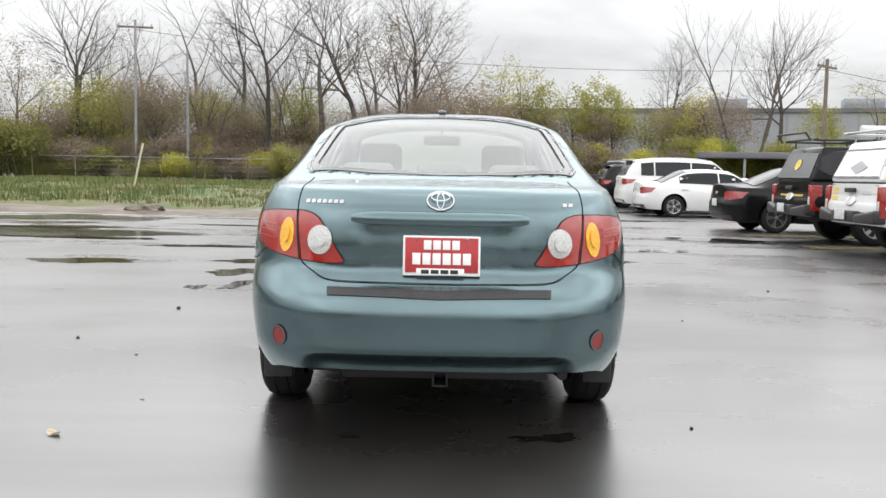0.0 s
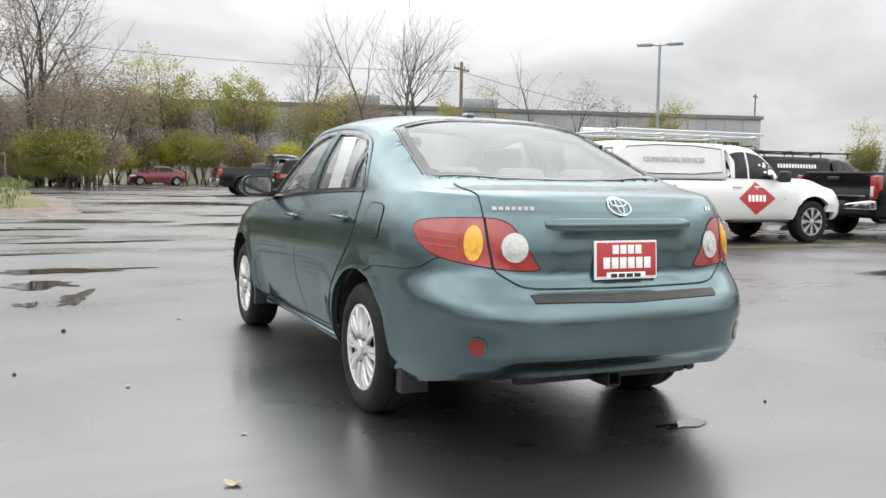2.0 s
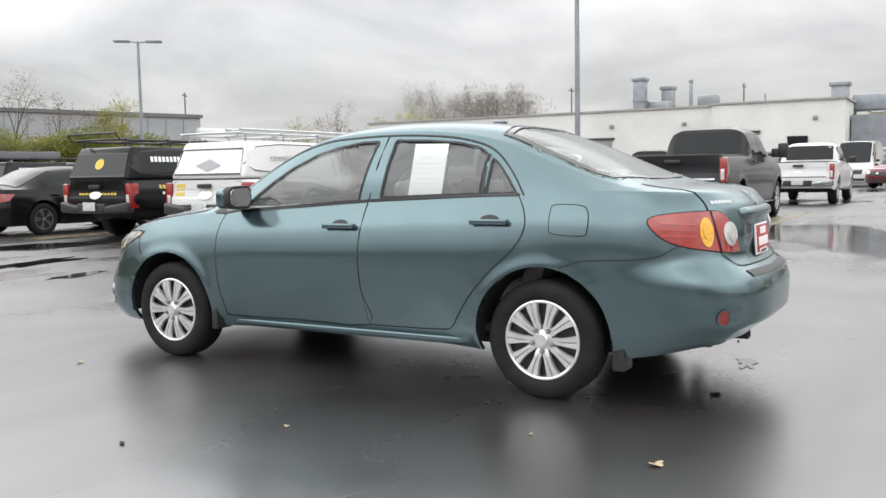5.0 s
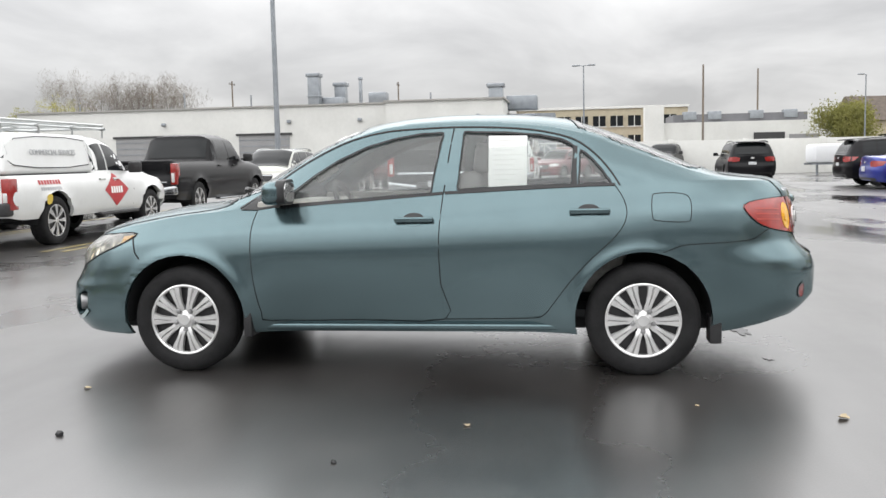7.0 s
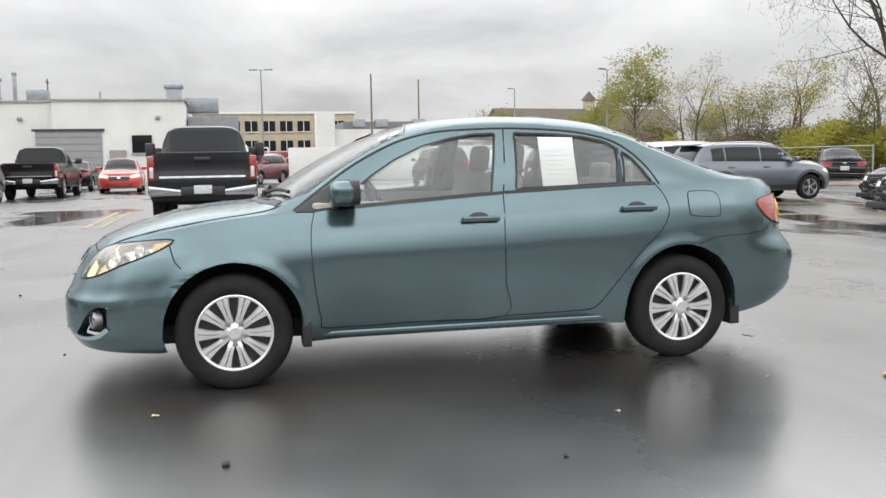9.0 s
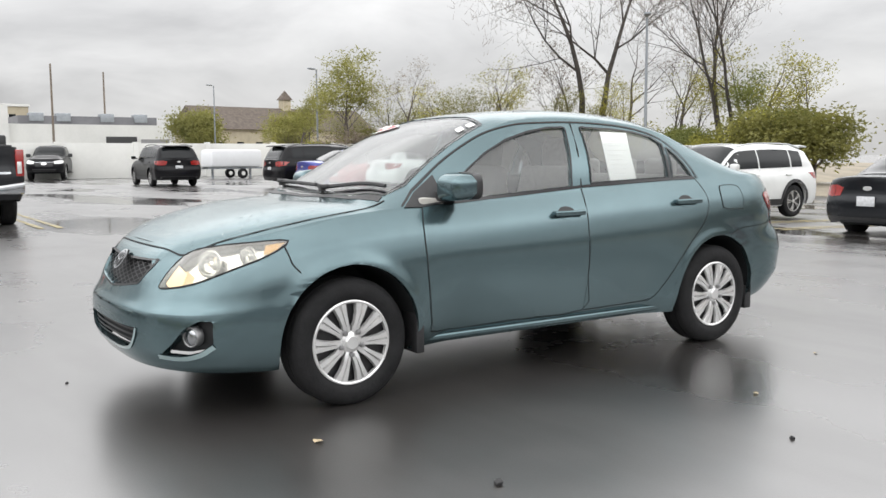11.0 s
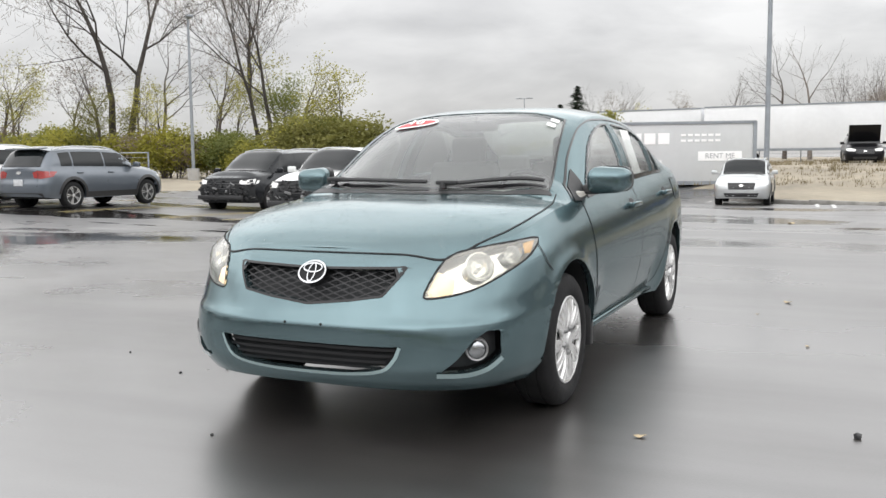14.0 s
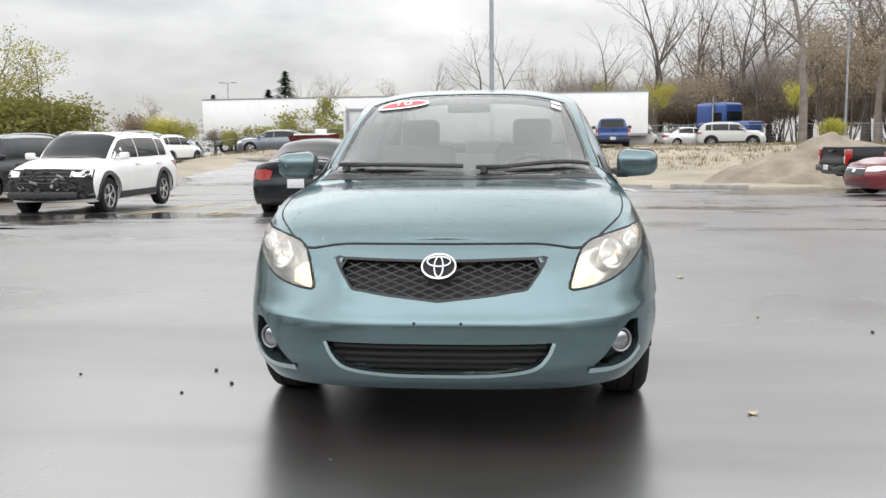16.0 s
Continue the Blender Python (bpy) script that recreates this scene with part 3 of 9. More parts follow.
hs = dict(
    ne=26, ns=150, nv=46, n1=18, n2=16, y0f=1.30, y0r=-1.35, nf=crv((0, 3.1), (0.3, 3.0), (0.6, 2.8), (0.85, 2.9), (1, 3.2)), nr=crv((0, 3.6), (0.42, 3.4), (0.6, 3.0), (1, 2.95)), flare=0.012, pw=3.7,
    W=crv((0, 0.79), (0.05, 0.815), (0.16, 0.85), (0.42, 0.87), (0.62, 0.866), (0.8, 0.843), (0.92, 0.806), (1, 0.772)),
    yf=crv((0, 2.15), (0.08, 2.18), (0.2, 2.205), (0.42, 2.21), (0.48, 2.208), (0.55, 2.186), (0.68, 2.146), (0.84, 2.098), (0.95, 2.045), (1, 2.0)),
    yr=crv((0, -2.20), (0.06, -2.25), (0.15, -2.285), (0.33, -2.29), (0.42, -2.275), (0.50, -2.245), (0.58, -2.208), (0.68, -2.188), (0.8, -2.178),
           (0.93, -2.16), (1, -2.115)),
    zb=crv((-2.3, 0.315), (-2.05, 0.297), (-1.9, 0.266), (-1.72, 0.235), (-1.6, 0.225), (-0.9, 0.222), (0.9, 0.222), (1.6, 0.205), (1.9, 0.21), (2.2, 0.225)),
    zs=crv((-2.3, 1.0), (-2.13, 1.01), (-2.05, 1.025), (-1.85, 1.042), (-1.6, 1.048), (-1.15, 1.035), (-0.6, 1.012), (0, 0.975), (0.6, 0.945), (0.96, 0.925),
           (1.3, 0.895), (1.6, 0.842), (1.85, 0.79), (2.0, 0.762), (2.2, 0.75)),
    zc=crv((-2.3, 1.0), (-2.115, 1.012), (-2.06, 1.04), (-1.95, 1.058), (-1.83, 1.07), (-1.74, 1.086), (-1.66, 1.112), (-1.53, 1.172), (-1.36, 1.25), (-1.19, 1.322),
           (-1.053, 1.372), (-0.917, 1.408), (-0.713, 1.436), (-0.507, 1.449), (-0.267, 1.453), (-0.025, 1.442), (0.184, 1.416), (0.359, 1.372),
           (0.536, 1.302), (0.678, 1.234), (0.822, 1.153), (1.003, 1.04), (1.10, 0.972), (1.16, 0.958), (1.36, 0.944), (1.544, 0.918), (1.727, 0.875),
           (1.892, 0.824), (2.02, 0.772), (2.2, 0.75)),
    rail=crv((-2.2, 0.9), (-1.95, 1.03), (-1.75, 1.052), (-1.6, 1.085), (-1.4, 1.15), (-1.2, 1.225), (-1.0, 1.305), (-0.8, 1.350), (-0.5, 1.380), (-0.262, 1.388),
             (-0.053, 1.383), (0.137, 1.366), (0.33, 1.311), (0.492, 1.243), (0.656, 1.15), (0.822, 1.032), (0.95, 0.935), (1.1, 0.9), (1.4, 0.8), (2.2, 0.6)),
    xr=crv((-2.2, 0.70), (-1.8, 0.70), (-1.5, 0.68), (-1.2, 0.65), (-0.9, 0.622), (-0.5, 0.60), (0, 0.592), (0.33, 0.605), (0.66, 0.64), (0.95, 0.70), (1.3, 0.70), (2.2, 0.68)),
    arches=[(HY, 0.315, 0.362), (-HY, 0.315, 0.362)], shape=hero_shape)
hero_bm = hull(hs)
skin = Skin(hero_bm)
SIDE, TOP, FRONT, REAR = (-1, 0, 0), (0, 0, 1), (0, 1, 0), (0, -1, 0)


def yz(pts, x=-0.8):
    return [(x, a, b) for a, b in pts]


# side glass outlines
front_glass = [(0.715, 0.945), (0.3, 0.973), (-0.142, 1.003), (-0.203, 1.333), (-0.086, 1.332), (0.071, 1.307), (0.23, 1.264), (0.391, 1.192), (0.521, 1.112), (0.636, 1.027)]
rear_glass = [(-0.292, 1.02), (-0.322, 1.336), (-0.555, 1.328), (-0.741, 1.310), (-0.865, 1.282), (-0.93, 1.243), (-0.915, 1.04)]
quarter_glass = [(-0.952, 1.04), (-0.964, 1.222), (-1.02, 1.178), (-1.075, 1.115), (-1.125, 1.042)]
# front screen and backlight, seen from above
screen = [(-0.665, 1.0), (-0.45, 1.075), (-0.2, 1.10), (0, 1.105), (0.2, 1.10), (0.45, 1.075), (0.665, 1.0), (0.60, 0.66), (0.535, 0.30), (0.3, 0.245), (0, 0.225),
          (-0.3, 0.245), (-0.535, 0.30), (-0.60, 0.66)]
backlight = [(-0.555, -0.95), (-0.29, -0.895), (0, -0.88), (0.29, -0.895), (0.555, -0.95), (0.595, -1.2), (0.632, -1.51), (0.605, -1.60), (0.32, -1.685), (0, -1.705), (-0.32, -1.685),
             (-0.605, -1.60), (-0.632, -1.51), (-0.595, -1.2)]
screen3 = [(x, y, 1.2) for x, y in screen]
back3 = [(x, y, 1.2) for x, y in backlight]
# grilles and lamps
grille = [(-0.40, 2.05, 0.705), (0, 2.1, 0.695), (0.40, 2.05, 0.705), (0.375, 2.05, 0.66), (0.328, 2.08, 0.598), (0.2, 2.1, 0.578), (0, 2.1, 0.557), (-0.2, 2.1, 0.578), (-0.328, 2.08, 0.598), (-0.375, 2.05, 0.66)]
low_grille = [(-0.425, 2.15, 0.405), (0, 2.2, 0.405), (0.425, 2.15, 0.405), (0.40, 2.15, 0.355), (0.345, 2.15, 0.312), (0.2, 2.2, 0.291), (0, 2.2, 0.287), (-0.2, 2.2, 0.291), (-0.345, 2.15, 0.312), (-0.40, 2.15, 0.355)]
head_dir = Vector((-0.62, 0.75, 0.22))
head = rounded([(-0.80, 1.585, 0.80), (-0.765, 1.76, 0.803), (-0.68, 1.88, 0.788), (-0.55, 1.97, 0.745), (-0.455, 2.03, 0.60), (-0.48, 2.02, 0.575), (-0.63, 1.95, 0.608), (-0.74, 1.82, 0.675), (-0.795, 1.68, 0.735)], 3)
tail_dir = Vector((-0.62, -0.78, 0.05))
tail = [(-0.775, -1.80, 0.898), (-0.765, -1.84, 0.926), (-0.73, -1.97, 0.942), (-0.65, -2.07, 0.947), (-0.57, -2.11, 0.945), (-0.515, -2.14, 0.92), (-0.455, -2.15, 0.85), (-0.40, -2.16, 0.765), (-0.395, -2.16, 0.746),
        (-0.455, -2.15, 0.741), (-0.54, -2.13, 0.748), (-0.63, -2.1, 0.760), (-0.71, -2.0, 0.778), (-0.762, -1.92, 0.805), (-0.775, -1.85, 0.845)]
fog_open = [(-0.545, 2.06, 0.298), (-0.63, 2.0, 0.296), (-0.70, 1.94, 0.318), (-0.738, 1.89, 0.36), (-0.735, 1.89, 0.455), (-0.70, 1.94, 0.458), (-0.655, 1.98, 0.425), (-0.60, 2.02, 0.352)]
fog_dir = Vector((-0.45, 0.89, 0))

for sgn in (-1, 1):
    mir = (lambda q: q) if sgn < 0 else mx
    sd = (sgn, 0, 0)
    for g in (front_glass, rear_glass, quarter_glass):
        cut(hero_bm, mir(yz(g)), sd, 0.03, keep=lambda c: c.z > 0.9, fine=1)
    for ay, az, ar in hs["arches"]:
        ring = [(sgn * 0.8, ay + ar * math.cos(a), az + ar * 1.0 * math.sin(a)) for a in np.linspace(0, 2 * math.pi, 48, endpoint=False)]
        cut(hero_bm, ring, sd, 0.03, keep=lambda c: abs(c.x) > 0.5, fine=1)
    hd = Vector((head_dir.x * -sgn, head_dir.y, head_dir.z))
    cut(hero_bm, mir(head), hd, 0.05, keep=lambda c: c.y > 1.3, fine=2)
    fd = Vector((fog_dir.x * -sgn, fog_dir.y, 0))
    cut(hero_bm, mir(rounded(dens(fog_open, 0.03), 2)), fd, 0.05, keep=lambda c: c.y > 1.5, fine=3)
cut(hero_bm, screen3, TOP, 0.02, fine=1)
cut(hero_bm, back3, TOP, 0.02, fine=1)
cut(hero_bm, rounded(dens(grille, 0.03), 2), FRONT, 0.045, fine=3)
cut(hero_bm, rounded(dens(low_grille, 0.03), 2), FRONT, 0.045, fine=3)
part("body", hero_bm, M["teal"], hero)


def seam(name, pts, d, width=0.007, off=0.0035, closed=False, material="gap", parent=None, both=True):
    part(name, skin.ribbon(pts, d, width, off, closed), M[material], parent or hero)
    if both:
        part(name, skin.ribbon(mx(pts), (-d[0], d[1], d[2]), width, off, closed), M[material], parent or hero)


def panel(name, pts, d, off=0.003, step=0.035, material="teal", parent=None, label="", rim=0.0, soft=0):
    return part(name, skin.patch(pts, d, off, step, rim, soft), M[material], parent or hero, label)


# doors
fdoor = [(0.846, 0.935), (0.872, 0.835), (0.877, 0.71), (0.863, 0.521), (0.832, 0.346), (0.785, 0.292), (0.3, 0.297), (-0.213, 0.302), (-0.199, 0.506), (-0.193, 0.755), (-0.212, 1.0)]
fdoor_top = [(0.3, 0.972), (0.7, 0.944)]
rdoor = [(-0.216, 1.0), (-0.197, 0.755), (-0.203, 0.506), (-0.217, 0.302), (-0.661, 0.309), (-0.754, 0.327), (-0.816, 0.404), (-0.908, 0.528), (-1.015, 0.643), (-1.121, 0.74), (-1.182, 0.815), (-1.203, 0.891),
         (-1.182, 0.968), (-1.142, 1.030)]
DOORS = {}
for sgn in (-1, 1):
    mir = (lambda q: q) if sgn < 0 else mx
    sd = (sgn, 0, 0)
    for nm, dl in (("front_door", fdoor + fdoor_top), ("rear_door", rdoor + [(-0.9, 1.022), (-0.5, 1.004)])):
        d_ob = panel(nm, mir(yz(dl)), sd, 0.002, 0.03)
        DOORS[nm, sgn] = d_ob
        line = fdoor if nm == "front_door" else rdoor[3:]
        part("door_gap", skin.ribbon(mir(bezier_line(yz(line), 3)), sd, 0.0046, 0.0035), M["gap"], d_ob)
    # belt trim and window frames
    fd_ob, rd_ob = DOORS["front_door", sgn], DOORS["rear_door", sgn]
    part("belt_moulding", skin.ribbon(mir(bezier_line(yz([(0.72, 0.938), (0.3, 0.966), (-0.14, 0.996), (-0.21, 1.002)]), 4)), sd, 0.016, 0.006), M["gloss_black"], fd_ob)
    part("belt_moulding", skin.ribbon(mir(bezier_line(yz([(-0.222, 1.002), (-0.6, 1.018), (-0.95, 1.031), (-1.145, 1.034)]), 4)), sd, 0.016, 0.006), M["gloss_black"], rd_ob)
    for nm, g, dob in (("front_window", front_glass, fd_ob), ("rear_window", rear_glass, rd_ob), ("quarter_window", quarter_glass, rd_ob)):
        b = skin.patch(mir(rounded(dens(yz(g)), 2)), sd, -0.008, 0.04, soft=8)
        gl = part(nm, b, M["glass"], dob)
        gl.visible_shadow = False
        part("window_seal", skin.ribbon(mir(rounded(dens(yz(g)), 2)), sd, 0.010, 0.005, True), M["gloss_black"], dob)
    part("window_divider", skin.ribbon(mir(yz([(-0.936, 1.245), (-0.93, 1.14), (-0.931, 1.04)])), sd, 0.024, 0.004), M["gloss_black"], rd_ob)
    # drip rail round the doors
    rl = [(0.959, 0.932), (0.822, 1.029), (0.656, 1.144), (0.492, 1.236), (0.33, 1.305), (0.137, 1.348), (-0.053, 1.361), (-0.262, 1.366), (-0.494, 1.359), (-0.713, 1.339), (-0.9, 1.294), (-1.009, 1.23), (-1.102, 1.134), (-1.171, 1.03)]
    part("roof_drip_seal", skin.ribbon(mir(bezier_line(yz(rl), 4)), sd, 0.008, 0.004), M["gloss_black"], hero)
    part("pillar_gap", skin.ribbon(mir(yz([(-0.262, 1.362), (-0.24, 1.2), (-0.215, 1.0)])), sd, 0.007, 0.004), M["gap"], hero)
    # sail panel at the mirror
    part("mirror_sail", skin.patch(mir(yz([(0.952, 0.925), (0.83, 1.012), (0.725, 1.08), (0.722, 0.94), (0.85, 0.922)])), sd, 0.006, 0.03), M["black_plastic"], hero)
    # sill moulding
    b = bmesh.new()
    q = skin.lay((sgn * 0.8, 0, 0.272), sd, 0)
    box(b, (q.x - sgn * 0.008, -0.02, 0.258), (0.056, 1.74, 0.036), bevel=0.015, seg=3)
    part("sill", b, M["teal"], hero)
    # handles: grip, and a cup whose shade is painted as a black ellipse
    for nm, cy, cz, dob in (("front", -0.058, 0.862, fd_ob), ("rear", -1.008, 0.897, rd_ob)):
        q = skin.lay((sgn * 0.8, cy, cz), sd, 0)
        b = bmesh.new()
        box(b, (q.x + sgn * 0.03, cy, cz), (0.02, 0.215, 0.03), bevel=0.009, seg=3)
        for e in (-0.088, 0.088):
            box(b, (q.x + sgn * 0.012, cy + e, cz), (0.04, 0.035, 0.024), bevel=0.006)
        part("door_handle", b, M["teal"], dob)
        ell = [(sgn * 0.8, cy + 0.005 + 0.060 * math.cos(a), cz + 0.002 + 0.033 * math.sin(a)) for a in np.linspace(0, 2 * math.pi, 24, endpoint=False)]
        part("handle_cup", skin.patch(ell, sd, 0.0035, 0.03), M["black_plastic"] if nm else None, dob)
        # teal half covers the lower part of the painted cup shade
        low = [(sgn * 0.8, cy + 0.005 + 0.056 * math.cos(a), cz - 0.010 + 0.028 * math.sin(a)) for a in np.linspace(math.pi * 1.02, 2 * math.pi * 0.99, 14)]
        part("handle_cup", skin.patch(low, sd, 0.0045, 0.03), M["teal"], dob)
    # mud flaps
    for cy, s2, h2 in ((0.912, 0.12, 0.22), (-1.672, 0.16, 0.15)):
        b = bmesh.new()
        box(b, (sgn * (0.79 if cy > 0 else 0.725), cy, (0.205 if cy > 0 else 0.170) + h2 / 2), (0.13, s2 * 0.4, h2), bevel=0.008)
        part("mud_flap", b, M["black_plastic"], hero)
    # wheel housings
    for cy in (HY, -HY):
        part("wheel_housing", housing(0.364, 0.845 if cy > 0 else 0.825, 0.45, cy, 0.315, sgn, 40), M["gap"], hero)
        wheel(hero, sgn * (0.755 if cy > 0 else 0.742), cy, HR - 0.003, HR, 0.195, 0.203, 10, True, M["hubcap"], sgn, "hero")

# centre caps and nuts on the wheels
for w_ob in [o for o in hero.children if o.name.startswith("wheel") and o.type == "EMPTY"]:
    b = bmesh.new()
    lathe(b, [(0.0005, -0.1), (0.03, -0.1), (0.036, -0.094), (0.036, -0.08)], "x", 20)
    part("centre_cap", b, M["hubcap"], w_ob)
    for k in range(5):
        a = 2 * math.pi * k / 5 + math.pi / 2 + math.pi / 5
        b = bmesh.new()
        lathe(b, [(0.0005, -0.101), (0.011, -0.099), (0.014, -0.085)], "x", 10, (0, 0.058 * math.cos(a), 0.058 * math.sin(a)))
        part("wheel_nut", b, M["steel"], w_ob)

# fuel door, hood, trunk, bumper seams
fuel = rounded(yz([(-1.335, 0.958), (-1.36, 0.983), (-1.495, 0.979), (-1.533, 0.94), (-1.533, 0.86), (-1.508, 0.833), (-1.36, 0.841), (-1.335, 0.866)]), 3)
fl = panel("fuel_door", fuel, SIDE, 0.003)
seam("fuel_door_gap", fuel, SIDE, 0.0042, closed=True, parent=fl, both=False)
hood_line = [(-0.70, 1.02), (-0.735, 1.25), (-0.732, 1.5), (-0.705, 1.69), (-0.645, 1.83), (-0.575, 1.935), (-0.53, 1.972), (-0.45, 1.996), (-0.25, 2.020), (0, 2.026)]
hood_pts = [(x, y, 1) for x, y in hood_line]
hood_full = hood_pts + mx(hood_pts[-2::-1])
hood_ob = panel("hood", hood_full + [(0.45, 1.115, 1), (0, 1.15, 1), (-0.45, 1.115, 1)], TOP, 0.002, 0.04)
seam("hood_gap", bezier_line(hood_full, 4), TOP, 0.0055, 0.0035, both=False, parent=hood_ob)
trunk_dir = (0, -0.8, 0.6)
trunk_pts = [(-0.565, -1.70, 1.07), (-0.575, -1.95, 1.045), (-0.584, -2.09, 1.02), (-0.582, -2.12, 0.938), (-0.576, -2.11, 0.85), (-0.562, -2.12, 0.757), (-0.51, -2.13, 0.70), (-0.45, -2.15, 0.664), (-0.3, -2.17, 0.652), (0, -2.18, 0.648)]
trunk_full = trunk_pts + mx(trunk_pts[-2::-1])
trunk_ob = panel("trunk_lid", trunk_full + [(0.3, -1.735, 1.085), (0, -1.75, 1.09), (-0.3, -1.735, 1.085)], trunk_dir, 0.002, 0.014)
seam("trunk_gap", bezier_line(trunk_full, 4), trunk_dir, 0.0048, 0.0035, both=False, parent=trunk_ob)
seam("bumper_gap", bezier_line(yz([(-1.391, 0.672), (-1.45, 0.695), (-1.528, 0.713), (-1.83, 0.729), (-1.92, 0.77), (-1.96, 0.79)]), 3), SIDE, 0.0042)
seam("bumper_gap", bezier_line(yz([(1.60, 0.775), (1.585, 0.72), (1.575, 0.69), (1.545, 0.655)]), 3), SIDE, 0.006)
# bumper step pad
pad = [(-0.445, -2.24, 0.660), (0, -2.28, 0.655), (0.445, -2.24, 0.660), (0.44, -2.25, 0.626), (0, -2.29, 0.620), (-0.44, -2.25, 0.626)]
panel("bumper_pad", pad, (0, -0.97, 0.25), 0.006, 0.02, "black_plastic", label="textured black bumper step pad", rim=0.006)
# screen, backlight
for nm, q, m in (("windscreen", screen3, "windscreen"), ("rear_screen", back3, "rear_glass")):
    gl = panel(nm, rounded(dens(q), 1), TOP, -0.004, 0.05, m, soft=10)
    gl.visible_shadow = False
    cx, cy = 0, sum(p[1] for p in q) / len(q)
    part("screen_seal", skin.ribbon(rounded(dens([(x * 0.99, cy + (y - cy) * 0.985, z) for x, y, z in q]), 1), TOP, 0.010, 0.006, True), M["gloss_black"], gl)
cyb = sum(p[1] for p in back3) / len(back3)
part("frit_band", skin.ribbon(rounded(dens([(x * 0.945, cyb + (y - cyb) * 0.93, z) for x, y, z in back3]), 1), TOP, 0.034, 0.0005, True), M["frit"], hero, "dark printed border of the rear glass")
part("blackout_band", skin.patch([(-0.64, 0.985, 1), (-0.43, 1.055, 1), (0, 1.085, 1), (0.43, 1.055, 1), (0.64, 0.985, 1), (0.635, 0.962, 1), (0.425, 1.03, 1), (0, 1.06, 1), (-0.425, 1.03, 1), (-0.635, 0.962, 1)], TOP, -0.0015, 0.05),
     M["gloss_black"], hero)
# upper grille: backing, diamond mesh, frame
def grille_fill(name, outline, depth, step=0.04):
    return part(name, skin.patch(outline, FRONT, -depth, step), M["gap"], hero)


grille_fill("grille_backing", grille, 0.045)
gp = [(p[0], p[2]) for p in grille]
b = bmesh.new()
for fam in (1, -1):
    for c in np.arange(-1.2, 1.2, 0.026):
        run = []
        for x in np.arange(-0.41, 0.411, 0.01):
            z = 0.62 + fam * 0.36 * x + c
            ok = inside(gp, x, z)
            if ok:
                run.append((x, 2.1, z))
            if (not ok or x > 0.405) and run:
                if len(run) > 2:
                    skin.ribbon(run, FRONT, 0.0038, -0.012, bm=b)
                run = []
part("grille_mesh", b, M["grille_black"], hero, "black diamond mesh grille")
for sgn in (-1, 1):
    part("grille_corner", skin.patch([(sgn * 0.403, 2.05, 0.7075), (sgn * 0.35, 2.05, 0.7065), (sgn * 0.377, 2.05, 0.660)], FRONT, 0.0026, 0.02), M["grille_black"], hero)
part("grille_frame", skin.ribbon(rounded(dens(grille, 0.03), 2), FRONT, 0.009, 0.003, True), M["grille_black"], hero)
grille_fill("lower_grille_backing", low_grille, 0.05)
lp = [(p[0], p[2]) for p in low_grille]
for z in (0.388, 0.362, 0.337, 0.312):
    run = [(x, 2.15, z) for x in np.arange(-0.42, 0.421, 0.02) if inside(lp, x, z)]
    part("grille_bar", skin.ribbon(run, FRONT, 0.011, -0.02), M["grille_black"], hero)
lip = [(-0.425, 2.15, 0.405), (-0.40, 2.15, 0.352), (-0.345, 2.15, 0.307), (-0.2, 2.2, 0.286), (0, 2.2, 0.282), (0.2, 2.2, 0.286), (0.345, 2.15, 0.307), (0.40, 2.15, 0.352), (0.425, 2.15, 0.405)]
# lighter teal puts the lip's highlight into its colour
part("grille_lip", skin.ribbon(bezier_line(lip, 4), FRONT, 0.014, 0.006), mat("pale_teal_lip", (0.30, 0.40, 0.41), 0.3, 0.4, coat=1.0), hero)
for x in (-0.086, 0.086):
    q = skin.lay((x, 2.2, 0.481), FRONT, 0.0)
    b = bmesh.new()
    bmesh.ops.create_uvsphere(b, u_segments=10, v_segments=6, radius=0.006, matrix=Matrix.Translation(q))
    part("screw_hole", b, M["gap"], hero)

def slab(bm, cx, cz, w, h, r, y0, y1):
    """An upright plate with rounded corners, a little lower at its outer end."""
    loop = []
    for sx, sz, a0 in ((1, 1, 0), (-1, 1, 90), (-1, -1, 180), (1, -1, 270)):
        for a in range(0, 91, 15):
            t = math.radians(a0 + a)
            loop.append((sx * (w / 2 - r) + r * math.cos(t), sz * (h / 2 - r) + r * math.sin(t)))
    rows = []
    for y, k in ((y0, 0.985), (y0 + 0.002, 1.0), (y1, 1.0)):
        rows.append([bm.verts.new((cx + a * k, y, cz + c * k * (1 - 0.12 * max(0, a / w * (1 if cx > 0 else -1) * 2)))) for a, c in loop])
    n = len(loop)
    for p, q in zip(rows, rows[1:]):
        for k in range(n):
            bm.faces.new((p[k], p[(k + 1) % n], q[(k + 1) % n], q[k]))
    bm.faces.new(rows[0])
    bm.faces.new(rows[-1])
    bmesh.ops.recalc_face_normals(bm, faces=bm.faces[:])


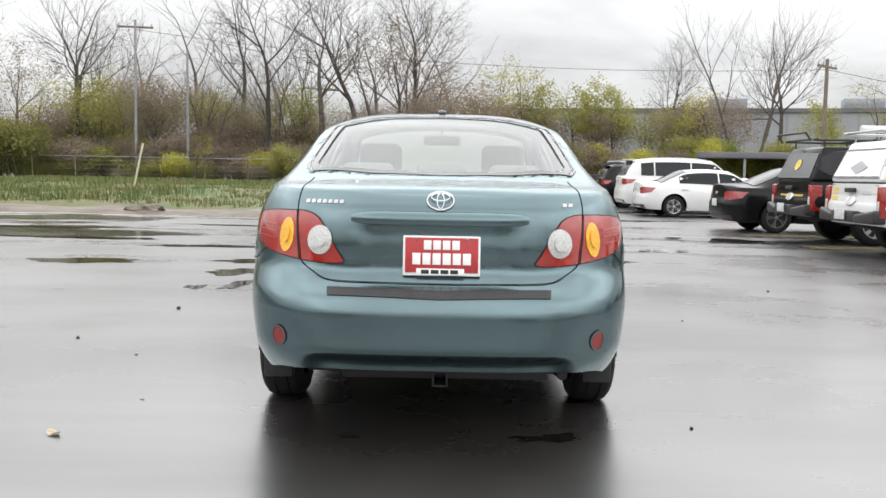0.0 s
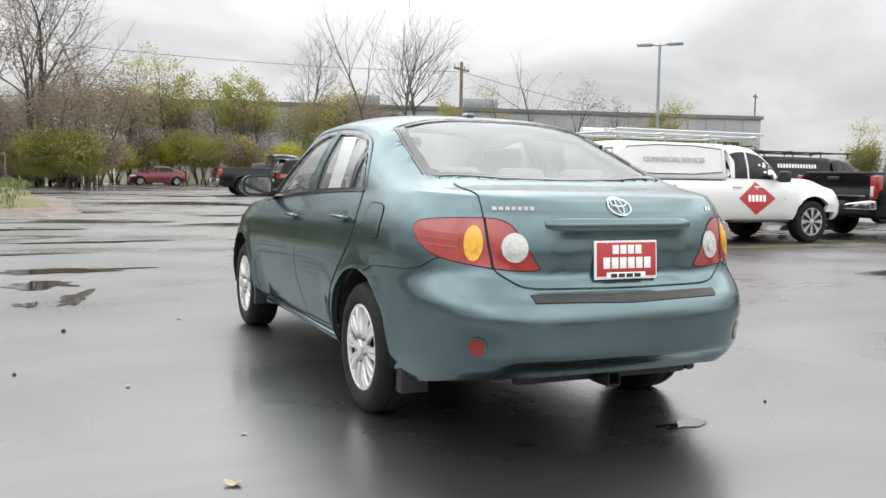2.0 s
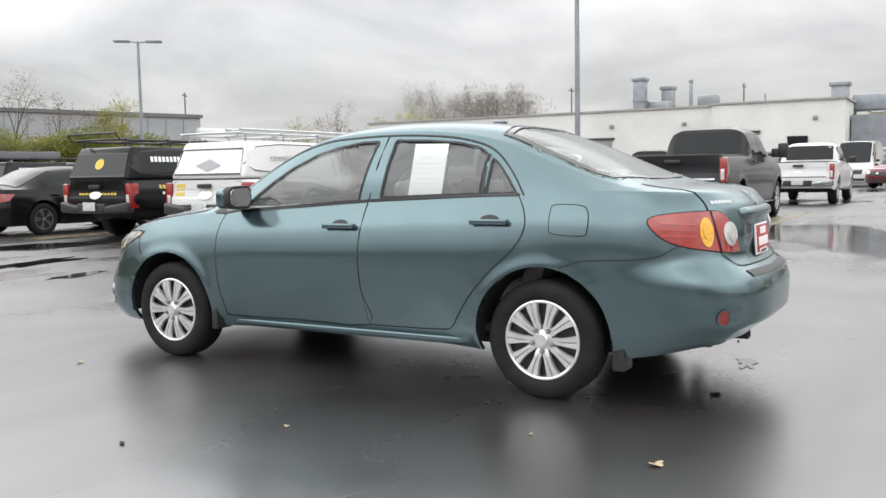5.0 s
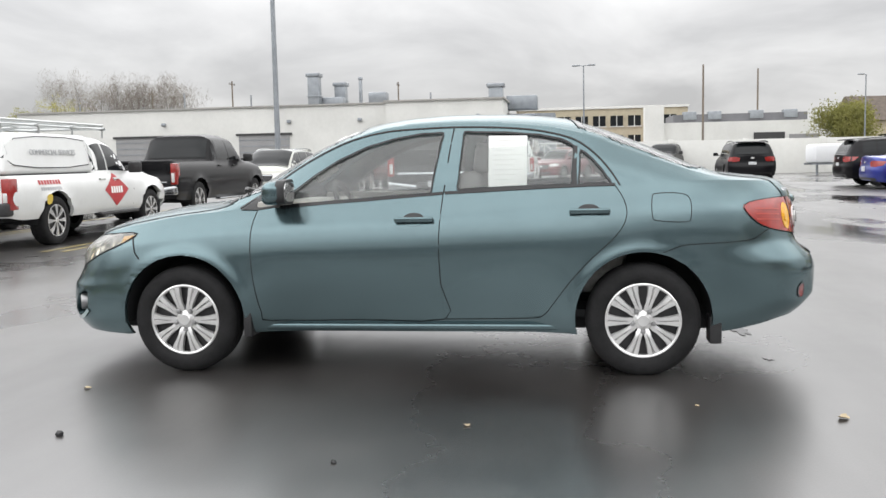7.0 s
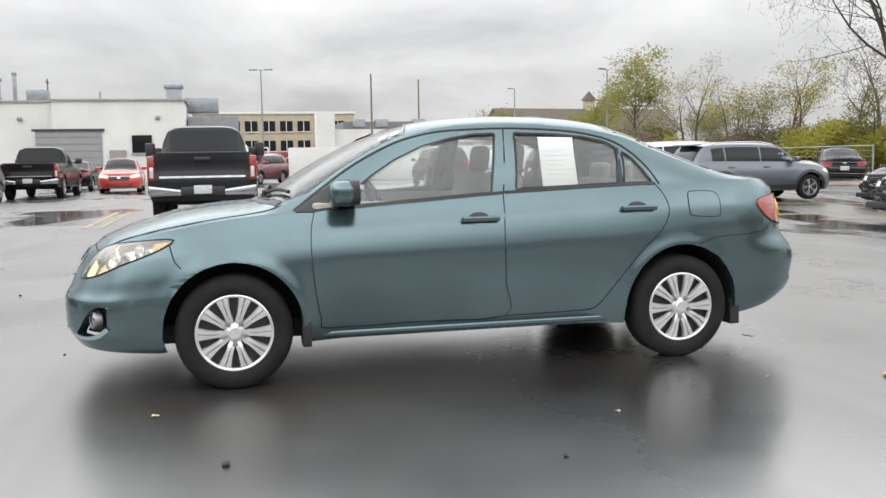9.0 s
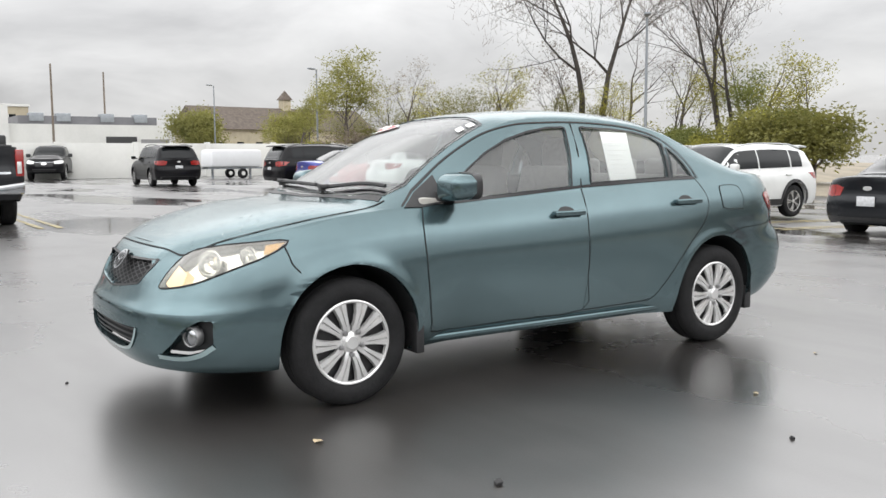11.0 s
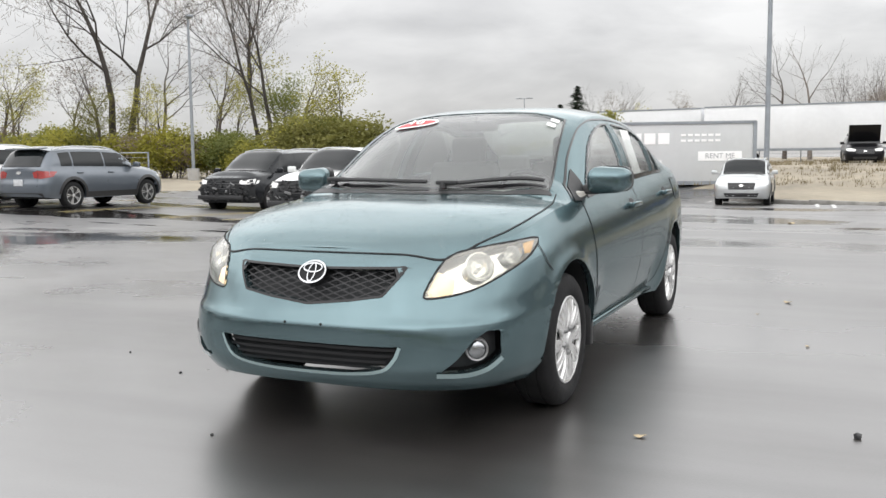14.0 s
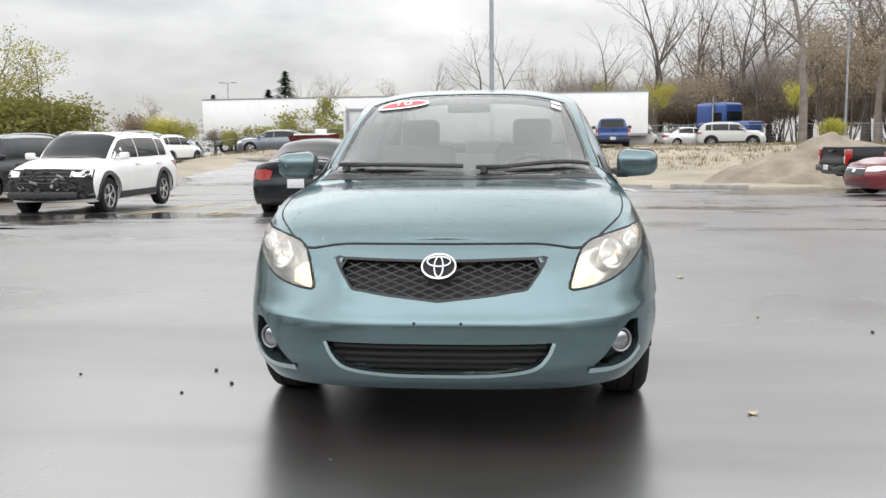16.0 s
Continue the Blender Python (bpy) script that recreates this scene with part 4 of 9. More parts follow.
# lamps
for sgn in (-1, 1):
    mir = (lambda q: q) if sgn < 0 else mx
    hd = Vector((head_dir.x * -sgn, head_dir.y, head_dir.z))
    lamp = part("headlight", skin.patch(mir(head), hd, -0.05, 0.03), M["reflector"], hero, "headlight with clouded clear lens")
    lb = skin.patch(mir(head), hd, 0.003, 0.03)
    rim_pts = [v.co.copy() for v in lb.verts if v.is_boundary]
    for v in lb.verts:
        v.co += hd.normalized() * 0.026 * float(sstep(min((v.co - p).length for p in rim_pts), 0, 0.075))
    part("lamp_lens", lb, M["lens"], lamp).visible_shadow = False
    part("lamp_seal", skin.ribbon(mir(head), hd, 0.008, 0.004, True), M["gap"], lamp)
    d, e1, e2 = basis(hd)
    for c3, r, m in (((-0.655, 1.90, 0.705), 0.062, "reflector"), ((-0.755, 1.76, 0.745), 0.04, "reflector")):
        c3 = c3 if sgn < 0 else (-c3[0], c3[1], c3[2])
        q = skin.lay(c3, hd, -0.03)
        b = bmesh.new()
        rings = lathe(b, [(r, 0.018), (r * 0.93, 0.02), (r * 0.85, 0.0), (r * 0.5, -0.016), (r * 0.25, -0.02), (r * 0.22, 0.008), (0.001, 0.012)], "z", 24)
        bmesh.ops.transform(b, matrix=Matrix.Translation(q) @ d.to_track_quat("Z", "Y").to_matrix().to_4x4(), verts=b.verts[:])
        bmesh.ops.recalc_face_normals(b, faces=b.faces[:])
        part("lamp_bowl", b, M[m], lamp)
    inn = mir([(-0.515, 2.0, 0.690), (-0.472, 2.03, 0.603), (-0.495, 2.02, 0.585), (-0.565, 1.98, 0.60), (-0.572, 1.97, 0.655)])
    part("lit_bulb", skin.patch(inn, hd, -0.02, 0.03), M["warm_lamp"], lamp, "lit warm running lamp")
    amb = mir([(-0.795, 1.60, 0.796), (-0.785, 1.70, 0.79), (-0.785, 1.70, 0.745), (-0.797, 1.66, 0.745)])
    part("side_marker", skin.patch(amb, hd, -0.012, 0.02), M["amber_lens"], lamp, "amber side marker")
    # fog lamp
    fd = Vector((fog_dir.x * -sgn, fog_dir.y, 0))
    fg = part("fog_lamp_recess", skin.patch(mir(fog_open), fd, -0.06, 0.03), M["black_plastic"], hero)
    q = skin.lay((sgn * 0.664, 1.96, 0.384), fd, -0.02)
    b = bmesh.new()
    lathe(b, [(0.047, -0.03), (0.047, 0.004), (0.044, 0.01), (0.039, 0.008), (0.038, 0.0)], "z", 28)
    bmesh.ops.transform(b, matrix=Matrix.Translation(q) @ fd.to_track_quat("Z", "Y").to_matrix().to_4x4(), verts=b.verts[:])
    part("fog_lamp_ring", b, M["steel"], fg)
    b = bmesh.new()
    lathe(b, [(0.038, 0.0), (0.03, 0.008), (0.015, 0.012), (0.001, 0.013)], "z", 24)
    bmesh.ops.transform(b, matrix=Matrix.Translation(q) @ fd.to_track_quat("Z", "Y").to_matrix().to_4x4(), verts=b.verts[:])
    part("fog_lamp_glass", b, M["bumper_chrome"], fg)
    # same painted highlight along the edge below the fog lamp
    lipf = mir([(-0.53, 2.06, 0.290), (-0.63, 1.99, 0.287), (-0.70, 1.94, 0.306), (-0.742, 1.89, 0.345)])
    part("fog_lip", skin.ribbon(bezier_line(lipf, 3), fd, 0.02, 0.008), bpy.data.materials["pale_teal_lip"], fg)
    # tail lamp
    td = Vector((tail_dir.x * -sgn, tail_dir.y, tail_dir.z))
    tl = part("tail_light", skin.patch(mir(rounded(tail, 2)), td, 0.008, 0.02, rim=0.012), M["red_lens"], hero, "red tail light with amber and clear lenses")
    part("lamp_seal", skin.ribbon(mir(rounded(tail, 2)), td, 0.008, 0.006, True), M["gap"], tl)
    part("lamp_split", skin.ribbon(mir([(-0.582, -2.1, 0.947), (-0.578, -2.1, 0.85), (-0.566, -2.1, 0.75)]), (0, -1, 0), 0.009, 0.0115), M["gap"], tl)
    for nm, c3, rx, rz, m, of in (("reverse_lens", (-0.488, -2.15, 0.832), 0.055, 0.058, "clear_lens", 0.013), ("indicator_lens", (-0.638, -2.07, 0.846), 0.046, 0.070, "amber_lens", 0.012),
                                  ("indicator_core", (-0.642, -2.07, 0.850), 0.026, 0.036, "amber_lens", 0.018), ("reverse_core", (-0.488, -2.15, 0.832), 0.028, 0.031, "clear_lens", 0.02)):
        ell = mir([(c3[0] + rx * math.cos(a), c3[1], c3[2] + rz * math.sin(a)) for a in np.linspace(0, 2 * math.pi, 24, endpoint=False)])
        part(nm, skin.patch(ell, (td.x * (0.35 if "rev" in nm else 0.8), td.y, 0), of, 0.02, rim=0.006), M[m], tl)
    for dz in (-0.028, 0.0, 0.028):
        rib = mir([(-0.76, -1.86, 0.865 + dz), (-0.73, -1.97, 0.862 + dz), (-0.69, -2.03, 0.858 + dz)])
        part("lamp_rib", skin.ribbon(bezier_line(rib, 4), td, 0.007, 0.0115), mat("bright_red_rib", (0.46, 0.05, 0.03), 0.15, 0.0, coat=0.8) if (sgn, dz) == (-1, -0.028) else bpy.data.materials["bright_red_rib"], tl)
    # bumper reflector
    ell = mir([(-0.650 + 0.040 * math.cos(a), -2.15, 0.444 + 0.040 * math.sin(a)) for a in np.linspace(0, 2 * math.pi, 24, endpoint=False)])
    rf = part("bumper_reflector", skin.patch(ell, (td.x * 0.6, td.y, 0), 0.003, 0.02), mat("dark_red_lens", (0.20, 0.015, 0.014), 0.2, 0.0, coat=0.6) if sgn < 0 else bpy.data.materials["dark_red_lens"], hero, "round red bumper reflector")
    part("reflector_ring", skin.ribbon(ell, (td.x * 0.6, td.y, 0), 0.007, 0.005, True), M["teal"], rf)
    # door mirror
    b = bmesh.new()
    box(b, (sgn * 0.895, 0.705, 1.025), (0.20, 0.14, 0.14), bevel=0.046, seg=5)
    for v in b.verts:
        t = (v.co.y - 0.705) / 0.07
        if t > 0:
            v.co.x += -sgn * 0.03 * t
            v.co.z -= 0.012 * t
        k = 1 - 0.22 * max(0, (abs(v.co.x) - 0.87) / 0.14)
        v.co.z = 1.025 + (v.co.z - 1.025) * k
    mo = part("door_mirror", b, M["teal"], hero)
    b = bmesh.new()
    box(b, (sgn * 0.80, 0.73, 0.975), (0.09, 0.06, 0.05), bevel=0.012)
    part("mirror_stalk", b, M["black_plastic"], mo)
    b = bmesh.new()
    slab(b, sgn * 0.893, 1.026, 0.198, 0.139, 0.046, 0.628, 0.676)
    part("mirror_bezel", b, M["black_plastic"], mo)
    b = bmesh.new()
    slab(b, sgn * 0.893, 1.026, 0.170, 0.111, 0.036, 0.6235, 0.6285)
    part("mirror_glass", b, mat("mirror_glass", (0.6, 0.6, 0.6), 0.02, 1.0) if sgn < 0 else bpy.data.materials["mirror_glass"], mo)

# emblems: plain shapes
def oval_ring(name, c, rx, rz, d, w, off, m, parent):
    ell = [(c[0] + rx * math.cos(a), c[1], c[2] + rz * math.sin(a)) for a in np.linspace(0, 2 * math.pi, 36, endpoint=False)]
    return part(name, skin.ribbon(ell, d, w, off, True), M[m], parent)


for c, d, k in (((0, -2.17, 0.995), REAR, 0.92), ((0, 2.12, 0.676), FRONT, 1.08)):
    em = part("emblem", skin.patch([(c[0] + 0.058 * k * math.cos(a), c[1], c[2] + 0.04 * k * math.sin(a)) for a in np.linspace(0, 2 * math.pi, 30, endpoint=False)], d, 0.012 if d == FRONT else 0.001, 0.03),
              M["gap"] if d == FRONT else M["teal"], hero, "oval emblem")
    o = 0.022 if d == FRONT else 0.010
    oval_ring("emblem_ring", c, 0.058 * k, 0.037 * k, d, 0.006 * k, o, "chrome", em)
    oval_ring("emblem_ring", (c[0], c[1], c[2] + 0.014 * k), 0.040 * k, 0.015 * k, d, 0.0045 * k, o + 0.002, "chrome", em)
    oval_ring("emblem_ring", (c[0], c[1], c[2] - 0.002 * k), 0.015 * k, 0.031 * k, d, 0.0045 * k, o + 0.002, "chrome", em)
for x0, x1, z in ((-0.55, -0.385, 0.985), (0.495, 0.545, 0.985)):
    n_l = 7 if x0 < 0 else 2
    for k in range(n_l):
        a = x0 + (x1 - x0) * k / n_l
        b2 = a + (x1 - x0) / n_l * 0.72
        part("badge_bar", skin.patch([(a, -2.1, z - 0.007), (b2, -2.1, z - 0.007), (b2 + 0.003, -2.1, z + 0.007), (a + 0.003, -2.1, z + 0.007)], REAR, 0.005, 0.03, rim=0.003), M["bumper_chrome"], trunk_ob)

# licence plate: frame, red field, plain bars of lettering
plate = empty("licence_plate", None)
plate.parent = hero
plate.location = (0.008, -2.178, 0.779)
plate.rotation_euler = (radians(-4), 0, 0)


def plate_box(name, x, z, w, h, y, t, m, bev=0.003):
    b = bmesh.new()
    box(b, (x, y, z), (w, t, h), bevel=bev)
    return part(name, b, M[m], plate)


plate_box("plate_frame", 0, 0, 0.308, 0.160, -0.006, 0.012, "white_print", 0.005)
plate_box("plate_panel", 0, 0.003, 0.290, 0.138, -0.0135, 0.005, "red_print", 0.001)
for x0, z, n, w, h, m in ((-0.075, 0.043, 4, 0.150, 0.037, "white_print"), (-0.12, -0.012, 6, 0.240, 0.046, "white_print"), (-0.085, -0.063, 4, 0.155, 0.016, "black_print")):
    if m == "black_print":
        plate_box("plate_strip", -0.005, -0.063, 0.19, 0.026, -0.0165, 0.002, "white_print", 0.0005)
    for k in range(n):
        cw = w / n
        plate_box("letter_bar", x0 + cw * (k + 0.5), z, cw * 0.80, h, -0.0175, 0.002, m, 0.0006)
for sgn in (-0.1, 0.1):
    b = bmesh.new()
    bmesh.ops.create_uvsphere(b, u_segments=10, v_segments=6, radius=0.006, matrix=Matrix.Translation((sgn, -0.016, 0.066)))
    part("plate_screw", b, M["steel"], plate)
# plate lip above
b = bmesh.new()
lip_rows = []
for x in np.linspace(-0.356, 0.356, 25):
    e = 1 - 0.75 * (abs(x) / 0.356) ** 10
    q = skin.lay((x, -2.2, 0.922), REAR, 0.0)
    lip_rows.append([b.verts.new((x, q.y - dy * e, 0.922 + dz * (0.4 + 0.6 * e))) for dy, dz in ((-0.006, 0.032), (0.012, 0.029), (0.026, 0.016), (0.030, -0.004), (0.026, -0.020), (-0.006, -0.026))])
for p, q in zip(lip_rows, lip_rows[1:]):
    for k in range(5):
        b.faces.new((p[k], q[k], q[k + 1], p[k + 1]))
for p in (lip_rows[0], lip_rows[-1][::-1]):
    b.faces.new(p)
bmesh.ops.recalc_face_normals(b, faces=b.faces[:])
part("trunk_lip", b, M["teal"], trunk_ob)

# underbody, hitch, exhaust, shark fin, wipers
b = bmesh.new()
box(b, (0, 0.0, 0.275), (1.24, 3.6, 0.12), bevel=0.05)
part("underbody", b, M["gap"], hero)
for y_a in (HY, -HY):
    b = bmesh.new()
    tube(b, (-0.7, y_a, 0.26), (0.7, y_a, 0.26), 0.045, n=10)
    part("axle", b, M["gap"], hero)
b = bmesh.new()
box(b, (0.03, -2.0, 0.268), (0.86, 0.05, 0.04), bevel=0.006)
hb = part("tow_hitch", b, M["grille_black"], hero, "black steel tow hitch bar")
b = bmesh.new()
for dx, dz, sx, sz in ((-0.028, 0, 0.008, 0.064), (0.028, 0, 0.008, 0.064), (0, 0.028, 0.064, 0.008), (0, -0.028, 0.064, 0.008)):
    box(b, (0.01 + dx, -2.06, 0.268 + dz), (sx, 0.14, sz), bevel=0.002)
part("receiver", b, M["grille_black"], hb)
b = bmesh.new()
tube(b, (0.50, -1.7, 0.26), (0.53, -1.98, 0.262), 0.022, n=14)
part("exhaust_pipe", b, M["black_plastic"], hero)
b = bmesh.new()
box(b, (0, -0.66, 1.447), (0.045, 0.09, 0.026), bevel=0.012, seg=3)
part("roof_antenna", b, M["grey_paint"], hero)
for a3, c3 in (((-0.12, 1.07), (-0.62, 0.955)), ((0.56, 1.0), (-0.02, 1.045))):
    arm = bezier_line([(a3[0], a3[1], 1), ((a3[0] + c3[0]) / 2, (a3[1] + c3[1]) / 2 + 0.008, 1), (c3[0], c3[1], 1)], 6)
    P = [skin.lay(p, (0, 0.5, 0.86), 0.022) for p in arm]
    b = bmesh.new()
    rod(b, P, 0.011)
    part("wiper", b, M["black_plastic"], hero)
    b = bmesh.new()
    tube(b, P[0] - Vector((0, 0, 0.02)), P[0] + Vector((0, 0, 0.012)), 0.02, 0.016, 10)
    box(b, tuple((P[0] + P[1]) / 2 + Vector((0, 0, 0.006))), (0.12, 0.03, 0.022), bevel=0.006)
    part("wiper_pivot", b, M["black_plastic"], hero)
# cowl
cowl = [(-0.66, 1.01, 1), (-0.45, 1.085, 1), (0, 1.115, 1), (0.45, 1.085, 1), (0.66, 1.01, 1), (0.69, 1.05, 1), (0.46, 1.12, 1), (0, 1.155, 1), (-0.46, 1.12, 1), (-0.69, 1.05, 1)]
part("cowl", skin.patch(cowl, TOP, 0.0045, 0.05), M["black_plastic"], hero)

# cabin
def seat(x, y, w, h, lean, back_h):
    b = bmesh.new()
    box(b, (x, y + 0.22, 0.50), (w, 0.50, 0.16), bevel=0.05, seg=3)
    part("seat_cushion", b, M["seat"], hero)
    b = bmesh.new()
    box(b, (x, y - 0.06, 0.52 + back_h / 2), (w, 0.13, back_h), Matrix.Rotation(radians(lean), 3, "X"), bevel=0.05, seg=3)
    part("seat_back", b, M["seat"], hero)


for x in (-0.36, 0.36):
    seat(x, -0.22, 0.48, 0, 14, 0.60)
    b = bmesh.new()
    box(b, (x, -0.40, 1.19), (0.25, 0.09, 0.18), Matrix.Rotation(radians(8), 3, "X"), bevel=0.04, seg=3)
    for e in (-0.05, 0.05):
        tube(b, (x + e, -0.38, 1.02), (x + e, -0.40, 1.14), 0.007, n=6)
    part("headrest", b, M["seat"], hero)
b = bmesh.new()
box(b, (0, -0.92, 0.5), (1.25, 0.5, 0.16), bevel=0.05)
part("seat_cushion", b, M["seat"], hero)
b = bmesh.new()
box(b, (0, -1.2, 0.78), (1.25, 0.13, 0.56), Matrix.Rotation(radians(18), 3, "X"), bevel=0.05)
part("seat_back", b, M["seat"], hero)
for x in (-0.36, 0, 0.36):
    b = bmesh.new()
    box(b, (x, -1.29, 1.09), (0.25, 0.08, 0.13), bevel=0.035, seg=3)
    part("headrest", b, M["seat"], hero)
b = bmesh.new()
box(b, (0, 0.78, 0.82), (1.36, 0.44, 0.24), bevel=0.06, seg=3)
part("dashboard", b, M["cabin"], hero)
b = bmesh.new()
box(b, (-0.36, 0.60, 0.93), (0.34, 0.16, 0.07), bevel=0.03, seg=3)
part("instrument_hood", b, M["cabin"], hero)
b = bmesh.new()
box(b, (0, -1.50, 1.02), (1.2, 0.40, 0.03), bevel=0.01)
part("parcel_shelf", b, M["cabin"], hero)
for sgn in (-1, 1):
    b = bmesh.new()
    box(b, (sgn * 0.75, 0.0, 0.66), (0.05, 1.72, 0.62), bevel=0.02)
    part("door_lining", b, M["cabin"], hero)
b = bmesh.new()
n_s = 28
for k in range(n_s):
    a, c = 2 * math.pi * k / n_s, 2 * math.pi * (k + 1) / n_s
    R = Matrix.Rotation(radians(-25), 3, "X")
    pa, pc = R @ Vector((0.18 * math.cos(a), 0, 0.18 * math.sin(a))), R @ Vector((0.18 * math.cos(c), 0, 0.18 * math.sin(c)))
    o = Vector((-0.36, 0.42, 0.90))
    tube(b, o + pa, o + pc, 0.016, n=8)
for a in (0, math.pi, -math.pi / 2):
    R = Matrix.Rotation(radians(-25), 3, "X")
    o = Vector((-0.36, 0.42, 0.90))
    tube(b, o, o + R @ Vector((0.18 * math.cos(a), 0, 0.18 * math.sin(a))), 0.018, n=8)
tube(b, (-0.36, 0.42, 0.90), (-0.36, 0.62, 0.84), 0.03, n=10)
part("steering_wheel", b, M["black_plastic"], hero)
b = bmesh.new()
box(b, (0, 0.30, 1.33), (0.24, 0.03, 0.065), bevel=0.015)
tube(b, (0, 0.31, 1.345), (0, 0.335, 1.37), 0.01, n=6)
part("inside_mirror", b, M["black_plastic"], hero)
b = bmesh.new()
box(b, (0, -0.3, 0.33), (1.5, 2.4, 0.04))
part("cabin_floor", b, M["gap"], hero)
# price sheet in the rear side window
b = bmesh.new()
vv = [b.verts.new(p) for p in ((-0.655, -0.46, 1.312), (-0.655, -0.672, 1.308), (-0.748, -0.672, 1.035), (-0.748, -0.46, 1.030))]
b.faces.new(vv)
bmesh.ops.subdivide_edges(b, edges=b.edges[:], cuts=4, use_grid_fill=True)
r = bmesh.ops.extrude_face_region(b, geom=b.faces[:])
bmesh.ops.translate(b, vec=(0.003, 0, 0), verts=[v for v in r["geom"] if isinstance(v, bmesh.types.BMVert)])
part("price_sheet", b, M["paper"], hero, "white paper price sheet inside the window")
b = bmesh.new()
for k in range(9):
    z = 1.285 - k * 0.027
    x = -0.657 - (1.31 - z) * 0.335
    box(b, (x, -0.566 + (0.02 if k % 3 else 0), z), (0.001, 0.16 - 0.03 * (k % 3), 0.003))
part("sheet_print", b, mat("faint_print", (0.785, 0.785, 0.77), 0.8), hero)
# oval sticker and slips on the windscreen
stk = [(0.355 + 0.135 * math.cos(a), 0.405 + 0.055 * math.sin(a), 1.3) for a in np.linspace(0, 2 * math.pi, 30, endpoint=False)]
so = part("year_sticker", skin.patch(stk, TOP, 0.0005, 0.03), M["red_print"], hero, "red and white oval year sticker")
part("sticker_ring", skin.ribbon(stk, TOP, 0.016, 0.0015, True), M["white_print"], so)
for y_a in (0.33, 0.40):
    q = [(-0.505, y_a, 1), (-0.455, y_a - 0.01, 1), (-0.46, y_a + 0.035, 1), (-0.51, y_a + 0.045, 1)]
    part("window_slip", skin.patch(q, TOP, 0.001, 0.03), M["paper"], hero)

# rain beads on the hood, roof and trunk lid
M["water"] = glass_mat("rain_water", (0.93, 0.95, 0.95), 0.02, 0.97)
rd = random.Random(77)
for nm, x_half, y_lo, y_hi, n_d in (("hood", 0.66, 1.18, 1.96, 700), ("trunk", 0.52, -2.05, -1.78, 120)):
    vs, fs = [], []
    for _ in range(n_d):
        x, y = rd.uniform(-x_half, x_half), rd.uniform(y_lo, y_hi)
        q = skin.lay((x, y, 1), TOP, 0.0025)
        rr = rd.choice((0.0016, 0.002, 0.0026, 0.0036))
        k = len(vs)
        vs.append(tuple(q + Vector((0, 0, rr * 0.7))))
        vs += [tuple(q + Vector((rr * math.cos(a) * rd.uniform(0.8, 1.25), rr * math.sin(a), 0))) for a in (0, 1.05, 2.09, 3.14, 4.19, 5.24)]
        fs += [(k, k + 1 + j, k + 1 + (j + 1) % 6) for j in range(6)]
    me = bpy.data.meshes.new("rain_water")
    me.from_pydata(vs, [], fs)
    me.materials.append(M["water"])
    for p in me.polygons:
        p.use_smooth = True
    o = new("rain_water", me)
    o.parent = hero
    tagged(o, label="beads of rain water on the paint", kind="stuff")

# ---- ground ----
def ground_z(x, y):
    """The lot falls away gently towards -y; the field behind the kerb rises again."""
    k = max(0.0, -y - 12)
    fade = 1 - float(sstep(x, 10 + 0.4 * k, 19 + 0.4 * k))
    z = -0.024 * max(0.0, min(-4 - y, 26)) * fade * float(sstep(-y, 4, 9))
    rise = float(sstep(-y, 31, 46)) * (1 - float(sstep(x, 14, 26)))
    return z + rise * 1.15


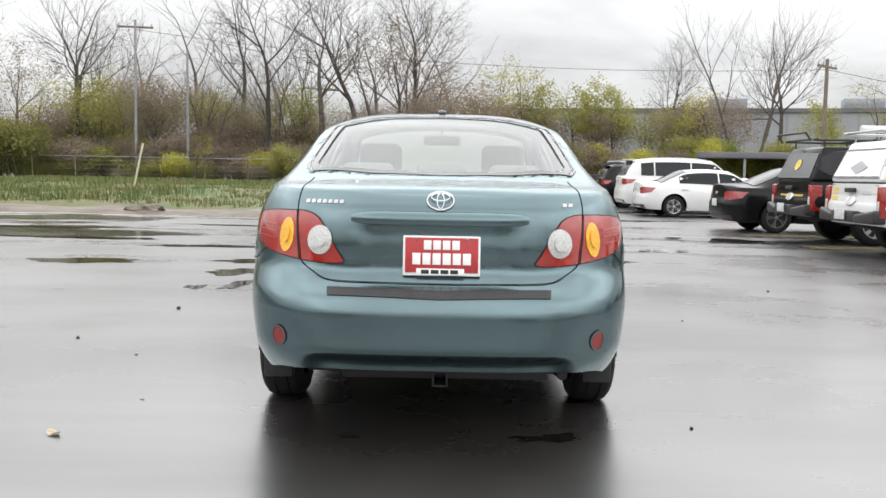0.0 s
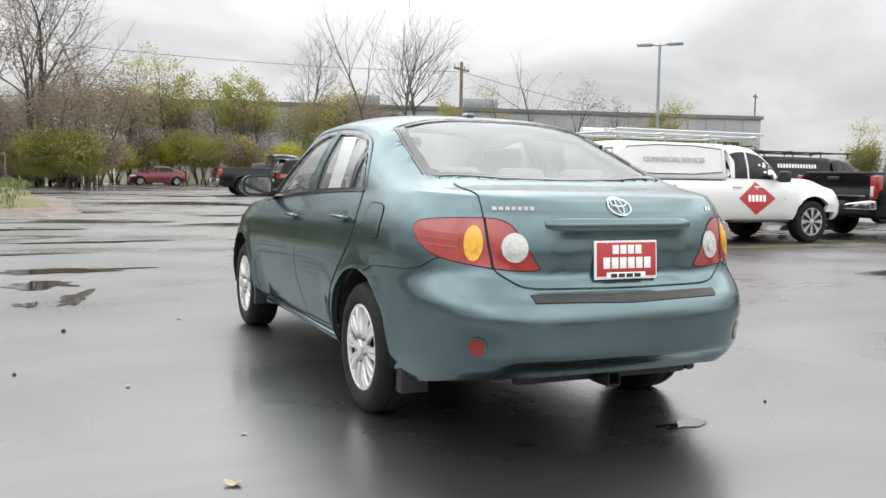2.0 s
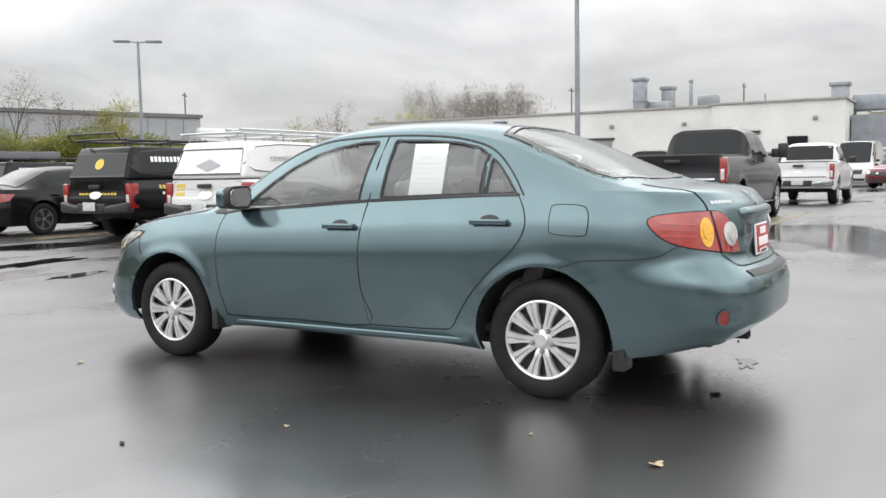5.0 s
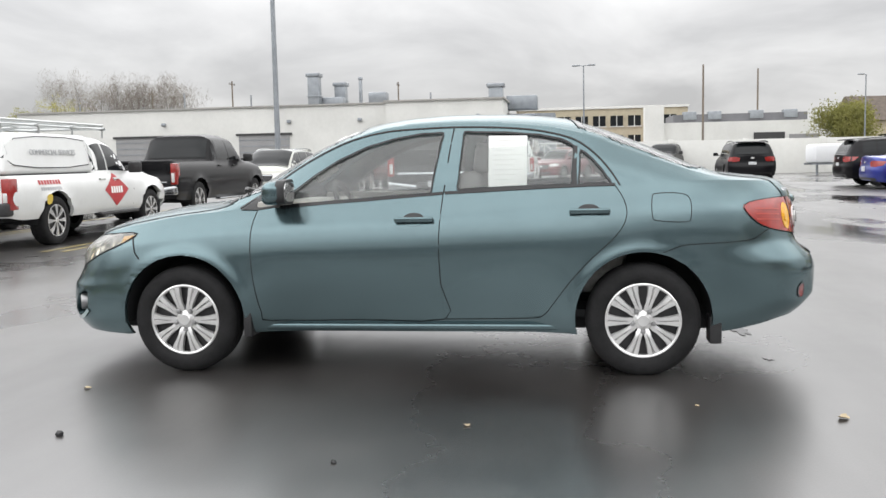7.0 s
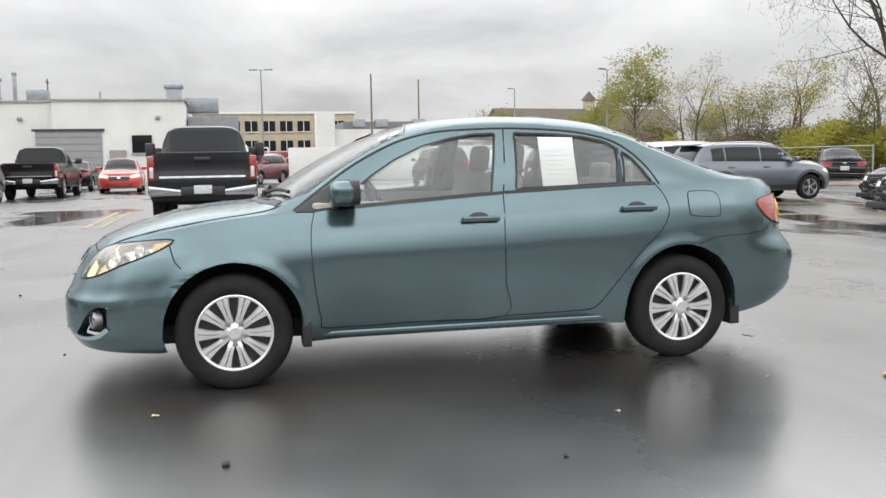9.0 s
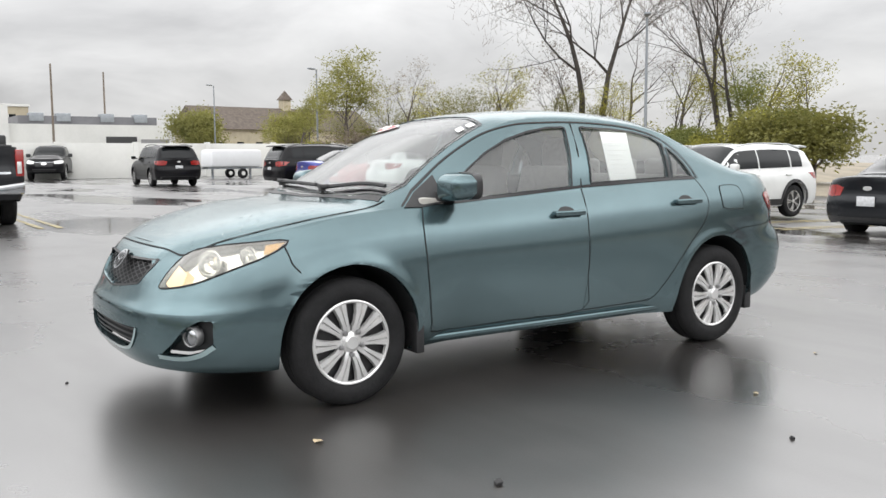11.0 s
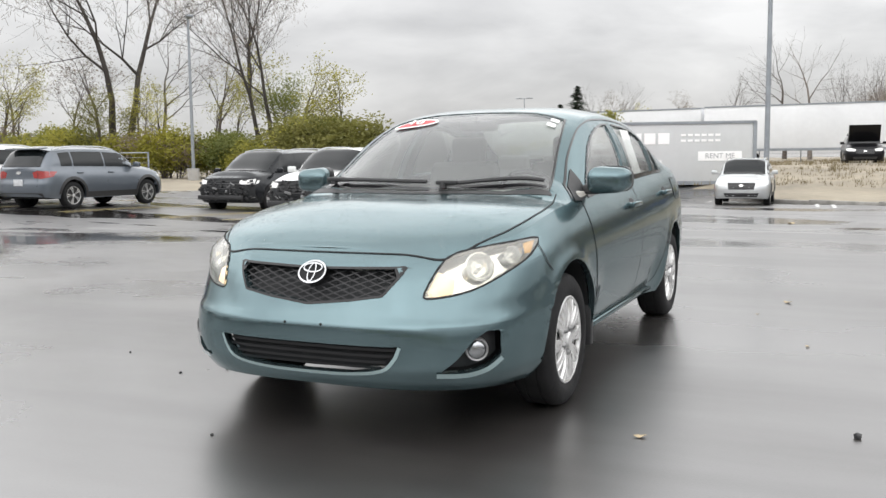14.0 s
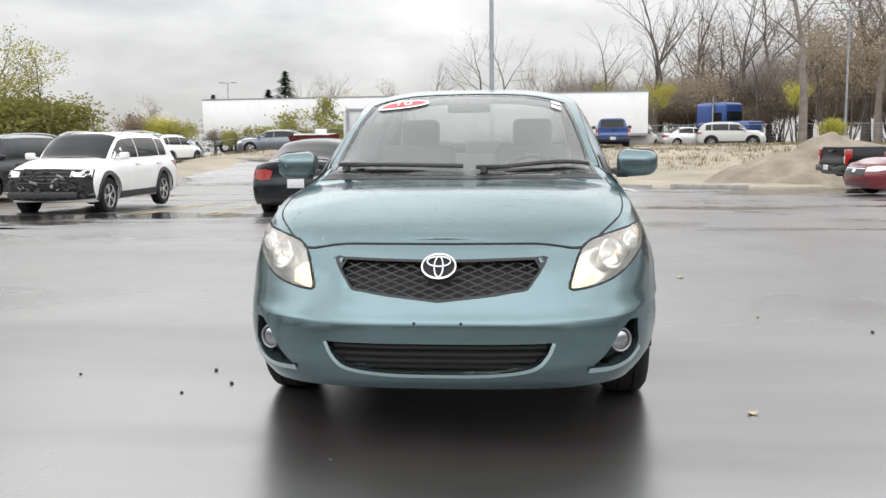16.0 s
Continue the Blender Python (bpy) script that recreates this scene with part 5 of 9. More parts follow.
def asphalt_mat():
    """Wet sealed asphalt: a water film of uneven gloss, puddles with sharp edges, darker repair streaks, fine grit."""
    m = bpy.data.materials.new("wet_asphalt")
    m.use_nodes = True
    n, l = m.node_tree.nodes, m.node_tree.links
    b = n["Principled BSDF"]
    tc = n.new("ShaderNodeTexCoord")

    def noise_tex(scale, detail, stretch=None, rough=0.5):
        t = n.new("ShaderNodeTexNoise")
        t.inputs["Scale"].default_value, t.inputs["Detail"].default_value, t.inputs["Roughness"].default_value = scale, detail, rough
        if stretch:
            mp = n.new("ShaderNodeMapping")
            mp.inputs["Scale"].default_value = stretch
            mp.inputs["Rotation"].default_value = (0, 0, 0.12)
            l.new(tc.outputs["Object"], mp.inputs["Vector"])
            l.new(mp.outputs[0], t.inputs["Vector"])
        else:
            l.new(tc.outputs["Object"], t.inputs["Vector"])
        return t.outputs["Fac"]

    def rng(src, a, b2, lo, hi):
        r = n.new("ShaderNodeMapRange")
        for k, v in (("From Min", a), ("From Max", b2), ("To Min", lo), ("To Max", hi)):
            r.inputs[k].default_value = v
        l.new(src, r.inputs["Value"])
        return r.outputs[0]

    def math_(op, p, q):
        t = n.new("ShaderNodeMath"); t.operation = op
        for k, v in enumerate((p, q)):
            if isinstance(v, (int, float)):
                t.inputs[k].default_value = v
            else:
                l.new(v, t.inputs[k])
        return t.outputs[0]

    grit = noise_tex(95, 3)
    blot = noise_tex(0.55, 6, rough=0.6)
    streak = noise_tex(0.32, 5, (0.35, 1.6, 1))
    puddle = rng(noise_tex(0.22, 5, (0.6, 1.2, 1)), 0.545, 0.585, 0, 1)
    ln = n.new("ShaderNodeVectorMath"); ln.operation = "LENGTH"
    l.new(tc.outputs["Object"], ln.inputs[0])
    puddle = math_("MULTIPLY", puddle, rng(ln.outputs["Value"], 5.5, 8.0, 0, 1))
    film = rng(streak, 0.38, 0.64, 0, 1)
    rough = math_("ADD", rng(blot, 0.3, 0.7, 0.25, 0.37), rng(film, 0, 1, 0.05, -0.07))
    rough = math_("MULTIPLY", rough, rng(puddle, 0, 1, 1, 0.36))
    l.new(rough, b.inputs["Roughness"])
    mx = n.new("ShaderNodeMix"); mx.data_type = "RGBA"
    mx.inputs[6].default_value, mx.inputs[7].default_value = (0.013, 0.0118, 0.011, 1), (0.034, 0.031, 0.029, 1)
    l.new(rng(math_("ADD", math_("MULTIPLY", grit, 0.45), math_("MULTIPLY", blot, 0.7)), 0.42, 0.75, 0, 1), mx.inputs["Factor"])
    l.new(mx.outputs[2], b.inputs["Base Color"])
    l.new(rng(film, 0, 1, 2.12, 3.2), b.inputs["IOR"])
    bp = n.new("ShaderNodeBump")
    bp.inputs["Distance"].default_value = 0.004
    l.new(rng(puddle, 0, 1, 0.10, 0.0), bp.inputs["Strength"])
    l.new(grit, bp.inputs["Height"])
    l.new(bp.outputs[0], b.inputs["Normal"])
    return m


M["asphalt"] = asphalt_mat()
gx = sorted(set([round(float(v), 2) for v in np.linspace(-64, 64, 65)] + [float(v) for v in (-900, -500, -300, -200, -140, -100, -80, 80, 100, 140, 200, 300, 500, 900)]))
b = bmesh.new()
gv = [[b.verts.new((x, y, ground_z(x, y))) for y in gx] for x in gx]
for i in range(len(gx) - 1):
    for j in range(len(gx) - 1):
        b.faces.new((gv[i][j], gv[i + 1][j], gv[i + 1][j + 1], gv[i][j + 1]))
tagged(part("ground", b, M["asphalt"]), label="wet asphalt parking lot with puddles and streaks", category="ground", kind="structure")

# ---- parked vehicles ----
def curve_at(f, y):
    return float(f(y))


def car(kind, x, y, yaw, colour, label, L=4.6, Wd=1.82, H=1.47, wb=2.7, fo=0.92, r=0.33, category="car", spokes=5, twin=True, rim="hubcap",
        hood=0.62, belt=0.64, deck=0.72, rack=False, extras=None, dz=0.0, glass="dark_glass", group="parked cars", name=None):
    """A parked vehicle: sedan, suv, van, pickup or cargo van, built from its length, width, height and wheelbase.
    x, y: middle of the wheelbase on the ground. yaw: 0 faces +y, -90 faces +x."""
    names = dict(sedan="sedan_car", suv="suv_car", van="minivan", pickup="pickup_truck", cargo="cargo_van", hatch="hatchback_car")
    ob = empty(name or names[kind], pose(x, y, ground_z(x, y) + dz, 0, 0, yaw), label=label, category=category, group=group)
    yF, yR = wb / 2 + fo, wb / 2 + fo - L
    w = Wd / 2
    z0 = 0.2 if kind in ("sedan", "hatch") else (0.26 if kind in ("suv", "van", "cargo") else 0.42)
    zn, zcowl, zbelt, zd = hood * H * 0.93, hood * H * 1.09, belt * H, deck * H
    if kind in ("sedan", "hatch"):
        wsb, wst, rr, blb = wb * 0.5 - 0.24, wb * 0.5 - 1.02, -wb * 0.5 + 0.42, yR + (0.56 if kind == "sedan" else 0.12)
    elif kind == "suv":
        wsb, wst, rr, blb = wb * 0.5 - 0.22, wb * 0.5 - 0.92, yR + 0.42, yR + 0.09
        zd = zbelt + 0.03
    elif kind == "van":
        wsb, wst, rr, blb = wb * 0.5 - 0.02, wb * 0.5 - 0.98, yR + 0.36, yR + 0.06
        zd = zbelt + 0.03
    elif kind == "cargo":
        wsb, wst, rr, blb = wb * 0.5 + 0.28, wb * 0.5 - 0.5, yR + 0.14, yR + 0.04
        zd = zbelt + 0.03
    else:
        cab = extras.get("cab", -0.55)      # where the cab ends
        wsb, wst, rr, blb = wb * 0.5 - 0.55, wb * 0.5 - 1.2, cab + 0.14, cab + 0.03
    xr_ = w * (0.66 if kind in ("sedan", "hatch") else 0.74 if kind != "cargo" else 0.80)
    zc_pts = [(yF + 0.1, zn * 0.93), (yF - 0.1, zn * 0.97), (yF - 0.35, zn * 1.03), ((yF + wsb) / 2, zcowl * 0.985), (wsb, zcowl), (wsb - (wsb - wst) * 0.5, zcowl + (H * 0.975 - zcowl) * 0.56),
              (wst, H * 0.972), ((wst + rr) / 2, H), (rr, H * 0.972)]
    if kind == "sedan":
        zc_pts += [((rr + blb) / 2, zd + (H * 0.972 - zd) * 0.52), (blb, zd + 0.015), (yR + 0.15, zd), (yR, zd * 0.96)]
    elif kind == "pickup":
        zc_pts += [((rr + blb) / 2, zbelt + (H * 0.972 - zbelt) * 0.7), (blb, zbelt + 0.02), (blb - 0.04, zbelt), (yR + 0.1, zbelt), (yR, zbelt)]
    else:
        if kind == "suv":
            zc_pts[-1] = (rr, H * 0.957)
        zc_pts += [((rr + blb) / 2, zd + (H * 0.965 - zd) * 0.60), (blb, zd), (yR, zd * 0.98)]
    zc = crv(*zc_pts)
    drop = 0.085 if kind in ("sedan", "hatch") else 0.10
    rail_pts = [(p, max(0.3, q - drop - (0.02 if p < blb or p > wsb else 0))) for p, q in zc_pts]
    zs_pts = [(yF + 0.05, zn * 0.93), (yF - 0.35, zn * 0.96), (wsb, zbelt - 0.03), (0, zbelt), (rr, zbelt + (0.03 if kind != "pickup" else 0)), (yR + 0.2, zbelt + (0.035 if kind != "pickup" else 0)),
              (yR, (zd if kind == "sedan" else zbelt) * (0.985 if kind != "pickup" else 1.0))]
    spec = dict(ne=9, ns=44, nv=13, n1=5, n2=5, y0f=yF - 0.62 if kind != "cargo" else yF - 0.4, y0r=yR + (0.55 if kind in ("sedan", "hatch") else 0.3 if kind != "pickup" else 0.16),
                nf=2.5 if kind != "pickup" else 3.2, nr=3.0 if kind != "pickup" else 4.5, flare=0.02 if kind != "pickup" else 0.035,
                W=crv((0, w * 0.93), (0.15, w * 0.975), (0.45, w), (0.7, w * 0.985), (0.9, w * 0.94), (1, w * 0.895)),
                yf=crv((0, yF - 0.06), (0.2, yF), (0.5, yF - 0.005), (0.8, yF - 0.06), (1, yF - 0.13)),
                yr=crv((0, yR + 0.08), (0.2, yR), (0.5, yR + 0.01), (0.62, yR + 0.05), (1, yR + 0.06)),
                zb=crv((yR, z0 + 0.08), (yR + 0.4, z0 + 0.02), (0, z0), (yF - 0.4, z0), (yF, z0 + 0.03)), zs=crv(*zs_pts), zc=zc, rail=crv(*rail_pts),
                xr=crv((yR, xr_ * 1.12), (rr, xr_), ((wst + rr) / 2, xr_ * 0.99), (wst, xr_ * 1.02), (wsb, w * 0.80), (yF, w * 0.75)),
                arches=[(wb / 2, r, r * 1.2), (-wb / 2, r, r * 1.2)], pw=3.0 if kind in ("sedan", "hatch") else 4.5 if kind != "pickup" else 6.5)
    bm = hull(spec)
    sk = Skin(bm)
    for sg in (-1, 1):
        for ay, az, ar in spec["arches"]:
            ring = [(sg * w, ay + ar * math.cos(a), az + ar * math.sin(a)) for a in np.linspace(0, 2 * math.pi, 28, endpoint=False)]
            cut(bm, ring, (sg, 0, 0), 0.06, keep=lambda c: abs(c.x) > w * 0.6)
    P = M[colour]
    body = part("body", bm, P, ob)

    def pt(nm, b2, m, parent=None, lab=""):
        return part(nm, b2, M[m] if isinstance(m, str) else m, parent or ob, lab)

    def pane(nm, y1, y2, sg, m=glass):
        ys = np.linspace(y1, y2, 9)
        lo = [(q, curve_at(spec["zs"], q) + 0.045) for q in ys]
        up = [(q, curve_at(spec["rail"], q) - 0.03) for q in ys]
        ok = [k for k in range(9) if up[k][1] > lo[k][1] + 0.015]
        if len(ok) < 2:
            return
        poly = [(sg * w, *lo[k]) for k in ok] + [(sg * w, *up[k]) for k in ok[::-1]]
        pt(nm, sk.patch(poly, (sg, 0, 0), 0.004, 0.12), m)

    win_end = {"sedan": rr - 0.28, "hatch": rr - 0.2, "suv": yR + 0.60, "van": yR + 0.4, "pickup": rr - 0.1, "cargo": wst - 0.45}[kind]
    cuts = {"sedan": (0.45,), "hatch": (0.45,), "suv": (0.43, 0.84), "van": (0.34, 0.68), "pickup": extras.get("panes", (0.5,)) if extras else (0.5,), "cargo": ()}[kind]
    a0 = wsb - 0.16
    stops = [a0] + [a0 + (win_end - a0) * c for c in cuts] + [win_end]
    for sg in (-1, 1):
        for p, q in zip(stops, stops[1:]):
            pane("side_window", p - 0.022, q + 0.022, sg)
        # door seams, handles
        for q in stops[:-1][:3]:
            zl = curve_at(spec["zs"], q)
            zlow = z0 + 0.1
            pt("door_gap", sk.ribbon([(sg * w, q, zl), (sg * w, q + 0.01, (zl + zlow) / 2), (sg * w, q - 0.02, zlow)], (sg, 0, 0), 0.012, 0.003), "gap")
        for q in stops[1:3] if kind != "pickup" else stops[1:]:
            s0 = sk.lay((sg * w, q + 0.16, zbelt - 0.1), (sg, 0, 0), 0.0)
            if s0 is not None:
                b2 = bmesh.new()
                box(b2, (s0.x + sg * 0.015, q + 0.16, zbelt - 0.1), (0.035, 0.19, 0.035), bevel=0.01)
                pt("door_handle", b2, P)
        # mirror
        b2 = bmesh.new()
        mz = zbelt + 0.09
        mw = 0.2 if kind != "pickup" else 0.24
        box(b2, (sg * (w + mw * 0.42), wsb - 0.28, mz), (mw, 0.11, 0.14 if kind != "pickup" else 0.2), bevel=0.035, seg=2)
        box(b2, (sg * (w - 0.02), wsb - 0.27, mz - 0.04), (0.14, 0.05, 0.05), bevel=0.01)
        pt("door_mirror", b2, P if kind not in ("pickup", "cargo") else "black_plastic")
        # lamps
        hl = [(sg * w * 0.95, yF - 0.5, zn * 0.90), (sg * w * 0.80, yF - 0.2, zn * 0.93), (sg * w * 0.55, yF, zn * 0.87), (sg * w * 0.57, yF, zn * 0.76), (sg * w * 0.82, yF - 0.2, zn * 0.76), (sg * w * 0.96, yF - 0.42, zn * 0.82)]
        pt("headlight", sk.patch(hl, (sg * 0.6, 0.8, 0.05), 0.006, 0.08), "clear_lens")
        if kind == "pickup":
            tz0, tz1, tx = zbelt - 0.50, zbelt - 0.04, 0.82
            tl = [(sg * w * 1.0, yR + 0.2, tz1), (sg * w * tx, yR, tz1), (sg * w * tx, yR, tz0), (sg * w * 1.0, yR + 0.2, tz0)]
        else:
            tz0, tz1 = zbelt - 0.24, zbelt - 0.04
            tl = [(sg * w * 0.98, yR + 0.42, tz1 - 0.02), (sg * w * 0.72, yR, tz1), (sg * w * 0.55, yR, tz1 - 0.04), (sg * w * 0.6, yR, tz0 + 0.02), (sg * w * 0.8, yR + 0.05, tz0), (sg * w * 0.98, yR + 0.3, tz0 + 0.05)]
        if kind == "pickup":
            b2 = bmesh.new()
            box(b2, (sg * (w - 0.075), yR + 0.125, (tz0 + tz1) / 2), (0.135, 0.21, tz1 - tz0), bevel=0.02, seg=2)
            tlo = pt("tail_light", b2, "tail_red")
            b2 = bmesh.new()
            box(b2, (sg * (w - 0.085), yR + 0.02, tz0 + 0.15), (0.07, 0.014, 0.20), bevel=0.006)
            pt("reverse_lens", b2, "clear_lens", tlo)
        else:
            pt("tail_light", sk.patch(tl, (sg * 0.62, -0.78, 0), 0.008, 0.08, rim=0.01), "tail_red")
        for cy in (wb / 2, -wb / 2):
            pt("wheel_housing", housing(r * 1.21, w * 0.93, w * 0.5, cy, r, sg, 18), "gap")
            tw = 0.21 if kind != "pickup" else 0.26
            wheel(ob, sg * (w - tw / 2 - 0.015), cy, r - 0.004, r, tw, r * 0.66, spokes, twin, M[rim], sg, (round(r, 2), tw, spokes, twin, rim))
    # screens
    m1 = (zcowl + H) / 2
    ws = [(-w * 0.76, wsb - 0.04, zcowl), (0, wsb + 0.02, zcowl), (w * 0.76, wsb - 0.04, zcowl), (xr_ * 0.97, wst + 0.04, H * 0.95), (0, wst + 0.03, H * 0.96), (-xr_ * 0.97, wst + 0.04, H * 0.95)]
    ang = math.atan2(wsb - wst, H - zcowl)
    pt("windscreen", sk.patch(ws, (0, 0.55, 0.83), 0.012, 0.08), glass)
    zlow = zd if kind == "sedan" else zbelt + 0.04
    bk = [(-w * 0.70, blb + 0.02, zlow + 0.03), (w * 0.70, blb + 0.02, zlow + 0.03), (xr_ * 0.93, rr - 0.03, H * 0.945), (-xr_ * 0.93, rr - 0.03, H * 0.945)]
    if kind != "cargo":
        pt("rear_screen", sk.patch(bk, (0, -0.6, 0.8) if kind == "sedan" else (0, -0.9, 0.43), 0.012, 0.08), glass)
    # front and rear furniture
    gz0, gz1 = (zn * 0.62, zn * 0.86)
    gr = [(-w * 0.5, yF, gz1), (w * 0.5, yF, gz1), (w * 0.44, yF, gz0), (-w * 0.44, yF, gz0)]
    gr_ob = pt("grille", sk.patch(gr, FRONT, 0.006, 0.1, rim=0.01), "gloss_black")
    for k in range(4):
        zz = gz0 + (gz1 - gz0) * (k + 0.5) / 4
        pt("grille_bar", sk.ribbon([(q * w * 0.46, yF, zz) for q in (-1, -0.5, 0, 0.5, 1)], FRONT, 0.02, 0.014), "chrome" if k == 3 and kind != "suv" else "black_plastic", gr_ob)
    lo = [(-w * 0.62, yF, z0 + 0.20), (w * 0.62, yF, z0 + 0.20), (w * 0.55, yF, z0 + 0.07), (-w * 0.55, yF, z0 + 0.07)]
    pt("air_intake", sk.patch(lo, FRONT, 0.005, 0.1), "black_plastic")
    lowr = [(-w * 0.8, yR, z0 + 0.16), (w * 0.8, yR, z0 + 0.16), (w * 0.8, yR, z0 + 0.06), (-w * 0.8, yR, z0 + 0.06)]
    if kind != "pickup":
        pt("bumper_valance", sk.patch(lowr, REAR, 0.005, 0.1), "black_plastic")
        pz = zbelt - 0.30 if kind == "sedan" else zbelt - 0.33
        s0 = sk.lay((0, yR, pz), REAR, 0)
        b2 = bmesh.new()
        box(b2, (0, s0.y - 0.008, pz), (0.31, 0.012, 0.16), bevel=0.004)
        pt("licence_plate", b2, "plate_grey")
        tg = [(-w * 0.66, yR, zbelt - 0.02), (-w * 0.68, yR, zbelt - 0.42), (w * 0.68, yR, zbelt - 0.42), (w * 0.66, yR, zbelt - 0.02)]
        pt("tailgate_gap", sk.ribbon(tg, REAR, 0.012, 0.004), "gap")
        if kind in ("suv", "van", "cargo"):
            b2 = bmesh.new()
            box(b2, (0, rr - 0.12, H * 0.965), (xr_ * 1.75, 0.26, 0.035), Matrix.Rotation(radians(6), 3, "X"), bevel=0.012)
            pt("roof_spoiler", b2, P)
            for sg in (-1, 1):
                b2 = bmesh.new()
                n_r = 7
                ys = np.linspace(wst - 0.1, rr + 0.1, n_r)
                pts = [Vector((sg * xr_ * 0.93, q, float(spec["rail"](q)) + 0.075 + (0.03 if 0 < k < n_r - 1 else -0.01))) for k, q in enumerate(ys)]
                rod(b2, pts, 0.018)
                pt("roof_rail", b2, "silver_paint" if colour != "black_paint" else "black_plastic")
            for sg in (-1, 1) if kind == "suv" else ():
                for ay in (wb / 2, -wb / 2):
                    arc = [(sg * w, ay + r * 1.27 * math.cos(a), r + r * 1.27 * math.sin(a)) for a in np.linspace(-0.15, math.pi + 0.15, 16)]
                    pt("arch_cladding", sk.ribbon(arc, (sg, 0, 0), 0.075, 0.010), "black_plastic")
            for sg in (-1, 1):
                pt("sill_cladding", sk.ribbon([(sg * w, q, z0 + 0.09) for q in np.linspace(-wb / 2 + r * 1.25, wb / 2 - r * 1.25, 6)], (sg, 0, 0), 0.14, 0.008), "black_plastic")
    else:
        # bed: cover, tailgate, bumper, side steps
        b2 = bmesh.new()
        box(b2, (0, (yR + blb) / 2 + 0.02, zbelt + 0.012), (w * 1.66, abs(blb - yR) - 0.16, 0.045), bevel=0.015)
        pt("bed_cover", b2, "black_plastic")
        tg = [(-w * 0.80, yR, zbelt - 0.03), (w * 0.80, yR, zbelt - 0.03), (w * 0.80, yR, zbelt - 0.56), (-w * 0.80, yR, zbelt - 0.56)]
        tgo = pt("tailgate", sk.patch(tg, REAR, 0.008, 0.12, rim=0.01), P)
        pt("tailgate_gap", sk.ribbon(tg + tg[:1], REAR, 0.014, 0.009), "gap", tgo)
        b2 = bmesh.new()
        box(b2, (0, yR + 0.0, zbelt - 0.10), (0.3, 0.05, 0.07), bevel=0.015)
        pt("tailgate_handle", b2, "black_plastic", tgo)
        b2 = bmesh.new()
        zb_ = 0.62 * (r / 0.39)
        box(b2, (0, yR - 0.02, zb_ - 0.01), (w * 0.8, 0.2, 0.17), bevel=0.03)
        bp_ = pt("rear_bumper", b2, "black_plastic")
        for sg in (-1, 1):
            b2 = bmesh.new()
            box(b2, (sg * w * 0.68, yR - 0.02, zb_), (w * 0.6, 0.2, 0.2), bevel=0.04, seg=3)
            for v in b2.verts:
                if abs(v.co.x) < w * 0.55 and v.co.z > zb_:
                    v.co.z -= 0.07
                if abs(v.co.x) > w * 0.8:
                    v.co.y += 0.05
            pt("bumper_end", b2, extras.get("bumper", "bumper_chrome"), bp_)
        pt("tailgate_strip", sk.ribbon([(q * w * 0.78, yR, zbelt - 0.44) for q in (-1, -0.5, 0, 0.5, 1)], REAR, 0.035, 0.016), "bumper_chrome" if extras.get("bumper", "") != "black_plastic" else "black_plastic", tgo)
        pt("tailgate_crease", sk.ribbon([(q * w * 0.78, yR, zbelt - 0.14) for q in (-1, -0.5, 0, 0.5, 1)], REAR, 0.02, 0.018), P, tgo)
        b2 = bmesh.new()
        box(b2, (0, yR - 0.145, 0.64 * (r / 0.39)), (0.33, 0.015, 0.16), bevel=0.004)
        pt("licence_plate", b2, "plate_grey", bp_)
        b2 = bmesh.new()
        box(b2, (0, (yF + yR) / 2, z0 + 0.06), (w * 1.2, L * 0.86, 0.16), bevel=0.03)
        tube(b2, (-w * 0.8, -wb / 2, r), (w * 0.8, -wb / 2, r), 0.07, n=8)
        tube(b2, (-w * 0.8, wb / 2, r), (w * 0.8, wb / 2, r), 0.06, n=8)
        pt("chassis", b2, "gap")
        for sg in (-1, 1):
            b2 = bmesh.new()
            box(b2, (sg * w * 0.95, (wb / 2 - r + cab) / 2 - 0.1, z0 - 0.02), (0.16, abs(wb / 2 - r - cab) * 0.85, 0.05), bevel=0.02)
            pt("side_step", b2, extras.get("step", "black_plastic"))
        if extras.get("tow_mirrors"):
            for sg in (-1, 1):
                b2 = bmesh.new()
                box(b2, (sg * (w + 0.24), wsb - 0.30, zbelt + 0.14), (0.22, 0.12, 0.33), bevel=0.04)
                tube(b2, (sg * w * 0.95, wsb - 0.29, zbelt + 0.06), (sg * (w + 0.2), wsb - 0.29, zbelt + 0.06), 0.022, n=6)
                pt("tow_mirror", b2, "black_plastic")
    b2 = bmesh.new()
    box(b2, (0, 0, z0 + 0.05), (w * 1.5, L * 0.86, 0.1), bevel=0.03)
    if kind != "pickup":
        tube(b2, (-w * 0.7, -wb / 2, r), (w * 0.7, -wb / 2, r), 0.06, n=8)
        tube(b2, (-w * 0.7, wb / 2, r), (w * 0.7, wb / 2, r), 0.06, n=8)
        pt("underbody", b2, "gap")
    else:
        b2.free()
    # the maker's mark, a plain oval
    for d, yy, zz in ((REAR, yR, zbelt - 0.09 if kind != "pickup" else zbelt - 0.26), (FRONT, yF, zn * 0.76)):
        k = 0.075 if kind != "pickup" else 0.15
        pt("emblem", sk.patch([(k * math.cos(a), yy, zz + k * 0.5 * math.sin(a)) for a in np.linspace(0, 2 * math.pi, 16, endpoint=False)], d, 0.022, 0.1, rim=0.012), "hubcap")
    ob["belt"] = zbelt
    return ob, sk, dict(w=w, yF=yF, yR=yR, zbelt=zbelt, zn=zn, H=H, wb=wb, z0=z0, P=P, pt=pt, wsb=wsb, wst=wst, rr=rr, blb=blb)


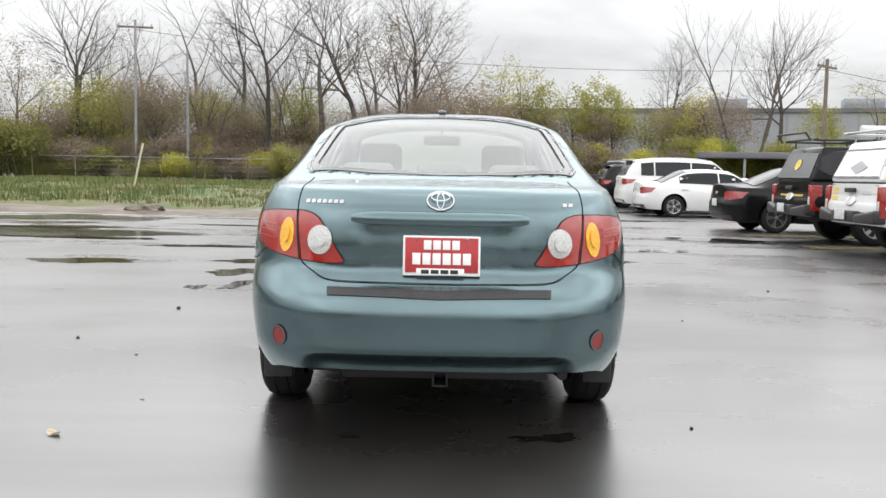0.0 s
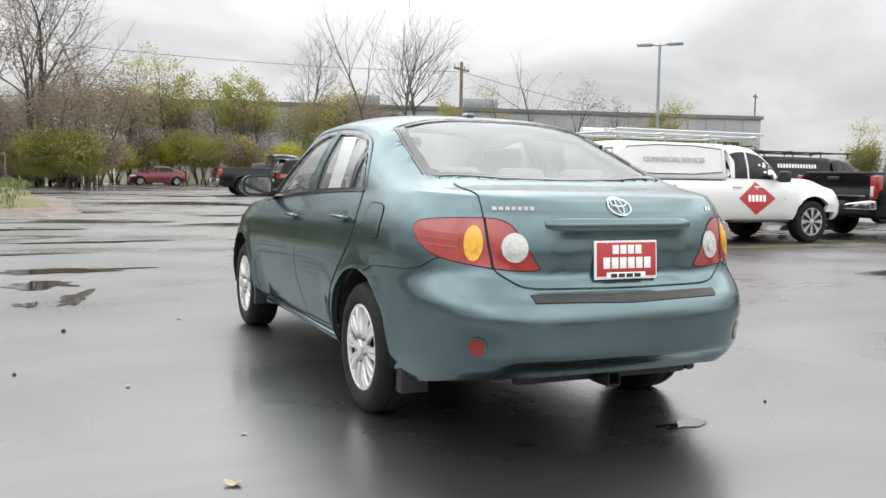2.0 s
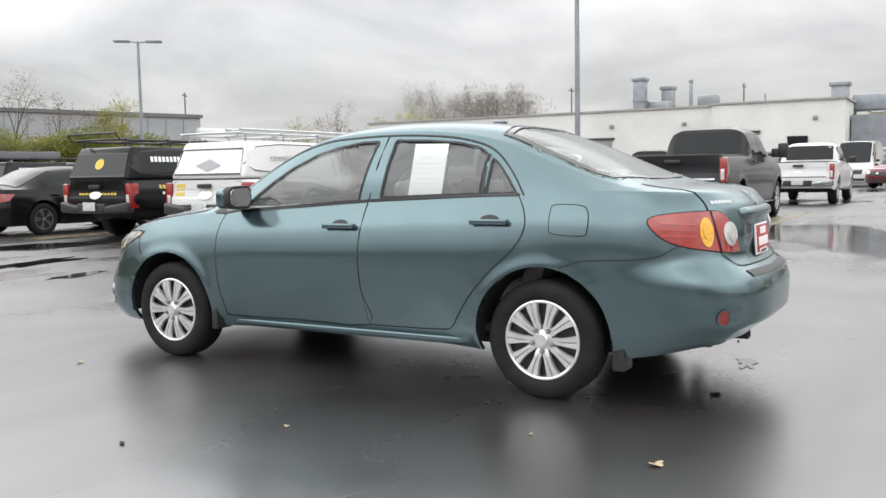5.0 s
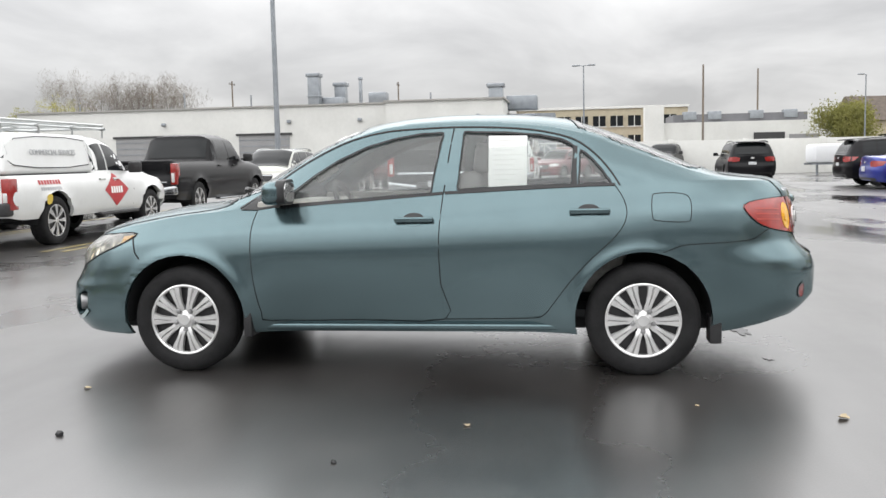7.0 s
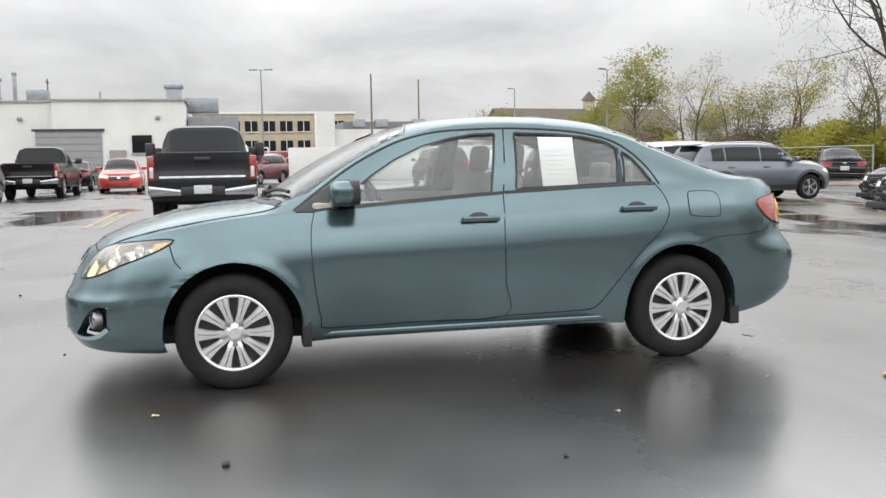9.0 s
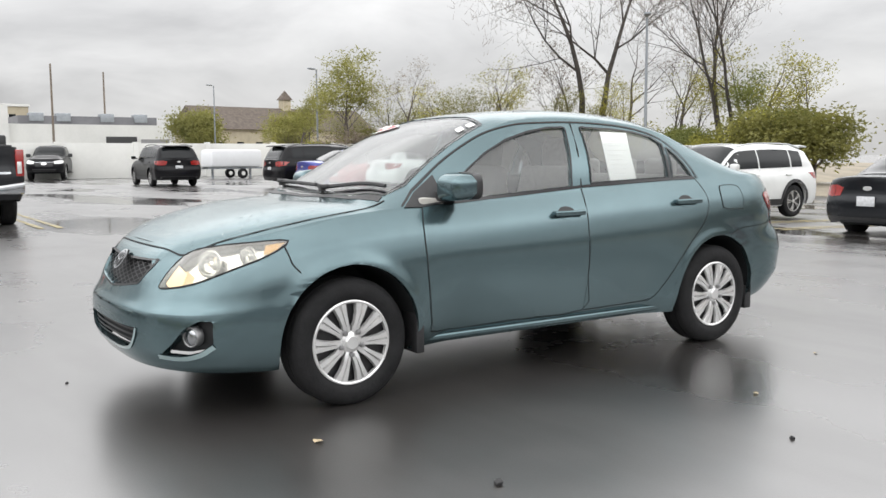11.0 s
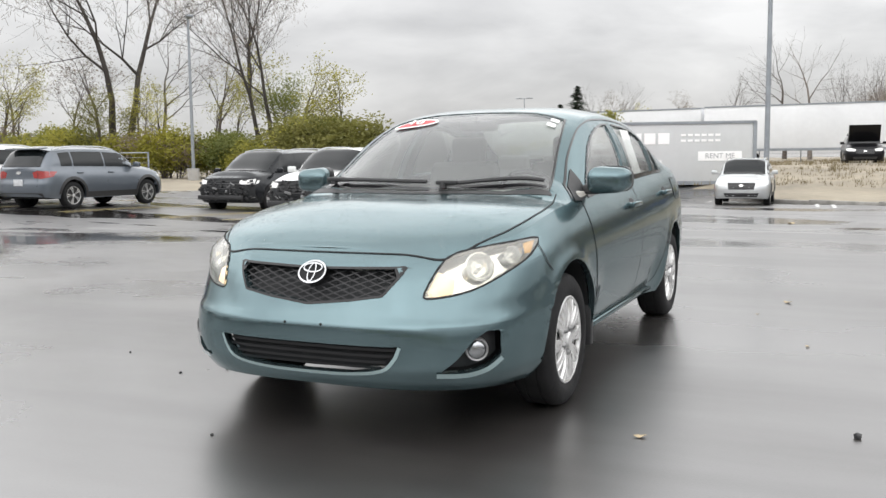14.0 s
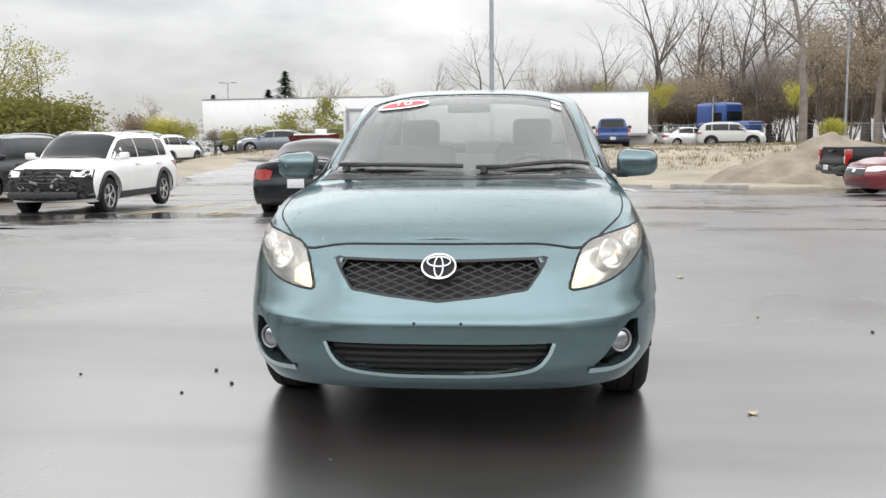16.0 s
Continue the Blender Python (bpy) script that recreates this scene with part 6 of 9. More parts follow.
def text_part(name, words, m, parent, size, mtx, label=""):
    """Raised letters in the built-in font, as a mesh."""
    cu = bpy.data.curves.new("letters", "FONT")
    cu.body, cu.size, cu.extrude, cu.align_x, cu.align_y = words, size, 0.003, "CENTER", "CENTER"
    tmp = bpy.data.objects.new("letters", cu)
    me = bpy.data.meshes.new_from_object(tmp)
    bpy.data.objects.remove(tmp)
    me.materials.append(m)
    ob = new(name, me)
    ob.parent = parent
    ob.matrix_local = mtx
    return tagged(ob, label=label)


q0, q1 = skin.lay((0.355, 0.375, 1.3), TOP, 0.007), skin.lay((0.355, 0.435, 1.3), TOP, 0.007)
text_part("sticker_digits", "10", M["white_print"], so, 0.10, Matrix.Translation((q0 + q1) / 2) @ pose(0, 0, 0, 0, 0, 180) @ pose(0, 0, 0, math.degrees(math.atan2(q0.z - q1.z, q1.y - q0.y)), 0, 0), "white year digits")


def diamond(sk, c, a, h, d, m, pt, parent=None, nm="diamond_logo"):
    q = [(c[0], c[1] - a, c[2]), (c[0], c[1], c[2] - h), (c[0], c[1] + a, c[2]), (c[0], c[1], c[2] + h)]
    ob = pt(nm, sk.patch(q, d, 0.006, 0.15), m, parent)
    for k in range(5):
        x0 = c[1] - a * 0.5 + a * 0.2 * k
        e = [(c[0], x0, c[2] - h * 0.2), (c[0], x0 + a * 0.15, c[2] - h * 0.2), (c[0], x0 + a * 0.15, c[2] + h * 0.2), (c[0], x0, c[2] + h * 0.2)]
        pt("logo_bar", sk.patch(e, d, 0.010, 0.2), "white_print", ob)
    return ob


def canopy(ob, i, colour, win="dark_glass"):
    """A fibreglass canopy over a pickup's bed, with side windows, rear hatch and a ladder rack."""
    P, w = M[colour], i["w"]
    y0, y1, z0, z1 = i["yR"] + 0.04, i["blb"] + 0.02, i["zbelt"] + 0.02, i["H"] + 0.0
    b2 = bmesh.new()
    vs = box(b2, (0, (y0 + y1) / 2, (z0 + z1) / 2), (w * 1.78, y1 - y0, z1 - z0), bevel=0.06, seg=3)
    for v in b2.verts:
        t = (v.co.z - z0) / (z1 - z0)
        v.co.x *= 1 - 0.14 * t
        if v.co.y < (y0 + y1) / 2 - 0.3:
            v.co.y += 0.26 * t
    can = part("canopy", b2, P, ob)
    sk2 = Skin(bm_of(can))
    for sg in (-1, 1):
        q = [(sg * w, y0 + 0.42, z1 - 0.10), (sg * w, y1 - 0.12, z1 - 0.10), (sg * w, y1 - 0.12, z0 + 0.13), (sg * w, y0 + 0.3, z0 + 0.13)]
        pw = part("side_hatch", sk2.patch(rounded(q, 3), (sg, 0, 0), 0.012, 0.2, rim=0.012), M["white_paint"] if colour == "white_paint" else M["dark_glass"], can)
        part("hatch_seal", sk2.ribbon(rounded(q, 3), (sg, 0, 0), 0.014, 0.016, True), M["gloss_black"], can)
    q = [(-w * 0.72, y0, z1 - 0.08), (w * 0.72, y0, z1 - 0.08), (w * 0.80, y0, z0 + 0.08), (-w * 0.80, y0, z0 + 0.08)]
    part("rear_hatch", sk2.patch(q, (0, -0.95, 0.25), 0.012, 0.2, rim=0.012), M[win], can)
    part("hatch_seal", sk2.ribbon(q + q[:1], (0, -0.95, 0.25), 0.03, 0.016), M["gloss_black"], can)
    # rack
    rk = "silver_paint" if colour == "white_paint" else "black_plastic"
    for sg in (-1, 1):
        b2 = bmesh.new()
        tube(b2, (sg * w * 0.68, y0 + 0.1, z1 + 0.12), (sg * w * 0.68, i["wst"] + 0.1, z1 + 0.12), 0.022, n=6)
        for q in np.linspace(y0 + 0.3, i["wst"], 4):
            tube(b2, (sg * w * 0.68, q, z1 - 0.03 if q < y1 else i["H"] - 0.03), (sg * w * 0.68, q, z1 + 0.12), 0.016, n=6)
        part("rack_rail", b2, M[rk], ob)
    for q in np.linspace(y0 + 0.15, i["wst"], 4):
        b2 = bmesh.new()
        tube(b2, (-w * 0.74, q, z1 + 0.135), (w * 0.74, q, z1 + 0.135), 0.02, n=6)
        part("rack_bar", b2, M[rk], ob)
    if colour == "white_paint":
        b2 = bmesh.new()
        for sx in (-0.16, 0.16):
            tube(b2, (w * 0.3 + sx, y0 + 0.4, z1 + 0.2), (w * 0.3 + sx, y1 + 1.1, z1 + 0.2), 0.028, n=6)
        for q in np.linspace(y0 + 0.5, y1 + 1.0, 9):
            tube(b2, (w * 0.3 - 0.16, q, z1 + 0.2), (w * 0.3 + 0.16, q, z1 + 0.2), 0.014, n=6)
        part("roof_ladder", b2, M["silver_paint"], ob)
        b2 = bmesh.new()
        tube(b2, (-w * 0.4, y0 + 0.25, z1 + 0.2), (-w * 0.4, y1 + 0.3, z1 + 0.2), 0.055, n=12)
        part("pipe_carrier", b2, M["white_paint"], ob)
    else:
        b2 = bmesh.new()
        pts = [(-w * 0.7, y0 + 0.05, z1 + 0.1), (-w * 0.7, y0 - 0.05, z1 + 0.24), (w * 0.7, y0 - 0.05, z1 + 0.24), (w * 0.7, y0 + 0.05, z1 + 0.1)]
        rod(b2, pts, 0.02)
        part("rack_hoop", b2, M[rk], ob)
    return can, sk2, (y0, y1, z0, z1)


def bm_of(ob):
    b2 = bmesh.new()
    b2.from_mesh(ob.data)
    return b2


def bars(sk, pt, c, n, length, h, d, m, axis, parent=None, off=0.02):
    """A word that cannot be shown as letters: n plain bars in a row along an axis."""
    for k in range(n):
        a = -length / 2 + length * k / n
        e = a + length / n * 0.7
        q = []
        for s, t in ((a, -h / 2), (e, -h / 2), (e, h / 2), (a, h / 2)):
            v = list(c)
            v[axis] += s
            v[2] += t
            q.append(v)
        pt("lettering_bar", sk.patch(q, d, off, 0.3), m, parent)


PICK = dict(L=5.39, Wd=1.89, H=1.74, wb=3.24, fo=0.93, r=0.385, hood=0.62, belt=0.63, category="truck", spokes=8, twin=False)
# service trucks facing +x in the near row
ob, sk, i = car("pickup", 9.05, 7.95, -90, "white_paint", "white pickup with canopy, ladder rack and red diamond logo", extras=dict(cab=-0.35, panes=(0.62,), bumper="black_plastic"), **PICK)
R_ = (1, 0, 0)
can, sk2, (y0, y1, z0, z1) = canopy(ob, i, "white_paint", "white_paint")
cp = lambda nm, b2, m, parent=None, lab="": part(nm, b2, M[m] if isinstance(m, str) else m, parent or can, lab)
for sg in (-1, 1):
    diamond(sk, (sg * i["w"], 0.28, 0.80), 0.42, 0.29, (sg, 0, 0), "red_print", i["pt"])
    text_part("canopy_lettering", "COMMERCIAL SERVICES", M["grey_print"], can, 0.12,
              Matrix.Translation((sg * (i["w"] * 0.89 * (1 - 0.07) + 0.035), (y0 + y1) / 2 + 0.1, (z0 + z1) / 2 + 0.01)) @ pose(0, 0, 0, 90, 0, 90 * sg) @ pose(0, 0, 0, -8 * 1, 0, 0))
    bars(sk, i["pt"], (sg * i["w"], -1.75, 0.98), 8, 0.62, 0.07, (sg, 0, 0), "red_print", 1, off=0.006)
    bars(sk, i["pt"], (sg * i["w"], -1.75, 0.88), 10, 0.55, 0.05, (sg, 0, 0), "grey_print", 1, off=0.006)
    e = [(sg * i["w"], -1.85 + 0.1 * math.cos(a), 0.72 + 0.08 * math.sin(a)) for a in np.linspace(0, 2 * math.pi, 16, endpoint=False)]
    i["pt"]("round_sticker", sk.patch(e, (sg, 0, 0), 0.006, 0.2), "yellow_print")
q = [(-0.30, y0, z0 + 0.24), (0, y0, z0 + 0.12), (0.30, y0, z0 + 0.24), (0, y0, z0 + 0.36)]
cp("diamond_logo", sk2.patch(q, (0, -0.95, 0.25), 0.02, 0.2), "grey_print")
bars(sk, i["pt"], (-0.55, i["yR"], 0.93), 1, 0.3, 0.2, REAR, "yellow_print", 0, off=0.012)
bars(sk, i["pt"], (0.45, i["yR"], 0.95), 5, 0.3, 0.06, REAR, "grey_print", 0, off=0.012)


def black_service(x, y, yaw=-90, label="black pickup with canopy, rack and yellow lettering"):
    ob, sk, i = car("pickup", x, y, yaw, "black_paint", label, extras=dict(cab=-0.35, panes=(0.62,), bumper="black_plastic"), **PICK)
    can, sk2, (y0, y1, z0, z1) = canopy(ob, i, "black_paint")
    cp = lambda nm, b2, m, parent=None, lab="": part(nm, b2, M[m] if isinstance(m, str) else m, parent or can, lab)
    for sg in (-1, 1):
        bars(sk2, cp, (sg * i["w"], (y0 + y1) / 2 + 0.05, z1 - 0.24), 14, 1.35, 0.10, (sg, 0, 0), "white_print", 1)
        bars(sk, i["pt"], (sg * i["w"], -1.7, 0.98), 9, 0.8, 0.07, (sg, 0, 0), "yellow_print", 1, off=0.006)
        bars(sk, i["pt"], (sg * i["w"], -1.7, 0.86), 8, 0.7, 0.05, (sg, 0, 0), "white_print", 1, off=0.006)
    bars(sk, i["pt"], (0.05, i["yR"], 0.88), 12, 1.05, 0.08, REAR, "yellow_print", 0, off=0.012)
    bars(sk, i["pt"], (-0.62, i["yR"], 1.07), 1, 0.34, 0.13, REAR, "yellow_print", 0, off=0.012)
    e = [(0.12 * math.cos(a), y0, z0 + 0.33 + 0.11 * math.sin(a)) for a in np.linspace(0, 2 * math.pi, 14, endpoint=False)]
    cp("round_sticker", sk2.patch(e, (0, -0.95, 0.25), 0.02, 0.2), "yellow_print")


black_service(9.3, 11.0)
black_service(17.2, 13.2)
black_service(16.0, 24.5)
SED = dict(L=4.88, Wd=1.84, H=1.445, wb=2.82, fo=0.98, r=0.335)
COMP = dict(L=4.63, Wd=1.78, H=1.435, wb=2.70, fo=0.93, r=0.318)
MIDS = dict(L=4.62, Wd=1.85, H=1.70, wb=2.69, fo=0.93, r=0.36)
car("sedan", 8.6, 14.4, -90, "black_paint", "black midsize sedan with black alloy wheels", spokes=5, rim="steel", **SED)
ob, sk, i = car("sedan", 8.2, 21.6, -90, "white_paint", "white compact sedan with red diamond logo on its door", spokes=5, **COMP)
for sg in (-1, 1):
    diamond(sk, (sg * i["w"], 0.30, 0.62), 0.36, 0.22, (sg, 0, 0), "red_print", i["pt"])
    bars(sk, i["pt"], (sg * i["w"], 0.3, 0.35), 9, 0.8, 0.05, (sg, 0, 0), "grey_print", 1, off=0.006)
car("suv", 8.4, 24.6, -90, "white_paint", "white boxy suv with roof rails", L=4.83, Wd=1.92, H=1.80, wb=2.79, fo=0.93, r=0.39, spokes=6, twin=False)
car("suv", 9.0, 27.6, -90, "silver_paint", "silver small suv with roof rails", **MIDS)
car("suv", 8.6, 30.6, -90, "black_paint", "black suv with dark windows", **MIDS)
car("pickup", 8.2, 37.3, -90, "dark_paint", "dark grey crew cab pickup", L=5.9, Wd=2.02, H=1.95, wb=3.7, fo=0.95, r=0.42, hood=0.66, belt=0.64, category="truck", spokes=6, twin=False, rim="steel", extras=dict(cab=-0.6))
car("suv", -0.9, 56, 180, "dark_paint", "dark grey suv facing the lot", **MIDS)
car("suv", 11.0, 53.5, 172, "black_paint", "black suv parked by the hedge", **MIDS)
car("hatch", 5.5, 63, 90, "maroon_paint", "red low hatchback by the hedge", L=4.1, Wd=1.75, H=1.42, wb=2.5, fo=0.8, r=0.31)
car("hatch", 12.5, 63, 90, "orange_paint", "orange hatchback by the hedge", L=4.1, Wd=1.75, H=1.5, wb=2.5, fo=0.8, r=0.31)
car("suv", 24, 22, 90, "white_paint", "white suv parked far off", **MIDS)
car("pickup", 15.75, 8.4, -90, "black_paint", "black crew cab pickup with chrome trim", L=5.93, Wd=2.03, H=1.95, wb=3.70, fo=0.97, r=0.42, hood=0.66, belt=0.66, category="truck", spokes=6, twin=True,
    extras=dict(cab=-0.75, bumper="chrome", step="chrome"))
car("van", 26.3, 9.6, 92, "champagne_paint", "champagne minivan facing the lot", L=5.09, Wd=1.99, H=1.75, wb=3.03, fo=1.0, r=0.35, belt=0.60, hood=0.60, category="van")
car("pickup", 15.45, 1.68, -90, "graphite_paint", "dark grey heavy duty pickup with chrome bumper", L=6.35, Wd=2.03, H=2.03, wb=4.06, fo=0.97, r=0.43, hood=0.68, belt=0.68, category="truck", spokes=8, twin=False,
    extras=dict(cab=-0.75, bumper="chrome", step="chrome", tow_mirrors=True))
car("pickup", 27.0, 1.2, -90, "white_paint", "white crew cab pickup", L=5.85, Wd=2.03, H=1.92, wb=3.75, fo=0.98, r=0.41, hood=0.66, belt=0.66, category="truck", spokes=6, twin=False, extras=dict(cab=-0.7))
car("cargo", 50.5, 1.9, 88, "white_paint", "white high-roofed cargo van", L=5.98, Wd=2.06, H=2.52, wb=3.75, fo=1.02, r=0.36, hood=0.47, belt=0.52, category="van")
car("pickup", 32.0, 8.0, -90, "black_paint", "black pickup by the white building", L=5.9, Wd=2.03, H=1.93, wb=3.7, fo=0.97, r=0.41, hood=0.66, belt=0.66, category="truck", spokes=6, extras=dict(cab=-0.7, bumper="chrome"))
car("hatch", 36.5, 5.6, 92, "bright_red_paint", "red hatchback facing the lot", L=4.48, Wd=1.75, H=1.49, wb=2.70, fo=0.94, r=0.31)
car("sedan", 42, 8.2, -92, "black_paint", "black sedan beside the red hatchback", **COMP)
car("suv", 46, -0.6, 60, "maroon_paint", "dark red suv parked by the gate", **MIDS)
car("suv", 62, -4.0, 0, "maroon_paint", "dark red suv parked across the gate", **MIDS)
car("pickup", 52, -7.0, 70, "black_paint", "black pickup facing the lot", L=5.9, Wd=2.03, H=1.95, wb=3.7, fo=0.97, r=0.42, hood=0.66, belt=0.66, category="truck", spokes=6, extras=dict(cab=-0.7))
car("suv", 100, -6.5, 80, "dark_paint", "dark suv far down the lane", **MIDS)
# row facing -y
car("suv", 16.9, -13.0, 180, "grey_paint", "blue-grey compact suv with black cladding", L=4.46, Wd=1.82, H=1.58, wb=2.64, fo=0.9, r=0.345)
car("suv", 19.6, -12.7, 180, "white_paint", "white suv with grey bumper", L=4.70, Wd=1.85, H=1.62, wb=2.86, fo=0.9, r=0.36, spokes=6, twin=False)
car("sedan", 22.3, -12.8, 180, "red_paint", "dark red sedan with a dented rear", L=4.88, Wd=1.84, H=1.46, wb=2.8, fo=1.0, r=0.33)
car("sedan", 25.0, -12.8, 180, "blue_paint", "deep blue sedan with a dented rear", L=4.88, Wd=1.84, H=1.46, wb=2.8, fo=1.0, r=0.34)
car("suv", 27.9, -12.9, 180, "black_paint", "black long suv at the end of the row", L=4.95, Wd=1.93, H=1.68, wb=2.85, fo=0.95, r=0.37)
car("suv", 35.3, -8.5, -92, "black_paint", "black suv parked on its own", L=4.95, Wd=1.93, H=1.75, wb=2.9, fo=0.95, r=0.37)
ob, sk, i = car("sedan", 3.85, -13.1, 180, "dark_paint", "dark grey midsize sedan", spokes=10, **SED)
# damaged cars facing +y
def wreck_front(ob, i, sk):
    """The bare nose of a car without its bumper: beam, radiator, brackets and hanging wires."""
    rnd = random.Random(5)
    w, yF, zn = i["w"], i["yF"], i["zn"]
    q = [(-w * 0.90, yF - 0.3, zn * 0.93), (0, yF, zn * 0.97), (w * 0.90, yF - 0.3, zn * 0.93), (w * 0.93, yF - 0.35, 0.34), (0, yF, 0.30), (-w * 0.93, yF - 0.35, 0.34)]
    i["pt"]("bare_nose", sk.patch(q, FRONT, 0.03, 0.12, rim=0.03), "gap")
    for k in range(70):
        a, z = rnd.uniform(-0.88, 0.88) * w, rnd.uniform(0.36, zn * 0.92)
        s0 = sk.lay((a, yF, z), FRONT, 0.04)
        b2 = bmesh.new()
        box(b2, tuple(s0), (rnd.uniform(0.03, 0.17), rnd.uniform(0.03, 0.08), rnd.uniform(0.012, 0.07)), Matrix.Rotation(rnd.uniform(-0.9, 0.9), 3, "Y"), bevel=0.005)
        i["pt"]("torn_bracket", b2, "black_plastic" if rnd.random() < 0.86 else "steel")
    for k in range(6):
        z = zn * (0.55 + 0.065 * k)
        i["pt"]("radiator_slat", sk.ribbon([(q * w, yF, z) for q in np.linspace(-0.5, 0.5, 7)], FRONT, 0.014, 0.055), "gloss_black")
    for sg in (-1, 1):
        q = [(sg * w * 0.92, yF - 0.35, zn * 0.93), (sg * w * 0.6, yF - 0.1, zn * 0.90), (sg * w * 0.55, yF - 0.1, zn * 0.80), (sg * w * 0.90, yF - 0.3, zn * 0.78)]
        i["pt"]("loose_headlight", sk.patch(q, (sg * 0.5, 0.86, 0), 0.045, 0.1, rim=0.03), "clear_lens")
    b2 = bmesh.new()
    box(b2, (0, yF + 0.02, 0.42), (w * 1.5, 0.08, 0.12), bevel=0.02)
    i["pt"]("crash_beam", b2, "black_plastic")


ob, sk, i = car("suv", 8.85, -13.2, 0, "white_paint", "white suv with its front bumper torn off", L=4.6, Wd=1.84, H=1.64, wb=2.70, fo=0.9, r=0.36)
wreck_front(ob, i, sk)
ob, sk, i = car("van", 13.7, -17.1, 0, "dark_paint", "dark grey minivan with a smashed front", L=5.17, Wd=1.99, H=1.74, wb=3.06, fo=0.98, r=0.36, belt=0.60, hood=0.60, category="van")
wreck_front(ob, i, sk)
car("suv", 1.5, -28.4, 2, "silver_paint", "silver compact suv facing the lot", L=4.46, Wd=1.82, H=1.62, wb=2.64, fo=0.9, r=0.345)
car("sedan", 7.4, -32.5, 172, "bright_red_paint", "bright red coupe with a rear wing", L=4.58, Wd=1.73, H=1.41, wb=2.62, fo=0.9, r=0.32)
car("suv", 19.3, -43.0, 170, "white_paint", "white suv with grey cladding", L=4.56, Wd=1.82, H=1.66, wb=2.62, fo=0.88, r=0.35)
car("suv", 23.5, -53.0, -80, "sky_blue_paint", "light blue boxy off-roader with spare wheel", L=4.2, Wd=1.8, H=1.83, wb=2.42, fo=0.7, r=0.38)
car("sedan", 15.0, -49, -85, "grey_paint", "grey sedan parked on the grass", **SED)
car("sedan", 23, -47, -75, "dark_paint", "dark sedan parked behind the hedge", **COMP)
car("sedan", 27, -23.5, -120, "dark_paint", "dark sedan parked by the fence", **COMP)
car("sedan", 31, -22, 175, "black_paint", "black sedan parked by the fence", **COMP)
ob, sk, i = car("suv", -2.3, -47.5, 4, "black_paint", "black suv with its hood raised", **MIDS)
b2 = bmesh.new()
box(b2, (0, i["wsb"] + 0.25, i["H"] * 0.98), (1.5, 0.06, 0.95), Matrix.Rotation(radians(-28), 3, "X"), bevel=0.025)
i["pt"]("raised_hood", b2, "black_paint")
car("pickup", -5.5, -51.0, 176, "bright_blue_paint", "blue pickup on the field", L=5.9, Wd=2.0, H=1.93, wb=3.7, fo=0.97, r=0.41, hood=0.66, belt=0.66, category="truck", extras=dict(cab=-0.7, bumper="black_plastic"))
car("pickup", -12.8, -24.0, 95, "black_paint", "black pickup beside the gravel heap", L=5.9, Wd=2.03, H=1.95, wb=3.7, fo=0.97, r=0.42, hood=0.66, belt=0.66, category="truck", extras=dict(cab=-0.7, bumper="black_plastic"))
car("sedan", -10.9, -18.9, -80, "maroon_paint", "dark red sedan facing the lot", L=4.82, Wd=1.8, H=1.47, wb=2.72, fo=0.98, r=0.32)
car("suv", -14.3, -58.5, 80, "dull_white_paint", "dull white suv among the wrecks", **MIDS)
car("sedan", -8.3, -59.5, 76, "dull_white_paint", "dull white wrecked sedan on the field", **COMP)
car("sedan", -11.5, -59, 110, "silver_paint", "silver wrecked sedan on the field", **COMP)

# ---- grass, kerbs, markings ----
M["grass"] = mat("wet_grass", (0.055, 0.10, 0.018), 0.8, noise_scale=0.55, color2=(0.15, 0.125, 0.06), bump=0.8, bump_scale=9)
M["blade"] = mat("grass_blades", (0.07, 0.135, 0.022), 0.7, noise_scale=0.8, color2=(0.19, 0.17, 0.06), rnd=0.3)
M["field"] = mat("dry_field", (0.175, 0.153, 0.118), 0.9, noise_scale=0.35, color2=(0.30, 0.262, 0.195), bump=0.5, bump_scale=6)
M["gravel"] = mat("earth_mound", (0.13, 0.108, 0.08), 0.9, noise_scale=1.2, color2=(0.25, 0.215, 0.165), bump=0.8, bump_scale=9)
M["soil"] = mat("muddy_verge", (0.075, 0.058, 0.045), 0.8, noise_scale=1.3, color2=(0.20, 0.17, 0.135), bump=0.6, bump_scale=8)
M["kerb"] = mat("concrete_kerb", (0.26, 0.25, 0.23), 0.85, noise_scale=3, vary=0.25, bump=0.3, bump_scale=30)
M["yellow_line"] = mat("worn_yellow_line", (0.42, 0.33, 0.10), 0.5, noise_scale=2.5, color2=(0.16, 0.14, 0.09))
M["white_line"] = mat("worn_white_line", (0.62, 0.62, 0.60), 0.5, noise_scale=2.5, color2=(0.35, 0.35, 0.34))


